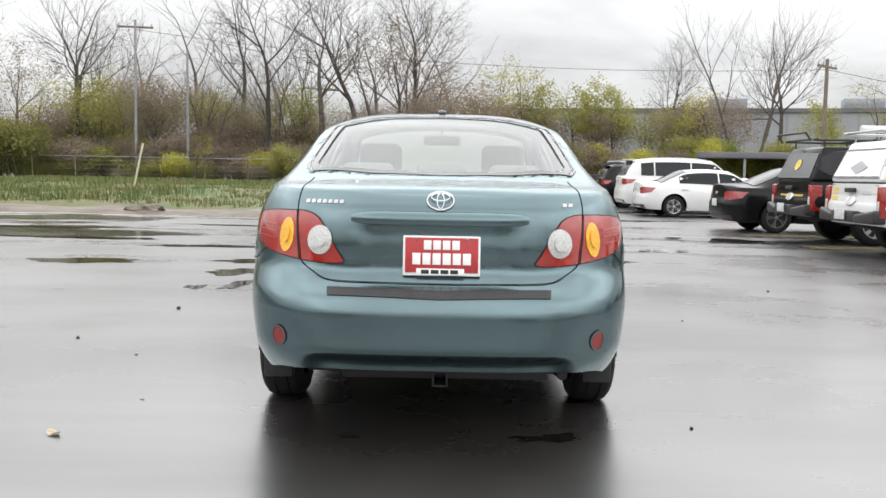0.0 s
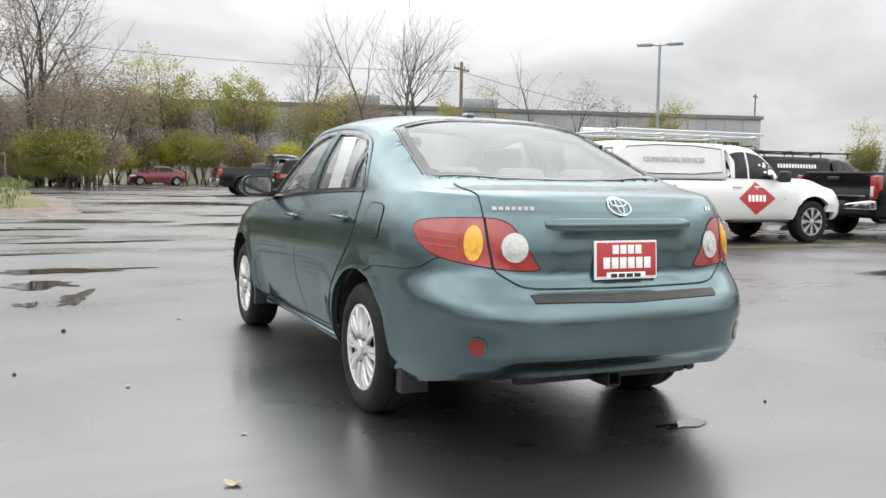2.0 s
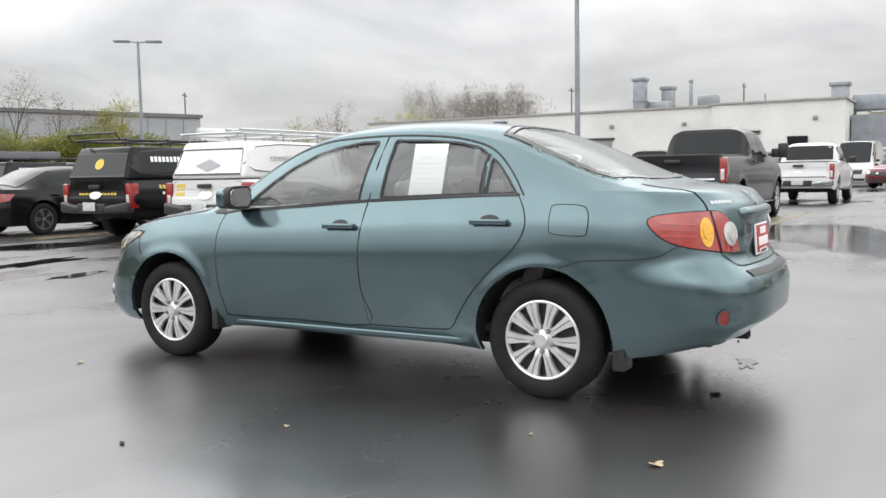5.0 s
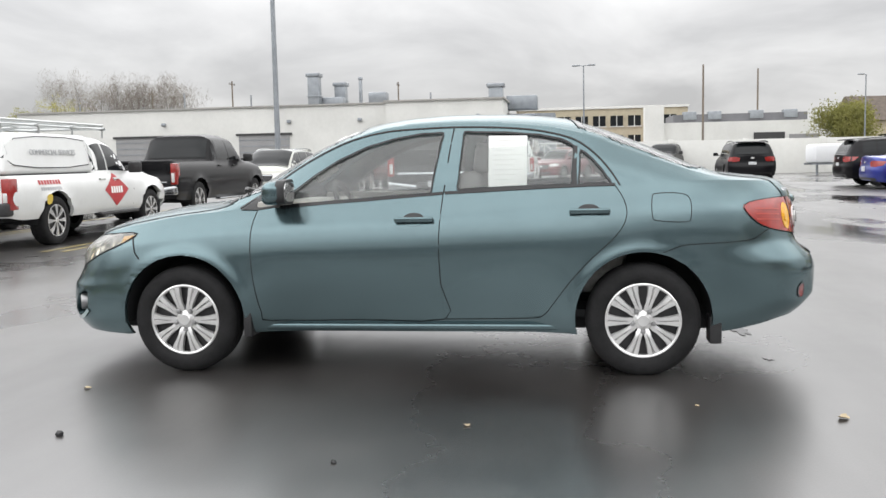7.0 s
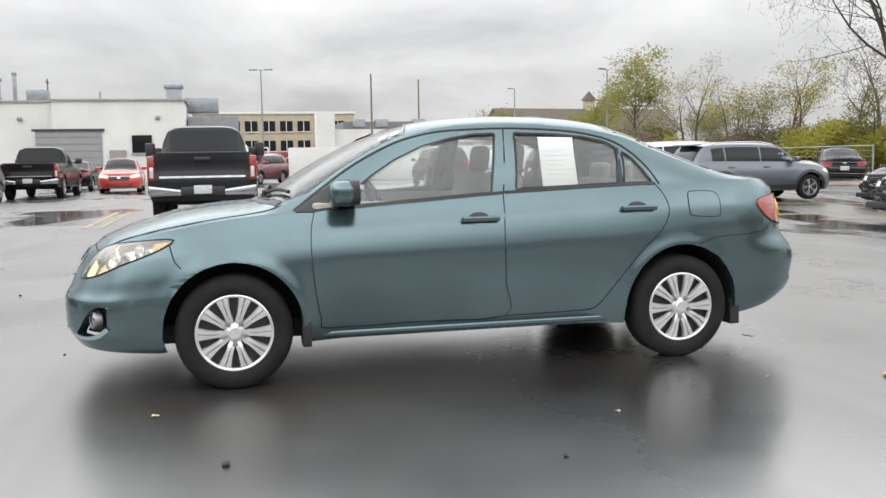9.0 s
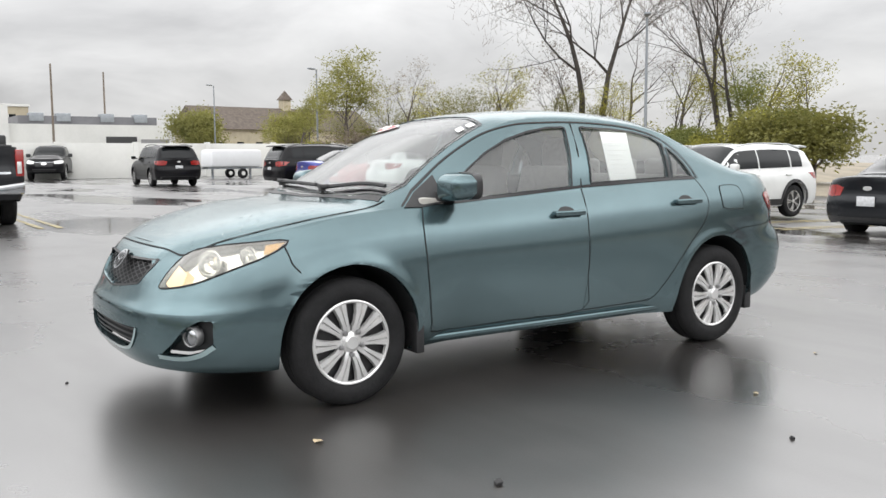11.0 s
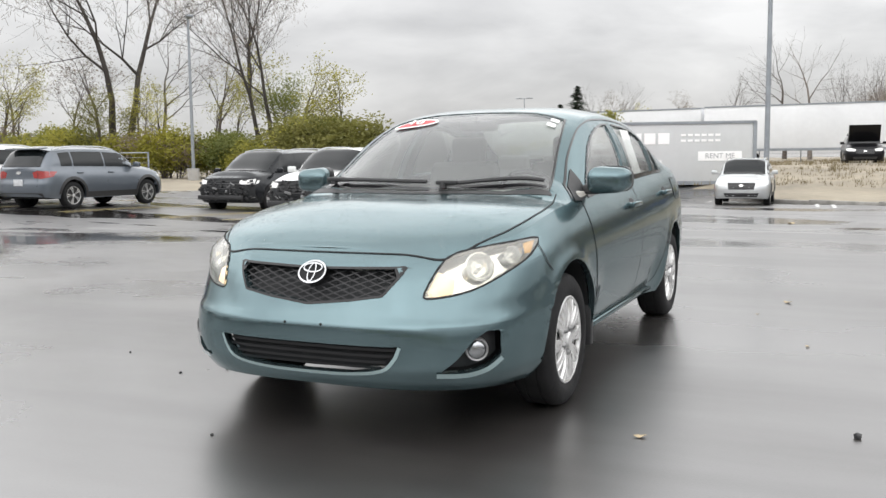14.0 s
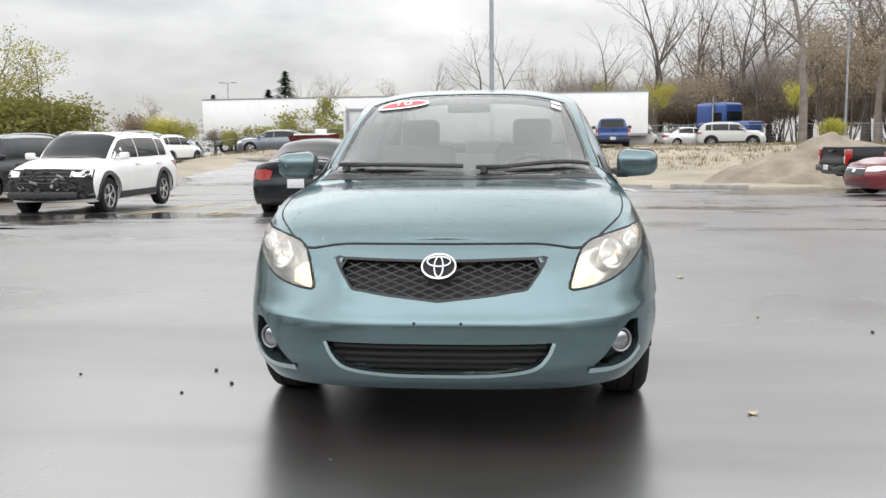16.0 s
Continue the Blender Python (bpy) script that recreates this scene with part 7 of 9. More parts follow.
def sheet(name, outline, height, material, label, category, res=1.0, edge=0.35, seed=3):
    """Soft ground cover inside an outline: rises from the lot at its edge, with hummocks."""
    xs, ys = [p[0] for p in outline], [p[1] for p in outline]
    b2 = bmesh.new()
    vs = {}
    nx, ny = int((max(xs) - min(xs)) / res) + 1, int((max(ys) - min(ys)) / res) + 1
    for a in range(nx + 1):
        for c in range(ny + 1):
            x, y = min(xs) + a * res, min(ys) + c * res
            if inside(outline, x, y):
                vs[a, c] = b2.verts.new((x, y, ground_z(x, y) + height(x, y)))
    for (a, c), v in list(vs.items()):
        q = [vs.get((a, c)), vs.get((a + 1, c)), vs.get((a + 1, c + 1)), vs.get((a, c + 1))]
        if all(q):
            b2.faces.new(q)
    rim = {v for e in b2.edges if e.is_boundary for v in e.verts}
    for v in rim:
        v.co.z = ground_z(v.co.x, v.co.y) - 0.05
        v.co.x += noise.noise(v.co * 0.7) * 0.35
        v.co.y += noise.noise(v.co * 0.7 + Vector((7, 3, 1))) * 0.35
    return tagged(part(name, b2, material), label=label, category=category, kind="structure")


def hum(x, y, s=0.5, a=0.1):
    return a * (noise.noise(Vector((x * s, y * s, 0.3))) + 0.5 * noise.noise(Vector((x * s * 2.7, y * s * 2.7, 4.1))))


north_verge = [(-120, 18.6), (-20, 18.9), (-8, 18.7), (-4.6, 19.0), (-2.6, 19.4), (-1.6, 21.5), (-1.9, 25), (-2.6, 34), (-3.2, 44), (-3.0, 50), (-6, 52), (-120, 52)]
sheet("grass_verge", north_verge, lambda x, y: 0.05 + 0.45 * float(sstep(y, 17.5, 27)) + hum(x, y, 0.5, 0.16), M["grass"], "green and brown grass verge beside the lot", "grass", 0.6)
sheet("verge_edge", [(-60, 15.9), (-10, 15.8), (-4.2, 16.2), (-1.9, 16.7), (-0.7, 18.2), (-0.8, 24), (-1.2, 33), (-3.0, 34), (-3.6, 20.5), (-10, 20.2), (-60, 20)],
      lambda x, y: 0.05 + hum(x, y, 0.9, 0.08), M["soil"], "muddy stony edge of the verge", "soil", 0.45)
sheet("north_ground", [(-160, 50), (-5, 51), (-4, 58.5), (2, 60), (2, 66), (60, 58), (200, 45), (200, 200), (-160, 200)], lambda x, y: 0.25 + hum(x, y, 0.1, 0.2), M["grass"], "rough grass under the trees", "grass", 5.0)
sheet("south_field", [(-70, -24.5), (-13, -25.0), (-7.5, -25.2), (-4.5, -26.4), (2.2, -31.2), (9.5, -41), (22, -41.5), (30, -60), (60, -60), (60, -140), (-120, -140), (-120, -40)],
      lambda x, y: 0.12 + hum(x, y, 0.3, 0.16), M["field"], "bare field of dry grass and gravel", "field", 1.2)
sheet("east_verge", [(22, -20.2), (29.5, -19.5), (50, -18), (58, -34), (120, -38), (120, -110), (29, -60), (24, -42), (13, -43.5), (12.4, -38.5), (17.5, -28), (19.5, -24)],
      lambda x, y: 0.12 + hum(x, y, 0.3, 0.15), M["field"], "rough grass and weeds behind the cars", "grass", 1.5)


M["dry_blade"] = mat("dry_weed_blades", (0.17, 0.135, 0.07), 0.8, noise_scale=0.8, color2=(0.26, 0.21, 0.12), rnd=0.3)


def tufts(name, outline, n, h, base, seed, label, m="blade"):
    """Loose grass: many bent blades in tussocks."""
    rg = random.Random(seed)
    xs, ys = [p[0] for p in outline], [p[1] for p in outline]
    vs, fs = [], []
    while n > 0:
        x, y = rg.uniform(min(xs), max(xs)), rg.uniform(min(ys), max(ys))
        if not inside(outline, x, y):
            continue
        n -= 1
        size = h * (0.5 + 0.9 * max(0, 0.5 + noise.noise(Vector((x * 0.35, y * 0.35, 2)))))
        for _ in range(7):
            a = rg.uniform(0, 6.283)
            px, py = x + rg.gauss(0, 0.12), y + rg.gauss(0, 0.12)
            z = ground_z(px, py) + base(px, py) - 0.03
            l = size * rg.uniform(0.6, 1.3)
            ca, sa = math.cos(a), math.sin(a)
            k = len(vs)
            vs += [(px - sa * 0.018, py + ca * 0.018, z), (px + sa * 0.018, py - ca * 0.018, z), (px + ca * l * 0.35, py + sa * l * 0.35, z + l)]
            fs.append((k, k + 1, k + 2))
    me = bpy.data.meshes.new(name)
    me.from_pydata(vs, [], fs)
    me.materials.append(M[m])
    ob = new(name, me)
    tagged(ob, label=label, category="grass", kind="stuff")


tufts("grass_tufts", [(-32, 19.6), (-4.6, 19.8), (-2.8, 21), (-2.6, 30), (-4, 44), (-32, 44)], 9000, 0.2, lambda x, y: 0.05 + 0.45 * float(sstep(y, 17.5, 27)) + hum(x, y, 0.5, 0.16), 5, "wet green and yellow grass tussocks on the verge")
tufts("dry_weeds", [(-26, -36), (6, -36), (9, -41), (24, -46), (24, -57), (-26, -58)], 3000, 0.2, lambda x, y: 0.12 + hum(x, y, 0.3, 0.16), 6, "dry brown weeds on the bare field", "dry_blade")


def kerb_run(pts, name="kerb"):
    b2 = bmesh.new()
    for (x0, y0), (x1, y1) in zip(pts, pts[1:]):
        d = Vector((x1 - x0, y1 - y0, 0))
        box(b2, ((x0 + x1) / 2, (y0 + y1) / 2, ground_z((x0 + x1) / 2, (y0 + y1) / 2) + 0.03), (d.length, 0.18, 0.2), Matrix.Rotation(math.atan2(d.y, d.x), 3, "Z"), bevel=0.03)
    tagged(part(name, b2, M["kerb"]), label="concrete kerb along the field", category="kerb", kind="structure")


kerb_run([(2.4, -31.4), (-0.6, -29.3), (-2.8, -27.6), (-4.6, -26.3)])
kerb_run([(-5.2, -26.0), (-7.6, -25.1)])
kerb_run([(9.0, -40.5), (12.4, -41.2), (16, -41.4), (22, -41.6)])
kerb_run([(24.5, -20.0), (29.5, -19.4)])


def stripe(p, q, w, m, name="parking_line"):
    (x0, y0), (x1, y1) = p, q
    n = max(2, int(math.hypot(x1 - x0, y1 - y0) / 0.8))
    d = Vector((x1 - x0, y1 - y0)).normalized()
    s = Vector((-d.y, d.x)) * w / 2
    b2 = bmesh.new()
    rows = []
    for k in range(n + 1):
        x, y = x0 + (x1 - x0) * k / n, y0 + (y1 - y0) * k / n
        j = 0.008 * math.sin(k * 2.3)
        rows.append([b2.verts.new((x + sg * (s.x + j), y + sg * (s.y + j), ground_z(x + sg * s.x, y + sg * s.y) + 0.006)) for sg in (-1, 1)])
    for a, c in zip(rows, rows[1:]):
        b2.faces.new((a[0], a[1], c[1], c[0]))
    tagged(part(name, b2, m), label="worn painted parking line on asphalt", category="line", kind="structure")


for y in (6.25, 6.55, 9.3, 9.6, 12.4, 12.7):
    stripe((6.2, y), (11.8, y), 0.1, M["yellow_line"])
for y in (6.35, 6.7, 9.9, 3.6, 3.9):
    stripe((12.4, y), (18.2, y), 0.1, M["yellow_line"])
for y in (0.2, 0.5):
    stripe((11.8, y), (18.5, y), 0.1, M["yellow_line"])
for x in (6.9, 7.15, 10.3, 10.55, 12.0, 12.25, 15.2, 15.45, 18.1, 2.0, 2.25, 5.4, 5.65):
    stripe((x, -10.6), (x, -16.2), 0.1, M["yellow_line"])
for x in (4.4, 2.9, -1.0, -1.5, -3.3, -3.7):
    stripe((x, -22.5 - 0.9 * (x + 4)), (x + 0.15, -26.5 - 0.7 * (x + 4)), 0.12, M["white_line"])
# standing water: thin mirror-smooth pools with ragged edges
M["water"] = mat("standing_water", (0.012, 0.011, 0.0105), 0.05, noise_scale=1.5, vary=0.3)
M["water"].node_tree.nodes["Principled BSDF"].inputs["IOR"].default_value = 2.4


def puddle(x, y, rx, ry, yaw=0.0, seed=0.0):
    b3 = bmesh.new()
    c, s_ = math.cos(radians(yaw)), math.sin(radians(yaw))
    mid = b3.verts.new((x, y, ground_z(x, y) + 0.004))
    ring = []
    for k in range(56):
        a = 2 * math.pi * k / 56
        q = 1 + 0.75 * noise.noise(Vector((1.6 * math.cos(a), 1.6 * math.sin(a), seed))) + 0.35 * noise.noise(Vector((4.5 * math.cos(a), 4.5 * math.sin(a), seed + 9)))
        u, v = rx * q * math.cos(a), ry * q * math.sin(a)
        px, py = x + u * c - v * s_, y + u * s_ + v * c
        ring.append(b3.verts.new((px, py, ground_z(px, py) + 0.004)))
    for p, q in zip(ring, ring[1:] + ring[:1]):
        b3.faces.new((mid, p, q))
    tagged(part("puddle", b3, M["water"]), label="shallow puddle of rain water on asphalt", category="puddle", kind="structure")


for x, y, rx, ry, yaw in ((0.50, -2.02, 0.15, 0.05, 10), (-0.37, -2.04, 0.05, 0.02, 0), (-1.95, 5.3, 0.75, 0.22, 4), (-2.15, 4.1, 0.30, 0.26, 20), (-1.93, 3.05, 0.11, 0.40, -14), (-2.30, 2.75, 0.10, 0.13, 0),
                          (-4.3, 5.0, 0.7, 0.22, 0), (-3.2, 7.4, 1.1, 0.16, 3), (-5.6, 8.6, 1.5, 0.2, -4), (-1.6, 9.4, 1.2, 0.16, 5), (-7.5, 11.2, 2.2, 0.28, 3), (-3.4, 12.6, 1.7, 0.25, -3), (2.9, 8.0, 1.1, 0.28, 8), (4.6, 10.9, 1.6, 0.3, 0),
                          (2.2, 6.1, 0.5, 0.12, 12), (14.2, -11.5, 1.6, 0.16, -20), (11, -8.3, 1.2, 0.13, -15), (7.5, -6.9, 0.9, 0.1, -10)):
    puddle(x, y, rx, ry, yaw, x * 1.7 + y)
# litter and leaves near the sedan
M["leaf_litter"] = mat("fallen_leaf", (0.42, 0.34, 0.22), 0.8, noise_scale=30, vary=0.3)
rl = random.Random(11)
for x, y, s in ((-1.58, -2.10, 0.020), (-1.26, 1.67, 0.015), (-1.42, -1.49, 0.009), (-1.80, -0.44, 0.010), (-4.4, 5.4, 0.02), (-0.9, -13.8, 0.06)):
    b2 = bmesh.new()
    bmesh.ops.create_icosphere(b2, subdivisions=3, radius=s)
    for v in b2.verts:
        v.co *= 1 + 0.7 * noise.noise(v.co * (1.2 / s) + Vector((x, y, 0)))
        v.co.x *= 1.4
        v.co.z = v.co.z * 0.18 + 0.15 * s + 0.35 * abs(v.co.x)
    o = part("fallen_leaf", b2, M["leaf_litter"])
    o.matrix_world = pose(x, y, ground_z(x, y) + 0.002, 0, 0, 137 * x)
    tagged(o, label="pale curled leaf lying on wet asphalt", category="leaf", group="leaves on the lot")
for x, y, s in ((-2.07, 1.35, 0.016), (-2.34, 0.03, 0.011), (3.28, 3.17, 0.013), (1.13, -1.84, 0.008), (0.38, 2.33, 0.008), (1.24, 1.09, 0.010), (1.08, 1.33, 0.010), (1.26, 1.50, 0.008), (1.9, 1.2, 0.007)):
    b2 = bmesh.new()
    bmesh.ops.create_icosphere(b2, subdivisions=2, radius=s)
    for v in b2.verts:
        v.co *= 1 + 0.5 * noise.noise(v.co * (1.5 / s) + Vector((x, y, 0)))
        v.co.z = max(v.co.z, -s * 0.5) * (1.5 if s > 0.02 else 0.9) + s * 0.5
    o = part("stone", b2, M["black_plastic"])
    o.location = (x, y, ground_z(x, y))
    tagged(o, label="small dark lump lying on wet asphalt", category="stone", group="stones on the lot")

# gravel heap
b2 = bmesh.new()
bmesh.ops.create_grid(b2, x_segments=60, y_segments=60, size=6)
for v in b2.verts:
    d = math.hypot(v.co.x / 1.25, v.co.y)
    v.co.z = 2.1 * max(0, 1 - d / 4.2) ** 0.9 + 0.22 * noise.noise(v.co * 0.9) + 0.08 * noise.noise(v.co * 3) - 0.15
hp = part("earth_mound", b2, M["gravel"])
hp.location = (-11.9, -30.0, ground_z(-11, -30))
tagged(hp, label="mound of brown earth on the field", category="mound")

# ---- buildings ----
M["grey_metal"] = mat("grey_cladding", (0.33, 0.34, 0.36), 0.6, noise_scale=0.25, vary=0.12)
M["grey_band"] = mat("dark_roof_band", (0.14, 0.14, 0.15), 0.7, noise_scale=0.5, vary=0.15)
M["white_wall"] = mat("painted_block_wall", (0.64, 0.64, 0.61), 0.8, noise_scale=0.4, vary=0.07, bump=0.1, bump_scale=6)
M["tan_wall"] = mat("tan_brick_wall", (0.42, 0.37, 0.27), 0.85, noise_scale=1.2, vary=0.12)
M["brown_roof"] = mat("brown_shingle_roof", (0.10, 0.08, 0.065), 0.85, noise_scale=2, vary=0.3, bump=0.4, bump_scale=8)
M["galv"] = mat("galvanised_metal", (0.27, 0.29, 0.31), 0.45, 0.5, noise_scale=2, vary=0.15)
M["concrete"] = mat("weathered_concrete", (0.34, 0.33, 0.31), 0.85, noise_scale=0.6, vary=0.15)
# near-black painted for shade under the carport and indoors; also dark trim
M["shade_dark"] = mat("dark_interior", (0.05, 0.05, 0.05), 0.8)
M["door_grey"] = mat("grey_roller_door", (0.27, 0.27, 0.27), 0.6, noise_scale=1.5, vary=0.06)
M["awning"] = mat("red_awning", (0.25, 0.04, 0.05), 0.7, noise_scale=1, vary=0.1)


def bpart(nm, parent, c, s, m, rz=0.0, bevel=0.0):
    b2 = bmesh.new()
    box(b2, c, s, Matrix.Rotation(radians(rz), 3, "Z") if rz else None, bevel=bevel)
    return part(nm, b2, M[m], parent)


# long grey warehouse behind the trees
wh = empty("warehouse", pose(35, 75.3, 0, 0, 0, math.degrees(math.atan2(-15.4, 60))), label="long grey metal warehouse with dark roof edge", category="building")
bpart("wall", wh, (0, 5, 3.7), (64, 10, 7.4), "grey_metal")
bpart("roof_edge", wh, (0, 5, 7.55), (64.4, 10.4, 0.35), "grey_band")
bpart("wall_base", wh, (0, -0.03, 0.9), (64, 0.06, 1.8), "concrete")
for k in range(31):
    bpart("wall_rib", wh, (-30 + k * 2, -0.03, 4.5), (0.07, 0.06, 5.4), "galv")
for x in (-4, 12, 24):
    bpart("roller_door", wh, (x, -0.05, 1.9), (3.6, 0.1, 3.8), "door_grey")
for x, z in ((17, 4.2), (28.5, 4.3)):
    bpart("window", wh, (x, -0.05, z), (2.4, 0.1, 1.4), "dark_glass")
for x in (-9, 3):
    bpart("roof_unit", wh, (x, 4, 8.3), (3.5, 2, 1.2), "galv", bevel=0.08)
# unseen wall added behind the camera to darken reflections in the sedan's side
b2 = bmesh.new()
box(b2, (0, 0, 2.7), (0.3, 96, 5.4), bevel=0.02)
ww = part("wall_west", b2, M["grey_band"])
ww.location = (-46, -3, 0)
tagged(ww, label="long plain grey wall closing the lot", category="wall", kind="structure")
# low carport
cpt = empty("carport", pose(29.5, 60.5, 0, 0, 0, math.degrees(math.atan2(-5, 19))), label="long low carport with pale fascia", category="shelter")
bpart("roof", cpt, (0, 0, 2.95), (21, 7, 0.45), "grey_band", bevel=0.05)
# dark panel in place of the shade under the roof
bpart("back_wall", cpt, (0, 3.2, 1.4), (21, 0.2, 2.7), "shade_dark")
for k in range(8):
    bpart("post", cpt, (-10 + k * 2.85, -3.1, 1.4), (0.18, 0.18, 2.7), "galv")
# white flat-roofed workshop
ws_ob = empty("workshop_building", pose(60, 0, 0), label="white flat-roofed workshop with roller doors and vents", category="building")
bpart("wall", ws_ob, (9, 8.0, 2.78), (18, 8.6, 5.56), "white_wall")
bpart("wall", ws_ob, (10, 27.3, 2.76), (18, 29.9, 5.52), "white_wall")
bpart("parapet", ws_ob, (9, 8.0, 5.62), (18.3, 8.9, 0.12), "concrete")
bpart("parapet", ws_ob, (10, 27.3, 5.57), (18.3, 30.2, 0.12), "concrete")
for y, x0, wd, h in ((11.3, 0, 4.2, 3.5), (22, 1, 4.0, 3.4), (32, 1, 4.0, 3.4)):
    do = bpart("roller_door", ws_ob, (x0 - 0.02, y, h / 2), (0.12, wd, h), "door_grey")
    for k in range(7):
        bpart("door_rib", do, (x0 - 0.09, y, 0.3 + k * h / 7.4), (0.03, wd, 0.05), "galv")
    bpart("door_frame", do, (x0 - 0.06, y, h + 0.08), (0.2, wd + 0.4, 0.16), "shade_dark")
for y, x0, z in ((27.5, 1, 2.4), (6.6, 0, 2.6), (37, 1, 2.6)):
    wo = bpart("window", ws_ob, (x0 - 0.03, y, z), (0.1, 1.3, 1.2), "dark_glass")
    bpart("window_frame", wo, (x0 - 0.05, y, z - 0.66), (0.16, 1.5, 0.1), "concrete")
bpart("side_door", ws_ob, (-0.04, 8.2, 1.1), (0.1, 1.1, 2.2), "door_grey")
for y in (5.5, 14.5, 20, 30):
    bpart("wall_lamp", ws_ob, (0.9 if y > 12.5 else -0.1, y, 4.4), (0.25, 0.3, 0.25), "galv", bevel=0.05)


def stack(x, y, z0, z1, w, nm="flue"):
    b2 = bmesh.new()
    box(b2, (x, y, (z0 + z1) / 2), (w, w, z1 - z0), bevel=0.05)
    box(b2, (x, y, z1 - 0.15), (w * 1.25, w * 1.25, 0.3), bevel=0.05)
    box(b2, (x, y, z0 + (z1 - z0) * 0.45), (w * 1.12, w * 1.12, 0.12), bevel=0.02)
    part(nm, b2, M["galv"], ws_ob)


stack(4.8, 19, 5, 8.3, 0.9)
stack(7.0, 17.4, 5, 7.7, 0.9)
stack(5.5, 4.6, 0.5, 7.1, 1.1)
stack(12, 16.9, 5, 8.6, 0.28)
bpart("vent_duct", ws_ob, (6.0, 18.2, 5.9), (1.2, 2.6, 1.1), "galv", bevel=0.08)
bpart("roof_unit", ws_ob, (8.6, 14.6, 6.5), (1.3, 1.5, 0.9), "galv", bevel=0.1)
bpart("roof_unit", ws_ob, (6.5, 2.6, 5.6), (2, 2.4, 1.1), "galv", bevel=0.08)
bpart("annex", ws_ob, (9, 1.8, 2.3), (12, 3.6, 4.6), "galv")
for x, y in ((3, 38), (5, 30), (9, 33), (4, 24), (7, 10)):
    b2 = bmesh.new()
    tube(b2, (x, y, 5), (x, y, 6.3 + (x % 3) * 0.4), 0.07, n=6)
    part("vent_pipe", b2, M["galv"], ws_ob)
# tan two-storey block
tb = empty("office_block", pose(128, -3, 0), label="tan two-storey block with rows of windows and red awning", category="building")
bpart("wall", tb, (6, 0, 4.1), (12, 30, 8.2), "tan_wall")
bpart("roof_edge", tb, (6, 0, 8.35), (12.4, 30.4, 0.35), "white_wall")
for fl, z in ((0, 3.6), (1, 6.4)):
    for k in range(11):
        wo = bpart("window", tb, (-0.05, -12.5 + k * 2.5, z), (0.12, 1.8, 1.5), "dark_glass")
        bpart("window_frame", wo, (-0.1, -12.5 + k * 2.5, z), (0.08, 0.1, 1.5), "white_wall")
        bpart("sill", wo, (-0.12, -12.5 + k * 2.5, z - 0.82), (0.2, 2.0, 0.12), "white_wall")
bpart("awning", tb, (-0.8, -2, 2.2), (1.8, 24, 0.9), "awning", bevel=0.1)
# low white shop with roof gear
sh = empty("shop_building", pose(108, -22, 0), label="low white shop with dark roof gear", category="building")
bpart("wall", sh, (6, 1, 2.6), (12, 19, 5.2), "white_wall")
bpart("roof_screen", sh, (7, 0, 5.75), (9, 16, 1.0), "grey_band")
bpart("sign_tower", sh, (0.5, 10.6, 3.6), (3, 2.2, 7.2), "white_wall")
# the first opening is a near-black block painted for the shade inside
for y, wd, h, z, m in ((-3, 3.6, 2.4, 2.6, "shade_dark"), (-7, 3.4, 2.6, 2.2, "door_grey"), (4, 1.6, 2.2, 1.1, "door_grey"), (0.5, 1.6, 1.2, 2.2, "dark_glass")):
    bpart("opening", sh, (-0.05, y, z), (0.12, wd, h), m)
for y in (-6, -2, 3, 6):
    bpart("roof_unit", sh, (3, y, 6.1), (1.4, 1.6, 1.0), "galv", bevel=0.06)
# brown barn with cupola
bn = empty("barn", pose(131, -55, 0, 0, 0, 8), label="long barn with brown shingle roof and cupola", category="building")
bpart("wall", bn, (0, 0, 2.8), (10, 30, 5.6), "tan_wall")
b2 = bmesh.new()
q = [b2.verts.new(p) for p in ((-5.6, -15.6, 5.4), (5.6, -15.6, 5.4), (0, -15.6, 9.0), (-5.6, 15.6, 5.4), (5.6, 15.6, 5.4), (0, 15.6, 9.0))]
for f in ((0, 1, 2), (5, 4, 3), (0, 2, 5, 3), (1, 4, 5, 2), (0, 3, 4, 1)):
    b2.faces.new([q[k] for k in f])
part("roof", b2, M["brown_roof"], bn, smooth=False)
cu = bpart("cupola", bn, (0, -1.5, 9.5), (1.4, 1.4, 1.8), "tan_wall")
b2 = bmesh.new()
bmesh.ops.create_cone(b2, cap_ends=True, segments=4, radius1=1.35, radius2=0.02, depth=1.5, matrix=Matrix.Translation((0, -1.5, 11.1)) @ Matrix.Rotation(radians(45), 4, "Z"))
part("cupola_roof", b2, M["brown_roof"], cu, smooth=False)
for k in range(9):
    bpart("window", bn, (-5.03, -13 + k * 3.2, 2.8), (0.1, 1.1, 1.5), "dark_glass")
# low white boundary wall
wl_ob = empty("boundary_wall", pose(52, -23, 0), label="long low white boundary wall", category="wall")
for k in range(9):
    bpart("wall_panel", wl_ob, (0, -18 + k * 4.5, 1.05), (0.2, 4.44, 2.1), "white_wall", bevel=0.01)
    bpart("wall_post", wl_ob, (0, -20.25 + k * 4.5, 1.08), (0.3, 0.3, 2.2), "white_wall", bevel=0.01)
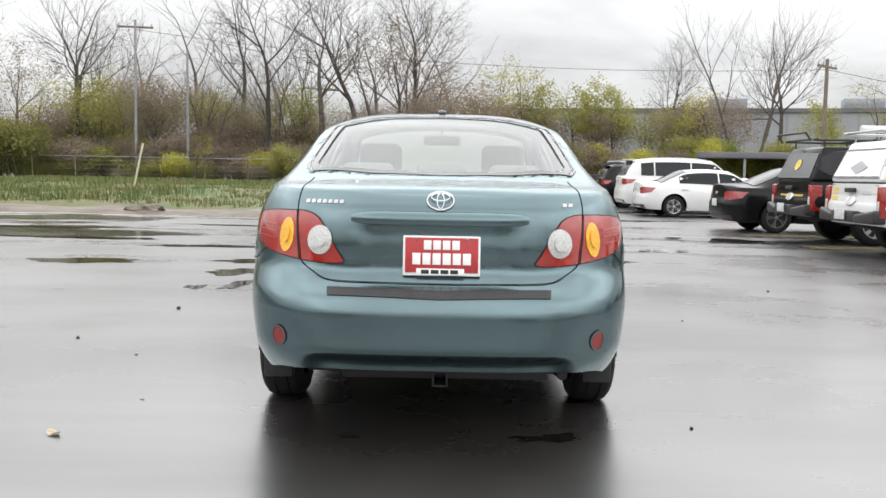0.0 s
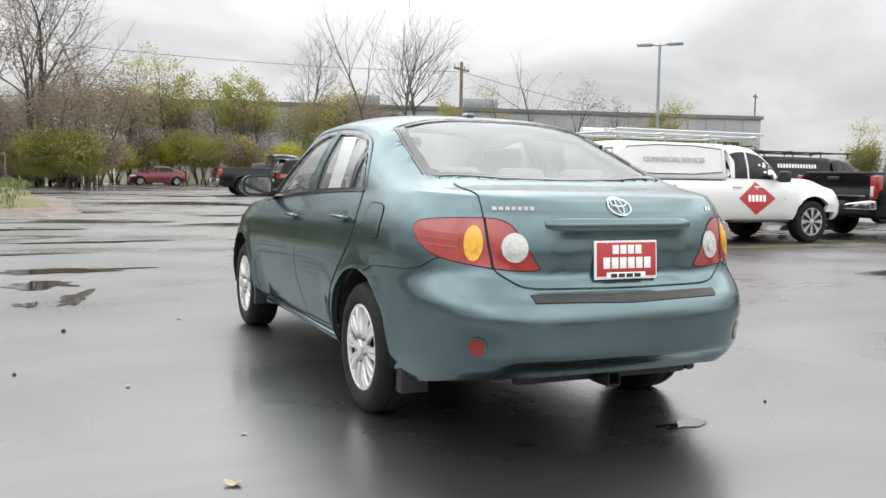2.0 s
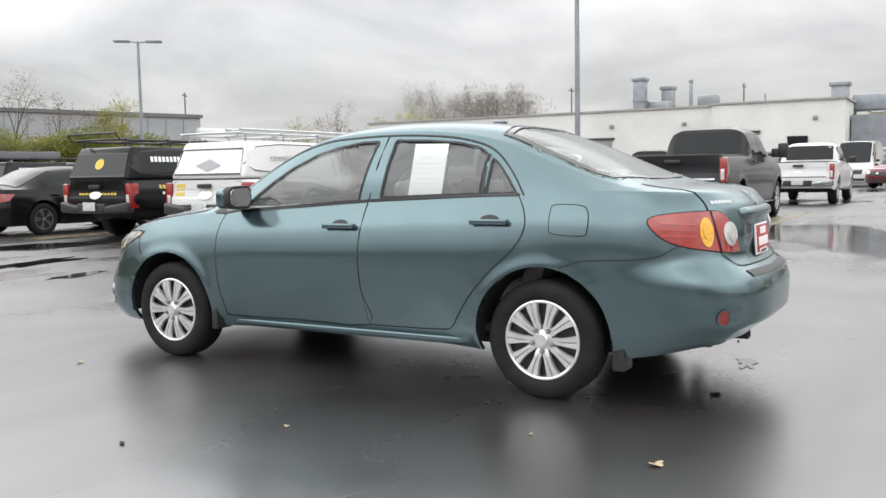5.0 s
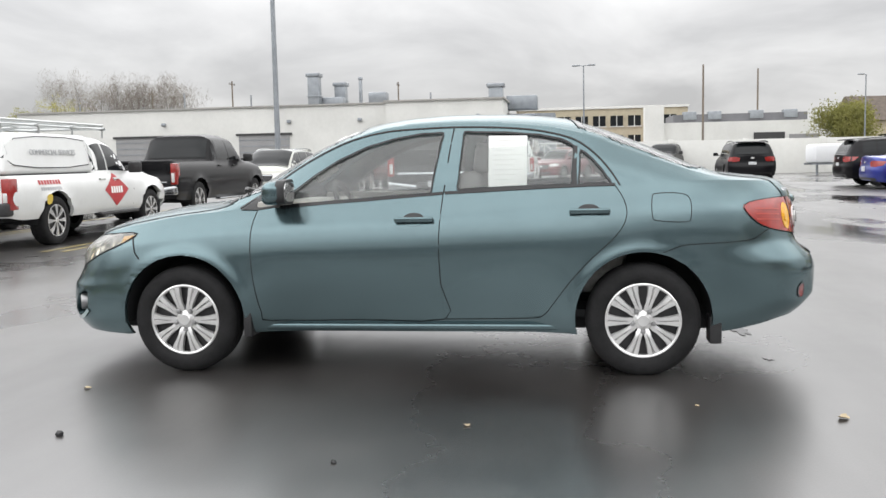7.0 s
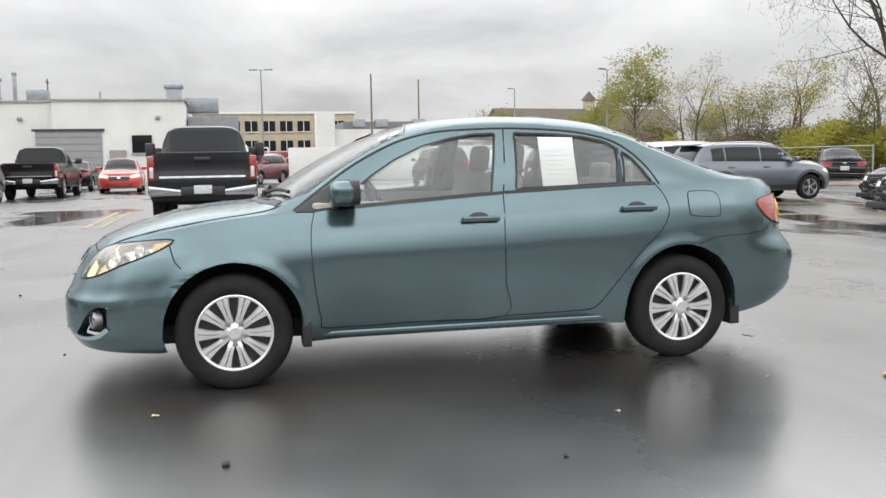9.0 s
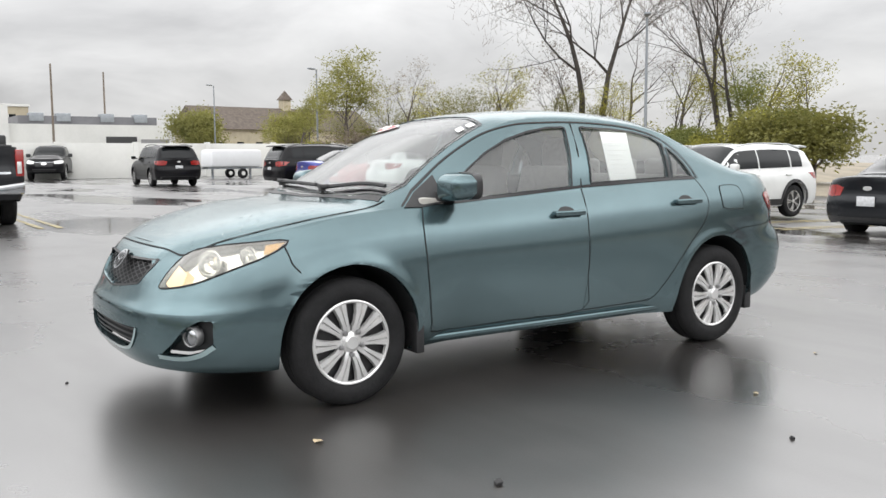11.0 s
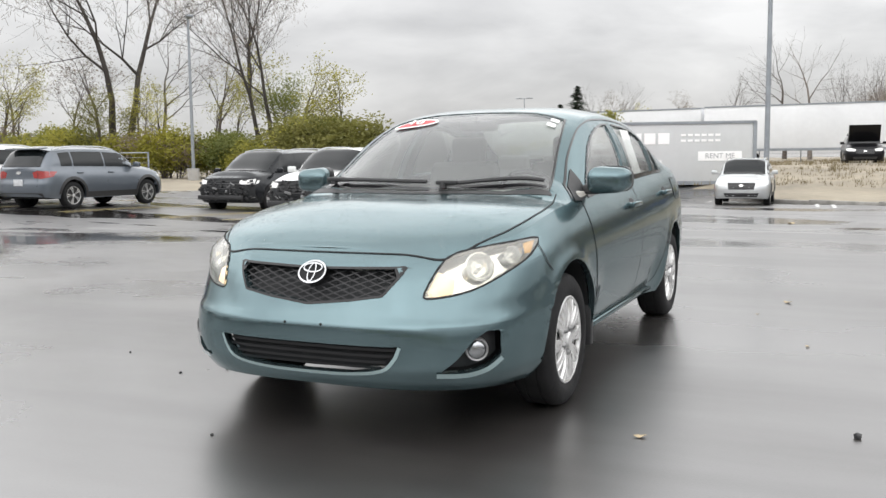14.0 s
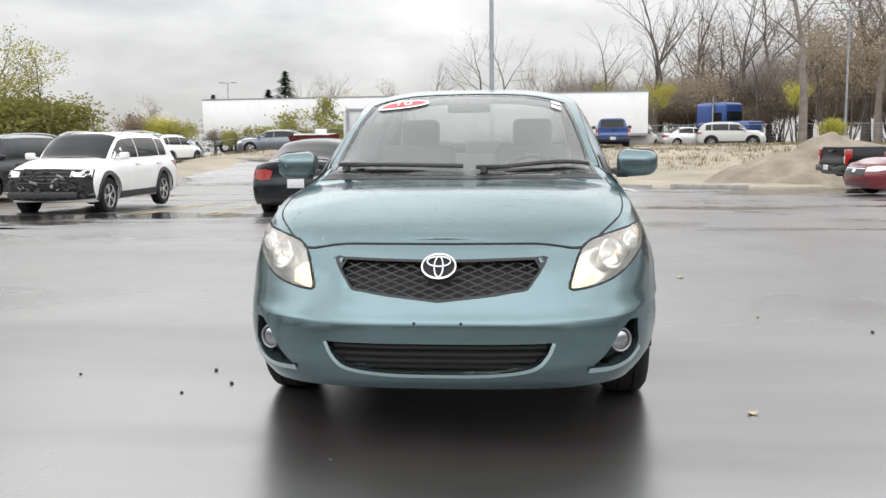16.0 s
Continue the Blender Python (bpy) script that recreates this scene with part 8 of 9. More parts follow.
# gate by the annex
gt = empty("metal_gate", pose(57.5, -1.8, 0), label="white tubular metal gate, closed", category="gate")
for a, c in (((0, 0, 0.2), (0, 5, 0.2)), ((0, 0, 2.2), (0, 5, 2.2)), ((0, 0, 0.2), (0, 0, 2.2)), ((0, 5, 0.2), (0, 5, 2.2)), ((0, 2.5, 0.2), (0, 2.5, 2.2)), ((0, 0, 0.2), (0, 2.5, 2.2)), ((0, 2.5, 2.2), (0, 5, 0.2))):
    b2 = bmesh.new()
    tube(b2, a, c, 0.05, n=6)
    part("gate_tube", b2, M["white_paint"], gt)

# trailers, container, tractor
M["white_panel"] = mat("dirty_white_panel", (0.66, 0.67, 0.68), 0.55, noise_scale=0.35, vary=0.07, bump=0.06, bump_scale=3)
M["box_grey"] = mat("pale_grey_panel", (0.50, 0.51, 0.51), 0.6, noise_scale=0.5, vary=0.06)


def semi_trailer(x, y, yaw, z=0.0, label="long white semi trailer standing on the field"):
    ob = empty("semi_trailer", pose(x, y, z, 0, 0, yaw), label=label, category="trailer", group="white trailers")
    b2 = bmesh.new()
    box(b2, (0, 0, 2.62), (16.1, 2.55, 2.85), bevel=0.04)
    part("box_body", b2, M["white_panel"], ob)
    for k in range(26):
        bpart("panel_rib", ob, (-7.8 + k * 0.62, 1.285, 2.62), (0.03, 0.02, 2.7), "white_panel")
    bpart("bottom_rail", ob, (0, 0, 1.12), (16.1, 2.6, 0.16), "galv")
    bpart("top_rail", ob, (0, 0, 4.04), (16.1, 2.6, 0.1), "galv")
    for sx in (-6.4, -5.2):
        for sy in (-1, 1):
            b2 = bmesh.new()
            lathe(b2, [(0.25, -0.13), (0.5, -0.14), (0.52, 0), (0.5, 0.14)], "x", 20)
            bmesh.ops.rotate(b2, matrix=Matrix.Rotation(radians(90), 3, "Z"), verts=b2.verts[:])
            bmesh.ops.translate(b2, vec=(sx, sy * 1.0, 0.52), verts=b2.verts[:])
            part("tyre", b2, M["tyre"], ob)
    for sy in (-0.9, 0.9):
        bpart("landing_leg", ob, (4.8, sy, 0.55), (0.14, 0.14, 1.1), "galv")
    return ob


semi_trailer(-0.6, -59.6, 177, 0.35)
semi_trailer(15.8, -61.6, 176, 0.35, "long white semi trailer overgrown with vines")
rv = random.Random(31)
vv, vf = [], []
for cx, cz, sx, sz, n_v in ((17.2, 1.9, 0.8, 1.1, 420), (14.6, 2.5, 1.0, 0.9, 260), (12.2, 2.4, 1.5, 0.7, 230), (9.9, 2.1, 1.2, 0.9, 240), (14.3, 3.6, 0.6, 0.5, 140), (19.5, 1.6, 1.6, 0.4, 160)):
    for _ in range(n_v):
        c = Vector((cx + rv.gauss(0, sx * 0.6), -60.15 + rv.uniform(-0.05, 0.12), cz + 0.35 + rv.gauss(0, sz * 0.55)))
        a = Vector((rv.uniform(-1, 1), rv.uniform(-0.4, 0.4), rv.uniform(-1, 1))).normalized() * rv.uniform(0.07, 0.14)
        e = Vector((-a.z, 0.03, a.x)) * 0.6
        k = len(vv)
        vv += [tuple(c - a), tuple(c + e), tuple(c + a), tuple(c - e)]
        vf.append((k, k + 1, k + 2, k + 3))
VINES = (vv, vf)
ct = empty("storage_container", pose(5.3, -37.7, ground_z(5.3, -37.7) - 0.15, 0, 0, 15), label="pale grey storage container with faded lettering", category="container")
b2 = bmesh.new()
box(b2, (0, 0, 1.55), (6.1, 2.4, 2.7), bevel=0.03)
part("box_body", b2, M["box_grey"], ct)
for x in (-3.0, 3.0):
    bpart("corner_post", ct, (x, 1.2, 1.55), (0.16, 0.1, 2.76), "galv")
bpart("top_rail", ct, (0, 1.2, 2.9), (6.1, 0.08, 0.12), "galv")
bpart("bottom_rail", ct, (0, 1.2, 0.2), (6.1, 0.08, 0.16), "galv")
for k in range(3):
    bpart("lettering_bar", ct, (2.2 - 0.62 * k, 1.205, 2.2), (0.5, 0.02, 0.5), "white_print")
for k in range(6):
    bpart("lettering_bar", ct, (0.1 - 0.3 * k, 1.205, 2.35), (0.22, 0.02, 0.1), "white_print")
    bpart("lettering_bar", ct, (0.1 - 0.3 * k, 1.205, 2.1), (0.22, 0.02, 0.1), "white_print")
bpart("sign_board", ct, (2.0, 1.21, 0.95), (1.9, 0.03, 0.55), "white_print")
for k in range(5):
    bpart("lettering_bar", ct, (2.6 - 0.2 * k, 1.23, 0.95), (0.14, 0.02, 0.18), "bright_blue_paint")
text_part("lettering", "RENT ME", M["grey_print"], ct, 0.32, pose(-1.5, 1.235, 1.4, 90, 0, 180))
bpart("sign_board", ct, (-1.5, 1.21, 1.4), (1.9, 0.03, 0.42), "white_print")
# blue road tractor
tr = empty("semi_tractor", pose(-16.6, -71.5, 0.35, 0, 0, 40), label="blue sleeper-cab road tractor", category="truck")
b2 = bmesh.new()
box(b2, (0, -0.6, 2.35), (2.4, 3.0, 2.7), bevel=0.3, seg=4)
box(b2, (0, 1.9, 1.5), (2.1, 2.4, 1.3), bevel=0.25, seg=4)
part("cab", b2, M["bright_blue_paint"], tr)
bpart("windscreen", tr, (0, 0.93, 2.55), (1.9, 0.06, 0.8), "dark_glass", bevel=0.02)
for sg in (-1, 1):
    bpart("side_window", tr, (sg * 1.21, 0.2, 2.5), (0.04, 0.8, 0.7), "dark_glass")
    b2 = bmesh.new()
    tube(b2, (sg * 1.3, -0.2, 0.8), (sg * 1.3, -0.2, 4.2), 0.08, n=8)
    part("exhaust_stack", b2, M["chrome"], tr)
    for cy in (2.2, -1.8):
        b2 = bmesh.new()
        lathe(b2, [(0.25, -0.14), (0.5, -0.14), (0.52, 0), (0.5, 0.14)], "x", 18, (sg * 1.0, cy, 0.52))
        part("tyre", b2, M["tyre"], tr)
# small utility trailer and a boat
ut = empty("utility_trailer", pose(45.5, -15.4, 0, 0, 0, 8), label="small white tank on a two-wheeled trailer", category="trailer")
bpart("tank", ut, (0, 0, 1.15), (1.5, 3.2, 1.0), "white_panel", bevel=0.18)
for sg in (-1, 1):
    bpart("frame_leg", ut, (0, sg * 1.2, 0.35), (0.1, 0.1, 0.7), "galv")
    bpart("frame_beam", ut, (sg * 0.5, 0, 0.6), (0.1, 3.4, 0.1), "galv")
    b2 = bmesh.new()
    lathe(b2, [(0.12, -0.09), (0.28, -0.09), (0.3, 0), (0.28, 0.09)], "x", 16, (sg * 0.75, -0.3, 0.3))
    part("tyre", b2, M["tyre"], ut)
bt = empty("motor_boat", pose(11.2, -43.5, ground_z(11.2, -43.5) + 0.5, 0, 0, 75), label="small white motor boat with dark red hull on a cradle", category="boat")
bt.scale = (0.62, 0.62, 0.62)
b2 = bmesh.new()
rows = []
for zz, sc in ((0.3, 0.45), (0.6, 0.8), (0.95, 1.0)):
    rows.append([b2.verts.new((sc * 1.0 * (1 - max(0, t) ** 2.2) * s, 2.3 * t * (0.9 + 0.1 * sc), zz + 0.12 * max(0, t) ** 2)) for s in (-1, 1) for t in (np.linspace(-1, 1, 9) if s < 0 else np.linspace(1, -1, 9))])
for a, c in zip(rows, rows[1:]):
    for k in range(len(a)):
        b2.faces.new((a[k], a[(k + 1) % len(a)], c[(k + 1) % len(a)], c[k]))
part("hull", b2, M["maroon_paint"], bt)
bpart("deck", bt, (0, -0.1, 1.02), (1.7, 3.4, 0.14), "white_panel", bevel=0.05)
bpart("windshield", bt, (0, 0.5, 1.28), (1.3, 0.5, 0.4), "white_panel", bevel=0.08)
for yy in (-1.2, 1.0):
    bpart("cradle", bt, (0, yy, -0.1), (1.5, 0.12, 0.9), "galv")

# ---- poles, wires, fences ----
def lamp_pole(x, y, h, arms, yaw=0, r=0.09, label="grey steel parking lot lamp pole"):
    ob = empty("lamp_pole", pose(x, y, ground_z(x, y), 0, 0, yaw), label=label, category="lamp", group="lamp poles")
    b2 = bmesh.new()
    tube(b2, (0, 0, 0.5), (0, 0, h), r, r * 0.65, 10)
    part("pole", b2, M["galv"], ob)
    b2 = bmesh.new()
    tube(b2, (0, 0, -0.3), (0, 0, 0.75), 0.3, 0.3, 16)
    part("base", b2, M["concrete"], ob)
    for sg in arms:
        b2 = bmesh.new()
        tube(b2, (0, 0, h - 0.05), (sg * 0.35, 0, h), 0.035, n=6)
        part("arm", b2, M["galv"], ob)
        b2 = bmesh.new()
        box(b2, (sg * 0.7, 0, h + 0.01), (0.72, 0.34, 0.12), bevel=0.04)
        part("lamp_head", b2, M["galv"], ob)


lamp_pole(24.1, 29.4, 7.3, (-1, 1), 132)
lamp_pole(33, 11.78, 12.5, (-1, 1), 20, 0.13)
lamp_pole(28.6, -31.3, 8.2, (-1,), -45)
lamp_pole(61.3, -28.5, 8.1, (-1,), -60)
lamp_pole(93, -31.3, 9.1, (-1,), -60)
lamp_pole(1.1, -31.6, 12.0, (-1, 1), 0, 0.11)
lamp_pole(35, -100, 8.9, (-1, 1), 0)
lamp_pole(78, -2.4, 9.5, (-1, 1), 80)
lamp_pole(-23, -62, 9.5, (-1, 1), 0)
M["old_wood"] = mat("weathered_pole_wood", (0.17, 0.14, 0.11), 0.9, noise_scale=3, vary=0.25, bump=0.3, bump_scale=12)


def utility_pole(x, y, h, yaw, lean=0.0, arm=True, label="weathered wooden utility pole with crossarm", r=0.15, m="old_wood"):
    ob = empty("utility_pole", pose(x, y, ground_z(x, y), lean, 0, yaw), label=label, category="pole", group="utility poles")
    b2 = bmesh.new()
    tube(b2, (0, 0, -0.3), (0, 0, h), r, r * 0.66, 10)
    part("pole", b2, M[m], ob)
    if arm:
        b2 = bmesh.new()
        box(b2, (0, 0, h - 0.45), (2.2, 0.1, 0.12), bevel=0.01)
        part("crossarm", b2, M["old_wood"], ob)
        for k in (-1, -0.45, 0.45, 1):
            b2 = bmesh.new()
            tube(b2, (k, 0, h - 0.4), (k, 0, h - 0.22), 0.035, n=6)
            part("insulator", b2, M["galv"], ob)


utility_pole(22.1, 46.8, 8.2, 40)
utility_pole(-19.5, 52, 10.5, 10, 0, True, "thin pale utility pole in the trees", 0.11, "galv")
utility_pole(-16.2, 52, 8.6, 10, 1.5, False, "thin leaning wooden pole", 0.10, "galv")
utility_pole(88, 92, 13, 30)
utility_pole(128, 24, 13, 0)
utility_pole(120, -26, 12.5, 0, 0, False)
utility_pole(105, -16.8, 11.8, 0, 0, False)
utility_pole(118, 46, 13, 0)
utility_pole(118, 58, 12, 0)


def wire(p, q, sag, r=0.014):
    b2 = bmesh.new()
    P = [Vector(p).lerp(Vector(q), k / 14) - Vector((0, 0, sag * 4 * (k / 14) * (1 - k / 14))) for k in range(15)]
    for a, c in zip(P, P[1:]):
        tube(b2, a, c, r, n=4, cap=False)
    bmesh.ops.remove_doubles(b2, verts=b2.verts[:], dist=r * 0.6)
    tagged(part("overhead_wire", b2, M["gap"]), label="dark overhead wire between poles", category="wire", group="overhead wires")


wire((-19.5, 52, 9.9), (22.1, 46.8, 7.6), 0.9, 0.012)
wire((22.1, 46.8, 7.6), (88, 92, 9), 1.2, 0.015)


def fence(p, q, h, label, post_m="old_wood"):
    n = max(2, int(math.hypot(q[0] - p[0], q[1] - p[1]) / 2.6))
    ob = empty("wire_fence", None, label=label, category="fence")
    pts = [(p[0] + (q[0] - p[0]) * k / n, p[1] + (q[1] - p[1]) * k / n) for k in range(n + 1)]
    for x, y in pts:
        b2 = bmesh.new()
        z = ground_z(x, y)
        tube(b2, (x, y, z - 0.2), (x, y, z + h), 0.035, n=6)
        part("post", b2, M[post_m], ob)
    for hh in ([h - 0.03, 0.12] + [h * k / 7 for k in range(1, 7)]):
        b2 = bmesh.new()
        for (x0, y0), (x1, y1) in zip(pts, pts[1:]):
            tube(b2, (x0, y0, ground_z(x0, y0) + hh), (x1, y1, ground_z(x1, y1) + hh), 0.02 if hh > h - 0.1 else 0.006, n=4, cap=False)
        bmesh.ops.remove_doubles(b2, verts=b2.verts[:], dist=0.003)
        part("wire_strand", b2, M["galv"], ob)


fence((-60, 50.2), (-4, 50.2), 1.9, "wire fence in front of the trees")
fence((-4, 56), (2, 59.4), 1.9, "wire fence beside the hedge")
fence((23, -22), (50, -20.5), 1.5, "chain-link fence behind the parked cars", "galv")
fence((-30, -62), (30, -57), 1.6, "wire fence in front of the trailers", "galv")
b2 = bmesh.new()
box(b2, (0, 0, 0.9), (0.06, 0.06, 1.9), bevel=0.01)
mk = part("marker_post", b2, mat("pale_stake", (0.50, 0.46, 0.32), 0.8, noise_scale=5, vary=0.2))
mk.matrix_world = pose(-10.7, 25.5, 0.2, 0, 12, 0)
tagged(mk, label="leaning pale yellow marker post in the grass", category="post")
b2 = bmesh.new()
bmesh.ops.create_icosphere(b2, subdivisions=4, radius=0.5)
for v in b2.verts:
    v.co *= 1 + 0.45 * noise.noise(v.co * 3.1) + 0.25 * noise.noise(v.co * 8)
    v.co.z = max(v.co.z * 0.38, -0.05)
    v.co.y *= 0.6
lg = part("dirt_clod", b2, M["soil"])
lg.location = (-7.4, 17.0, 0.05)
tagged(lg, label="brown clod of earth at the verge", category="clod")

# ---- trees and hedges ----
M["bark"] = mat("grey_brown_bark", (0.085, 0.071, 0.061), 0.9, noise_scale=4, vary=0.35, bump=0.4, bump_scale=20)
M["bark_dark"] = mat("dark_wet_bark", (0.045, 0.038, 0.033), 0.9, noise_scale=4, vary=0.35, bump=0.4, bump_scale=20)
M["bark_pale"] = mat("pale_bark", (0.15, 0.13, 0.115), 0.9, noise_scale=4, vary=0.3, bump=0.4, bump_scale=20)


def leaf_mat(name, c1, c2):
    m = mat(name, c1, 0.7, noise_scale=0.7, color2=c2, rnd=0.25)
    n, l = m.node_tree.nodes, m.node_tree.links
    b = n["Principled BSDF"]
    tr = n.new("ShaderNodeBsdfTranslucent")
    col = b.inputs["Base Color"].links[0].from_socket
    l.new(col, tr.inputs["Color"])
    mx_ = n.new("ShaderNodeMixShader")
    mx_.inputs[0].default_value = 0.45
    l.new(b.outputs[0], mx_.inputs[1])
    l.new(tr.outputs[0], mx_.inputs[2])
    l.new(mx_.outputs[0], n["Material Output"].inputs[0])
    return m


M["leaf_green"] = leaf_mat("green_leaves", (0.115, 0.145, 0.03), (0.27, 0.285, 0.07))
M["leaf_olive"] = leaf_mat("olive_leaves", (0.165, 0.17, 0.045), (0.33, 0.315, 0.09))
M["leaf_yellow"] = leaf_mat("yellow_green_leaves", (0.26, 0.26, 0.04), (0.48, 0.44, 0.075))
M["leaf_brown"] = leaf_mat("brown_dry_leaves", (0.16, 0.125, 0.09), (0.30, 0.245, 0.18))
M["twigs"] = leaf_mat("grey_brown_twigs", (0.16, 0.135, 0.115), (0.28, 0.245, 0.21))
M["fir"] = leaf_mat("dark_fir_needles", (0.03, 0.045, 0.03), (0.06, 0.075, 0.05))


def limb_mesh(seed, height, spread, depth, lean=0.0, multi=1, first=0.3, upright=0.55, r0=None, dense=False):
    """Branches as tapered tubes; returns their faces and the tips of the twigs."""
    rnd = random.Random(seed)
    verts, faces, tips = [], [], []

    def seg(p, q, ra, rb, n):
        d = (q - p).normalized()
        s = d.orthogonal().normalized()
        t = d.cross(s)
        k0 = len(verts)
        for c, r in ((p, ra), (q, rb)):
            for k in range(n):
                a = 2 * math.pi * k / n
                verts.append(c + s * (r * math.cos(a)) + t * (r * math.sin(a)))
        for k in range(n):
            faces.append((k0 + k, k0 + (k + 1) % n, k0 + n + (k + 1) % n, k0 + n + k))

    def spike(p, q, r):
        d = (q - p).normalized()
        s = d.orthogonal().normalized()
        t = d.cross(s)
        k0 = len(verts)
        for k in range(3):
            verts.append(p + s * (r * math.cos(2.094 * k)) + t * (r * math.sin(2.094 * k)))
        verts.append(q)
        for k in range(3):
            faces.append((k0 + k, k0 + (k + 1) % 3, k0 + 3))

    def grow(p, d, length, r, level):
        steps = 4 if level == 0 else 3 if level == 1 else 2 if level < depth else 1
        for k in range(steps):
            d2 = (d + Vector((rnd.uniform(-1, 1), rnd.uniform(-1, 1), rnd.uniform(-0.3, 0.7) * upright)) * (0.17 + 0.05 * level)).normalized()
            q = p + d2 * (length / steps)
            rb = r * (1 - 0.16 if level == 0 else 1 - 0.22)
            if level == depth and k == steps - 1:
                spike(p, q, r)
            else:
                seg(p, q, r, rb, 6 if level == 0 else 4 if level == 1 else 3)
            p, d, r = q, d2, rb
            if level < depth and (k > 0 or level > 0):
                for _ in range(1 if rnd.random() < (0.75 if level == 0 else 0.35 if dense else 0.9 if level < depth - 1 else 0.45) else 2):
                    a = rnd.uniform(0, 2 * math.pi)
                    s = d.orthogonal().normalized()
                    side = (s * math.cos(a) + d.cross(s) * math.sin(a))
                    out = (d * rnd.uniform(0.5, 0.9) + side * spread * rnd.uniform(0.6, 1.1) + Vector((0, 0, 0.25 * upright))).normalized()
                    grow(p, out, length * rnd.uniform(0.52, 0.74), r * rnd.uniform(0.5, 0.68), level + 1)
        if level < depth:
            grow(p, d, length * 0.62, r * 0.9, level + 1)
        tips.append(p)

    for m_ in range(multi):
        a = rnd.uniform(0, 2 * math.pi)
        tilt = (0.28 if multi > 1 else 0.03) + lean
        d = Vector((math.cos(a) * tilt, math.sin(a) * tilt, 1)).normalized()
        p0 = Vector((math.cos(a), math.sin(a), 0)) * (0.2 if multi > 1 else 0)
        base = r0 or height * 0.0205
        q = p0 + d * height * first
        seg(p0 - Vector((0, 0, 0.4)), p0 + Vector((0, 0, 0.3)), base * 1.35, base * 1.1, 8)
        seg(p0 + Vector((0, 0, 0.3)), q, base * 1.1, base * 0.85, 8)
        grow(q, d, height * 0.42, base * 0.85, 0)
    return verts, faces, tips


def twigs_mesh(tips, seed, per, size, spread):
    """Fine bare twigs round the branch tips: long slivers that point up and out."""
    rnd = random.Random(seed)
    verts, faces = [], []
    for t in tips:
        for _ in range(per):
            c = t + Vector((rnd.gauss(0, spread), rnd.gauss(0, spread), rnd.gauss(-0.3 * spread, spread)))
            a = Vector((rnd.gauss(0, 0.55), rnd.gauss(0, 0.55), rnd.uniform(0.3, 1.0))).normalized() * size * rnd.uniform(0.6, 1.4)
            e = a.orthogonal().normalized() * size * 0.022
            k = len(verts)
            verts += [c - e, c + e, c + a]
            faces.append((k, k + 1, k + 2))
    return verts, faces


def leaves_mesh(tips, seed, per, size, spread):
    """Many small leaf sprays round the twig tips."""
    rnd = random.Random(seed)
    verts, faces = [], []
    for t in tips:
        for _ in range(per):
            c = t + Vector((rnd.gauss(0, spread), rnd.gauss(0, spread), rnd.gauss(0, spread * 0.8)))
            a = Vector((rnd.uniform(-1, 1), rnd.uniform(-1, 1), rnd.uniform(-1, 1))).normalized() * size * rnd.uniform(0.6, 1.3)
            e = a.orthogonal().normalized() * size * rnd.uniform(0.35, 0.6)
            k = len(verts)
            verts += [c - a, c + e * 1.7, c + a]
            faces.append((k, k + 1, k + 2))
    return verts, faces


def mesh_ob(name, verts, faces, m, parent):
    me = bpy.data.meshes.new(name)
    me.from_pydata([tuple(v) for v in verts], [], faces)
    me.materials.append(m)
    me.update()
    ob = new(name, me)
    ob.parent = parent
    return ob


TREES = {}


def tree_kind(key, seed, height, spread, depth, bark="bark", leaf=None, per=0, size=0.1, lsp=0.25, label="", **kw):
    ob = empty("tree", pose(0, 0, -300), label=label, category="tree", group="trees round the lot")
    v, f, tips = limb_mesh(seed, height, spread, depth, **kw)
    top = max(p.z for p in v)
    s = height / top
    v, tips = [p * s for p in v], [p * s for p in tips]
    mesh_ob("trunk", v, f, M[bark], ob)
    if leaf:
        lv, lf = (twigs_mesh if leaf == "twigs" else leaves_mesh)(tips, seed, per, size, lsp)
        mesh_ob("crown", lv, lf, M[leaf], ob)
    TREES[key] = [ob, False]


GROVE = []


def plant(name, label, category):
    """Joins the growth set out so far into one mesh: wood or undergrowth in which nobody could count the stems."""
    mats, V, L, S, T, MI = [], [], [], [], [], []
    nv = nl = 0
    for key, m in GROVE:
        for ch in TREES[key][0].children:
            me = ch.data
            co = np.empty(len(me.vertices) * 3, np.float32)
            me.vertices.foreach_get("co", co)
            co = co.reshape(-1, 3) @ np.array(m.to_3x3()).T + np.array(m.translation)
            lv = np.empty(len(me.loops), np.int32)
            me.loops.foreach_get("vertex_index", lv)
            ls, lt = np.empty(len(me.polygons), np.int32), np.empty(len(me.polygons), np.int32)
            me.polygons.foreach_get("loop_start", ls)
            me.polygons.foreach_get("loop_total", lt)
            mt = me.materials[0]
            if mt not in mats:
                mats.append(mt)
            V.append(co); L.append(lv + nv); S.append(ls + nl); T.append(lt)
            MI.append(np.full(len(ls), mats.index(mt), np.int32))
            nv += len(co)
            nl += len(lv)
    GROVE.clear()
    me = bpy.data.meshes.new(name)
    me.vertices.add(nv)
    me.vertices.foreach_set("co", np.concatenate(V).astype(np.float32).ravel())
    me.loops.add(nl)
    me.loops.foreach_set("vertex_index", np.concatenate(L))
    starts = np.concatenate(S)
    me.polygons.add(len(starts))
    me.polygons.foreach_set("loop_start", starts)
    me.polygons.foreach_set("loop_total", np.concatenate(T))
    me.polygons.foreach_set("material_index", np.concatenate(MI))
    for mt in mats:
        me.materials.append(mt)
    me.update(calc_edges=True)
    tagged(new(name, me), label=label, category=category, kind="stuff")


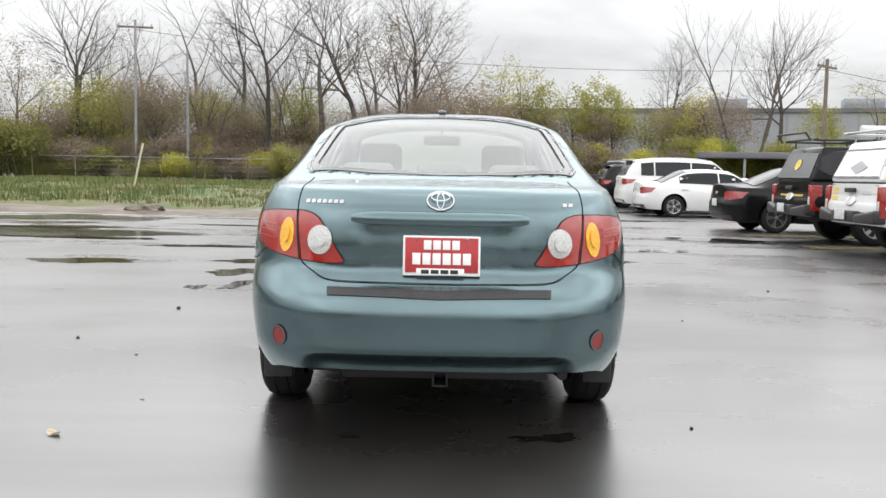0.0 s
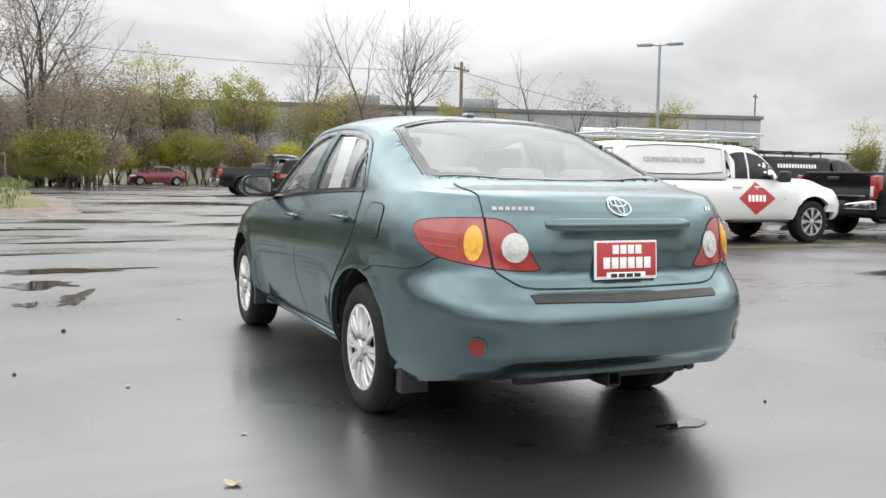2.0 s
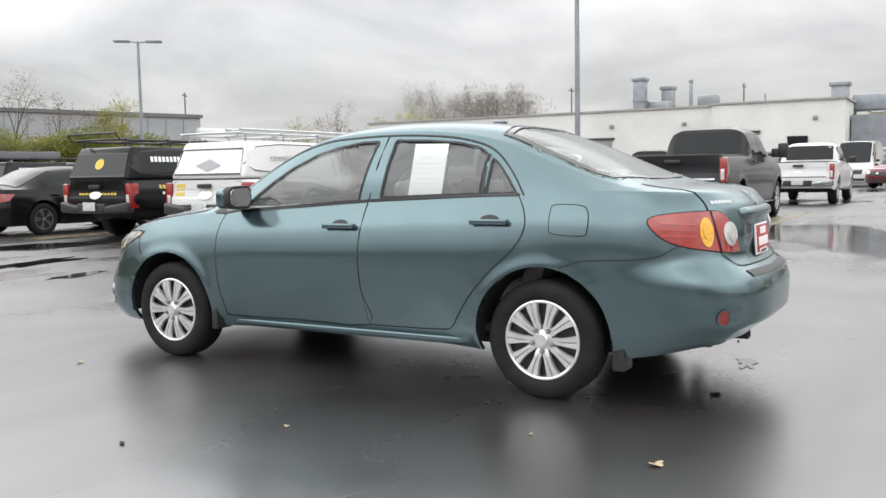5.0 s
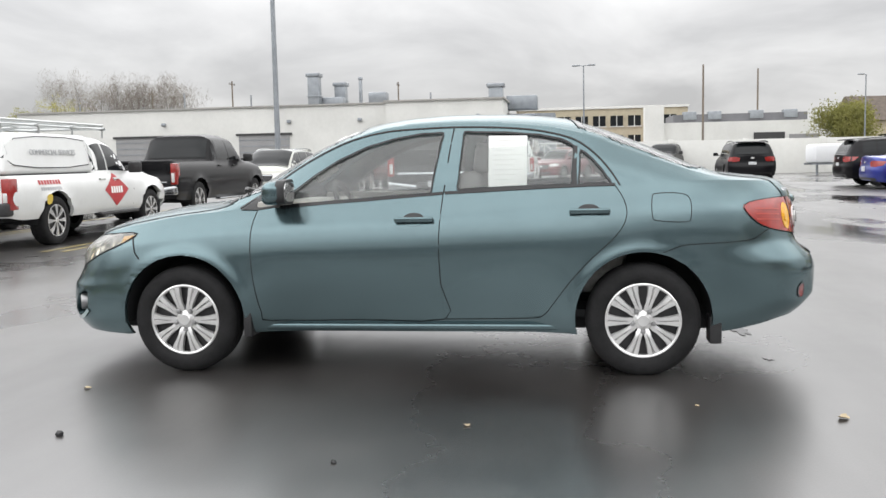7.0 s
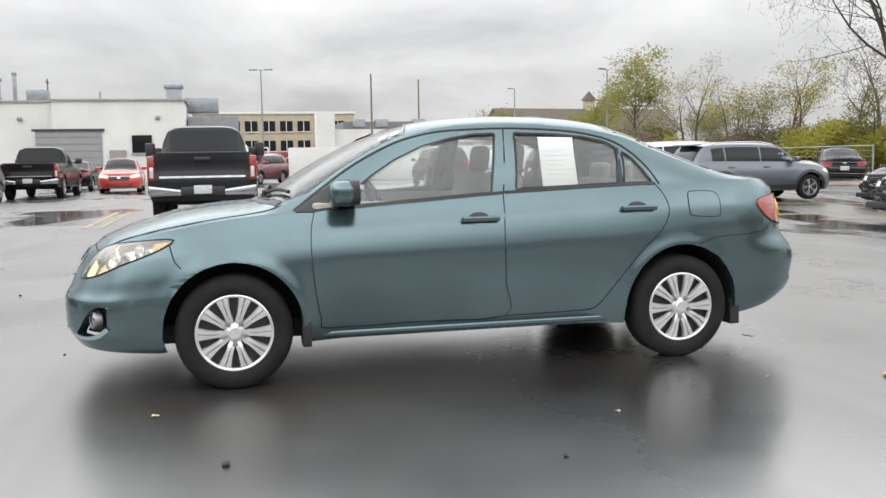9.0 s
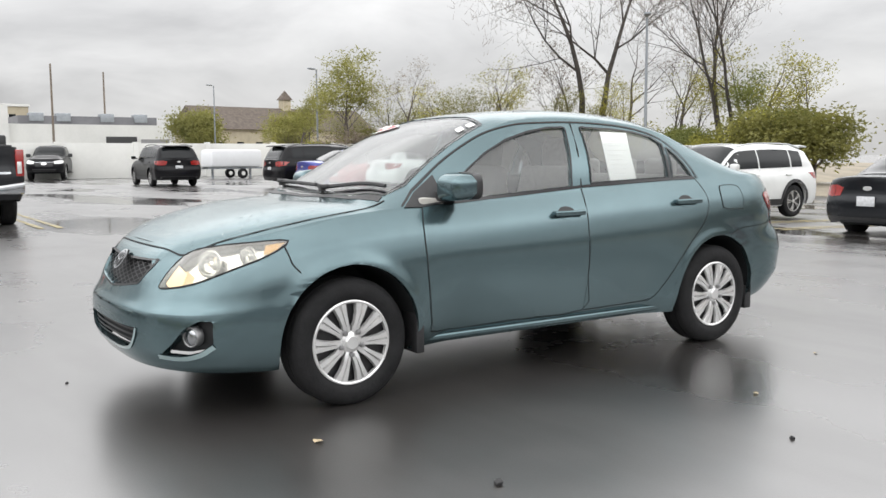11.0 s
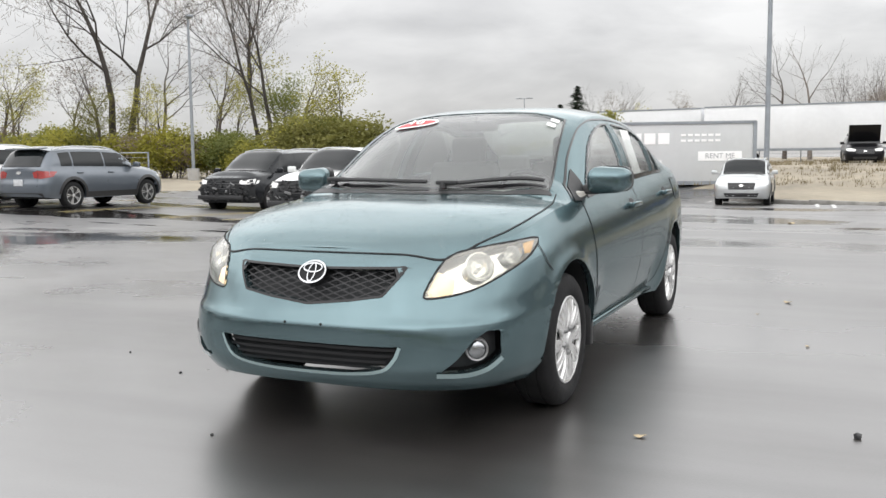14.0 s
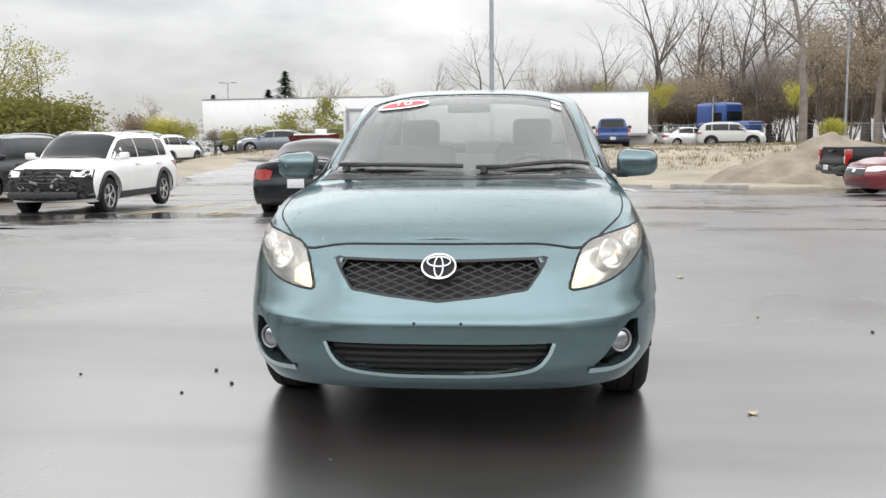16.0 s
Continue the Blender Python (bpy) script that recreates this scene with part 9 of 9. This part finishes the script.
def shrub(key, x, y, scale=1.0, yaw=0.0, sx=1.0, z=None):
    """Sets out one stem of a grove."""
    zz = ground_z(x, y) if z is None else z
    GROVE.append((key, pose(x, y, zz, 0, 0, yaw) @ Matrix.Diagonal((scale * sx, scale * sx, scale, 1))))


def tree(key, x, y, scale=1.0, yaw=0.0, sx=1.0, z=None):
    if key == "fir":
        sx = 1.6
    src = TREES[key]
    zz = ground_z(x, y) if z is None else z
    m = pose(x, y, zz, 0, 0, yaw)
    ob = copy_thing(src[0], m)
    ob.scale = (scale * sx, scale * sx, scale)
    return ob


tree_kind("bareA", 3, 12, 0.75, 4, label="tall bare deciduous tree", upright=0.7)
tree_kind("bareB", 8, 12, 0.9, 4, label="tall bare deciduous tree", first=0.22, upright=0.6)
tree_kind("bareC", 21, 10, 0.7, 4, multi=3, first=0.25, label="bare many-stemmed tree without leaves", upright=0.9, r0=0.11)
tree_kind("bareD", 34, 11, 1.0, 4, bark="bark_pale", first=0.25, label="bare spreading tree with pale bark", upright=0.4)
tree_kind("sparse", 5, 8, 0.85, 4, leaf="leaf_yellow", per=3, size=0.075, lsp=0.16, label="thin tree with a few yellow-green leaves", upright=0.6)
tree_kind("sparse_brown", 15, 9, 0.85, 4, leaf="leaf_brown", per=3, size=0.075, lsp=0.16, label="thin tree with some dry brown leaves", upright=0.6)
tree_kind("leafy", 11, 7.5, 0.8, 4, leaf="leaf_green", per=7, size=0.11, lsp=0.30, label="leafy green tree behind the fence", upright=0.8)
tree_kind("olive", 13, 7.5, 0.85, 4, leaf="leaf_olive", per=8, size=0.10, lsp=0.22, label="olive green tree behind the fence", upright=0.7)
tree_kind("shrub", 17, 4, 0.8, 3, leaf="leaf_green", per=13, size=0.10, lsp=0.30, multi=5, first=0.12, label="ragged green shrub at the fence", upright=0.8, r0=0.05)
tree_kind("shrub_o", 19, 4, 0.8, 3, leaf="leaf_olive", per=12, size=0.10, lsp=0.30, multi=5, first=0.12, label="ragged olive shrub at the fence", upright=0.8, r0=0.05)
tree_kind("shrub_y", 23, 3.5, 0.8, 3, leaf="leaf_yellow", per=10, size=0.10, lsp=0.28, multi=4, first=0.12, label="yellow-green shrub at the fence", upright=0.7, r0=0.045)
tree_kind("shrub_b", 29, 3.8, 0.8, 3, leaf="leaf_brown", per=5, size=0.09, lsp=0.22, multi=4, first=0.12, label="brown leafless thicket of twigs", upright=0.8, r0=0.04)
tree_kind("thicket", 37, 6.5, 0.75, 3, leaf="leaf_brown", per=6, size=0.085, lsp=0.28, multi=6, first=0.2, label="tall brown thicket of thin stems", upright=0.9, r0=0.05)
tree_kind("thicket_o", 41, 6.0, 0.75, 3, leaf="leaf_olive", per=5, size=0.08, lsp=0.28, multi=5, first=0.2, label="tall olive-brown thicket of thin stems", upright=0.9, r0=0.05)
tree_kind("big_bare", 52, 12, 1.0, 5, bark="bark_dark", dense=True, label="large old bare tree with a wide crown", first=0.24, upright=0.45)
tree_kind("big_bare_tall", 57, 12, 0.8, 5, bark="bark_dark", dense=True, label="large bare tree with many upright twigs", first=0.26, upright=0.8)
tree_kind("bramble", 61, 4.6, 0.9, 2, leaf="leaf_brown", per=34, size=0.085, lsp=0.42, multi=6, first=0.12, label="dense brown undergrowth of brambles and saplings", upright=0.8, r0=0.04)
tree_kind("bramble_o", 63, 4.2, 0.9, 2, leaf="leaf_olive", per=30, size=0.085, lsp=0.42, multi=6, first=0.12, label="dense olive green undergrowth", upright=0.8, r0=0.04)
tree_kind("twiggy", 67, 9.0, 0.7, 2, leaf="twigs", per=52, size=0.75, lsp=0.75, multi=4, first=0.2, label="bare wood of thin grey-brown stems and twigs", upright=1.0, r0=0.08)
tree_kind("big_fork", 71, 12, 0.95, 4, bark="bark_dark", dense=True, label="large old bare tree, forked low, with a wide crown", multi=2, first=0.2, upright=0.45, r0=0.19, leaf="twigs", per=2, size=0.42, lsp=0.22)
tree_kind("big_vase", 75, 12, 0.7, 4, bark="bark_dark", dense=True, label="large bare tree with steep limbs from a low fork", multi=3, first=0.16, upright=0.9, r0=0.14, leaf="twigs", per=2, size=0.42, lsp=0.22)
tree_kind("leafy_y", 43, 7.5, 0.6, 4, leaf="leaf_yellow", per=6, size=0.10, lsp=0.28, label="young yellow-green tree at the field", upright=1.0)
tree_kind("crown_bare", 81, 10, 0.85, 3, bark="bark_dark", leaf="twigs", per=10, size=0.55, lsp=0.32, label="bare tree with a rounded crown of fine twigs", multi=3, first=0.25, upright=0.7, r0=0.12)
# fir
fr = empty("tree", pose(0, 0, -300), label="dark green narrow fir tree", category="tree", group="trees round the lot")
rf_ = random.Random(2)
v_, f_ = [], []
b2 = bmesh.new()
tube(b2, (0, 0, -0.3), (0, 0, 9), 0.16, 0.02, 7)
part("trunk", b2, M["bark"], fr)
for k in range(1500):
    z = 0.8 + 8.4 * rf_.random() ** 1.1
    rad = (9.4 - z) * 0.42 * (0.35 + 0.65 * rf_.random()) * (0.8 + 0.25 * math.sin(z * 7))
    a = rf_.uniform(0, 2 * math.pi)
    c = Vector((rad * math.cos(a), rad * math.sin(a), z - rad * 0.25))
    d = Vector((math.cos(a), math.sin(a), -0.35)) * 0.28
    e = Vector((-math.sin(a), math.cos(a), 0)) * 0.10
    n0 = len(v_)
    v_ += [c - d, c + e, c + d, c - e]
    f_.append((n0, n0 + 1, n0 + 2, n0 + 3))
mesh_ob("crown", v_, f_, M["fir"], fr)
TREES["fir"] = [fr, False]

rt = random.Random(42)
def R(a, b):
    return rt.uniform(a, b)


# north: trees behind the verge
for x, y, k, s in ((-34, 57, "bareA", 1.0), (-27, 60, "bareB", 1.05), (-24.5, 55, "big_bare", 0.9), (-21, 58, "bareD", 0.9), (-14.5, 60, "bareA", 1.05),
                   (-11.5, 54, "big_bare", 1.1), (-10, 61, "bareC", 1.1), (-8.2, 56, "bareA", 1.0), (-6.1, 60.5, "big_bare_tall", 1.15), (-3.4, 58, "bareC", 1.15), (-2.3, 62, "big_bare", 1.15), (0.8, 63.5, "bareD", 1.0),
                   (-38, 62, "bareB", 1.0), (-13, 66, "bareD", 1.0), (-19, 66, "bareB", 1.0), (-28, 68, "bareC", 1.1), (4, 68, "sparse", 1.1), (-5, 67, "bareB", 1.0), (-45, 58, "bareA", 1.0), (-50, 60, "bareC", 1.0)):
    tree(k, x, y, s * R(1.18, 1.34), R(0, 360))
for k in range(32):
    x = -42 + k * 1.4
    shrub(rt.choice(("thicket", "thicket_o", "thicket", "shrub_b", "thicket_o", "thicket", "sparse_brown")), x + R(-0.5, 0.5), R(54, 60), R(0.8, 1.25), R(0, 360), R(1.0, 1.4))
for k in range(26):
    x = -42 + k * 1.7
    shrub(rt.choice(("shrub_o", "shrub_b", "shrub_b", "shrub_y", "shrub_o")), x + R(-0.5, 0.5), R(51.5, 53), R(0.5, 0.95), R(0, 360), R(0.9, 1.3))
for k in range(7):
    tree(rt.choice(("sparse_brown", "sparse", "bareC")), -44 + k * 5.5 + R(-1, 1), R(53, 57), R(0.9, 1.15), R(0, 360))
for x, y, k, s in ((-30, 49.5, "shrub_y", 1.1), (-26.5, 50.5, "shrub_o", 1.0), (-15.2, 50, "sparse", 0.45), (-10, 50.8, "shrub_o", 0.7), (-16.9, 50.5, "shrub_y", 0.6)):
    tree(k, x, y, s, R(0, 360))
for k in range(40):
    x = -44 + k * 1.15
    shrub(rt.choice(("bramble", "bramble", "bramble_o", "bramble")), x + R(-0.5, 0.5), R(55.5, 61), R(0.6, 0.95), R(0, 360), R(1.1, 1.4))
for k in range(44):
    x = -46 + k * 1.08
    shrub(rt.choice(("bramble", "bramble_o", "bramble", "shrub_b")), x + R(-0.4, 0.4), R(53, 56), R(0.42, 0.72), R(0, 360), R(1.2, 1.6))
for k in range(12):
    shrub("twiggy", -46 + k * 4 + R(-1, 1), R(60, 68), R(0.55, 0.8), R(0, 360))
for k in range(60):
    shrub(rt.choice(("bramble", "bramble_o", "bramble_o")), -46 + k * 0.78 + R(-0.3, 0.3), R(51.2, 53.5), R(0.24, 0.42), R(0, 360), R(1.3, 1.9))
plant("undergrowth", "dense brown and olive thicket behind the verge", "thicket")
# hedge behind the far cars, and trees before the warehouse
for k in range(30):
    x = 0.5 + k * 1.25
    shrub(rt.choice(("shrub", "shrub_o", "shrub_y", "shrub_o", "shrub_b")), x, 67.5 - 0.22 * x + R(-1.2, 1.2), R(0.7, 1.15), R(0, 360), R(0.8, 1.2))
for x, y, k, s in ((7, 70, "sparse", 1.0), (11, 70, "sparse", 0.95), (14, 69, "olive", 0.95), (18.5, 71, "big_bare_tall", 0.95), (24.2, 66, "bareC", 1.3), (27.5, 68, "big_bare_tall", 1.0), (30, 65, "olive", 0.8), (33, 63, "sparse", 0.95), (36, 62, "bareD", 0.85),
                   (39, 60, "sparse_brown", 0.8), (43, 60, "sparse_brown", 0.7), (46, 58, "olive", 0.75), (49.5, 60, "sparse", 0.85), (21.5, 66, "sparse", 0.8)):
    tree(k, x, y, s * R(1.2, 1.35), R(0, 360))
for k in range(9):
    shrub(rt.choice(("thicket", "thicket_o", "olive", "thicket")), 3 + k * 2.3 + R(-0.6, 0.6), 70.5 - 0.2 * k + R(-1, 1), R(0.9, 1.3), R(0, 360), 1.2)
for k in range(12):
    shrub(rt.choice(("shrub_b", "shrub_o", "shrub")), 37 + k * 1.3, 60.5 - 0.3 * k + R(-1, 1), R(0.8, 1.25), R(0, 360), 1.2)
for x, y, k, s in ((62, 52, "sparse", 0.85), (66, 54, "shrub_o", 1.1), (70, 52, "shrub_o", 1.3), (74, 50, "olive", 0.8), (77, 48, "sparse", 0.8), (81, 55, "bareC", 0.7), (86, 64, "sparse_brown", 1.1), (92, 62, "olive", 1.1), (97, 60, "sparse", 1.2),
                   (101, 64, "sparse", 1.35), (106, 62, "sparse_brown", 1.2), (92, 54, "shrub_y", 1.8)):
    tree(k, x, y, s, R(0, 360))
for k in range(7):
    tree("crown_bare", 142 + k * 2.7 + R(-0.6, 0.6), 85 - k * 2.2 + R(-0.8, 0.8), R(1.72, 1.82), R(0, 360), R(0.72, 0.82))
tree("bareD", 116, 4, 0.85, 20)
plant("hedge", "ragged green and brown hedge before the warehouse", "hedge")
# south-east: shrubs and tall trees behind the row of cars
for k in range(40):
    t = k / 39
    x, y = 60 - 37 * t, -27.0 - 9.5 * t
    shrub(rt.choice(("shrub", "shrub_o", "shrub_y", "shrub_y", "shrub_b", "shrub_y")), x + R(-1, 1), y + R(-2.5, 1.0), R(0.7, 1.05), R(0, 360), R(1.1, 1.45), z=-0.7)
for x, y, k, s in ((55, -28, "olive", 1.15), (57.5, -29, "olive", 1.25), (50, -30, "sparse_brown", 0.9), (46, -30, "sparse", 0.8), (43, -33, "sparse", 0.75), (38.6, -36.2, "big_fork", 1.5), (37.2, -33.5, "olive", 0.7), (34.8, -34.4, "sparse", 0.7),
                   (35.5, -37, "bareB", 0.8), (31, -36, "sparse", 0.8), (29.3, -38.5, "big_vase", 1.3), (27.8, -38.6, "leafy", 0.8), (26.2, -38, "sparse", 0.7), (24.5, -36, "shrub_y", 1.0), (66, -30, "olive", 0.9), (72, -32, "sparse", 1.0),
                   (80, -36, "olive", 0.9), (86, -37, "olive", 0.8), (92, -40, "shrub_o", 1.6), (98, -42, "shrub_y", 1.5), (104, -44, "olive", 0.9), (112, -46, "olive", 0.8), (96, -30, "shrub_o", 1.6), (102, -33, "shrub_o", 1.7)):
    tree(k, x, y, s, R(0, 360))
for k in range(17):
    t = k / 16
    shrub(rt.choice(("sparse", "sparse", "thicket_o", "sparse", "sparse_brown")), 60 - 36 * t + R(-1, 1), -31.0 - 8.5 * t + R(-2, 1.0), R(0.75, 1.0), R(0, 360), R(1.0, 1.25))
plant("hedge", "thick yellow-green hedge behind the parked cars", "hedge")
# south
for x, y, k, s in ((28, -88, "fir", 0.6), (34, -92, "fir", 0.7), (25.5, -84, "fir", 0.7), (24, -85, "fir", 0.9), (45, -95, "fir", 0.5), (21, -86, "bareC", 0.9), (18.5, -80, "sparse_brown", 0.8), (15.5, -78, "sparse", 0.75),
                   (33, -72, "sparse_brown", 0.6), (13.5, -82, "sparse_brown", 0.8), (9.6, -92, "bareA", 0.85), (28.5, -60, "shrub_b", 0.9), (27, -60, "shrub_y", 0.9), (25.8, -60.5, "shrub_o", 0.7)):
    tree(k, x, y, s, R(0, 360), z=0)
for k in range(11):
    shrub("shrub_o" if k % 2 else "shrub_b", 9 + k * 1.4, -59.6 - 0.1 * k + R(-0.3, 0.3), R(0.3, 0.55), R(0, 360), 0.9, z=0.3)
plant("undergrowth", "shrubs growing along the white trailer", "thicket")
vine = bpy.data.meshes.new("climbing_vine")
vine.from_pydata(VINES[0], [], VINES[1])
vine.materials.append(M["leaf_olive"])
tagged(new("climbing_vine", vine), label="olive green vine climbing over the white trailer", category="vine", kind="stuff")
# south-west wood
for k in range(22):
    x = 3 - k * 2.2
    tree(rt.choice(("bareA", "bareB", "bareC", "bareC", "bareD")), x + R(-0.8, 0.8), R(-86, -76), R(0.85, 1.08) * (1 + max(0, k - 8) * 0.016), R(0, 360), z=0.5)
for k in range(34):
    x = -12 - k * 1.65
    tree(rt.choice(("bareA", "bareB", "bareC", "sparse_brown", "bareA")), x + R(-0.8, 0.8), R(-82, -66) + max(0, k - 20) * 0.5 - (10 if x > -24 else 0), R(1.2, 1.65), R(0, 360), z=0.6)
for k in range(40):
    x = -13 - k * 1.15
    shrub(rt.choice(("thicket", "thicket", "shrub_b", "thicket", "sparse_brown")), x, R(-74, -63) - (13 if x > -23 else 0), R(0.8, 1.5) + 0.012 * k, R(0, 360), R(0.9, 1.2), z=0.5)
for x, y, k, s in ((-10.0, -64, "leafy_y", 0.62), (-18.7, -62, "leafy_y", 0.6), (-21, -58, "shrub_y", 0.5), (-18.3, -56, "bareD", 1.6), (-26, -64, "bareD", 1.6), (-31, -60, "bareA", 1.5), (-6, -70, "olive", 0.7)):
    tree(k, x, y, s, R(0, 360), z=0.6)
for k in range(42):
    x = -3 - k * 1.35
    shrub("twiggy", x + R(-0.8, 0.8), R(-92, -78) + max(0, k - 12) * 0.25, R(0.55, 0.8) * (1 + max(0, k - 10) * 0.024), R(0, 360), R(0.9, 1.2), z=0.4)
for k in range(22):
    shrub("bramble", -14 - k * 1.9 + R(-0.8, 0.8), R(-80, -70) - (9 if k < 5 else 0), R(0.9, 1.4), R(0, 360), R(1.1, 1.4), z=0.4)
plant("bare_wood", "dense leafless grey-brown wood behind the field", "wood")
for src, _ in TREES.values():
    for o in [*src.children_recursive, src]:
        bpy.data.objects.remove(o)
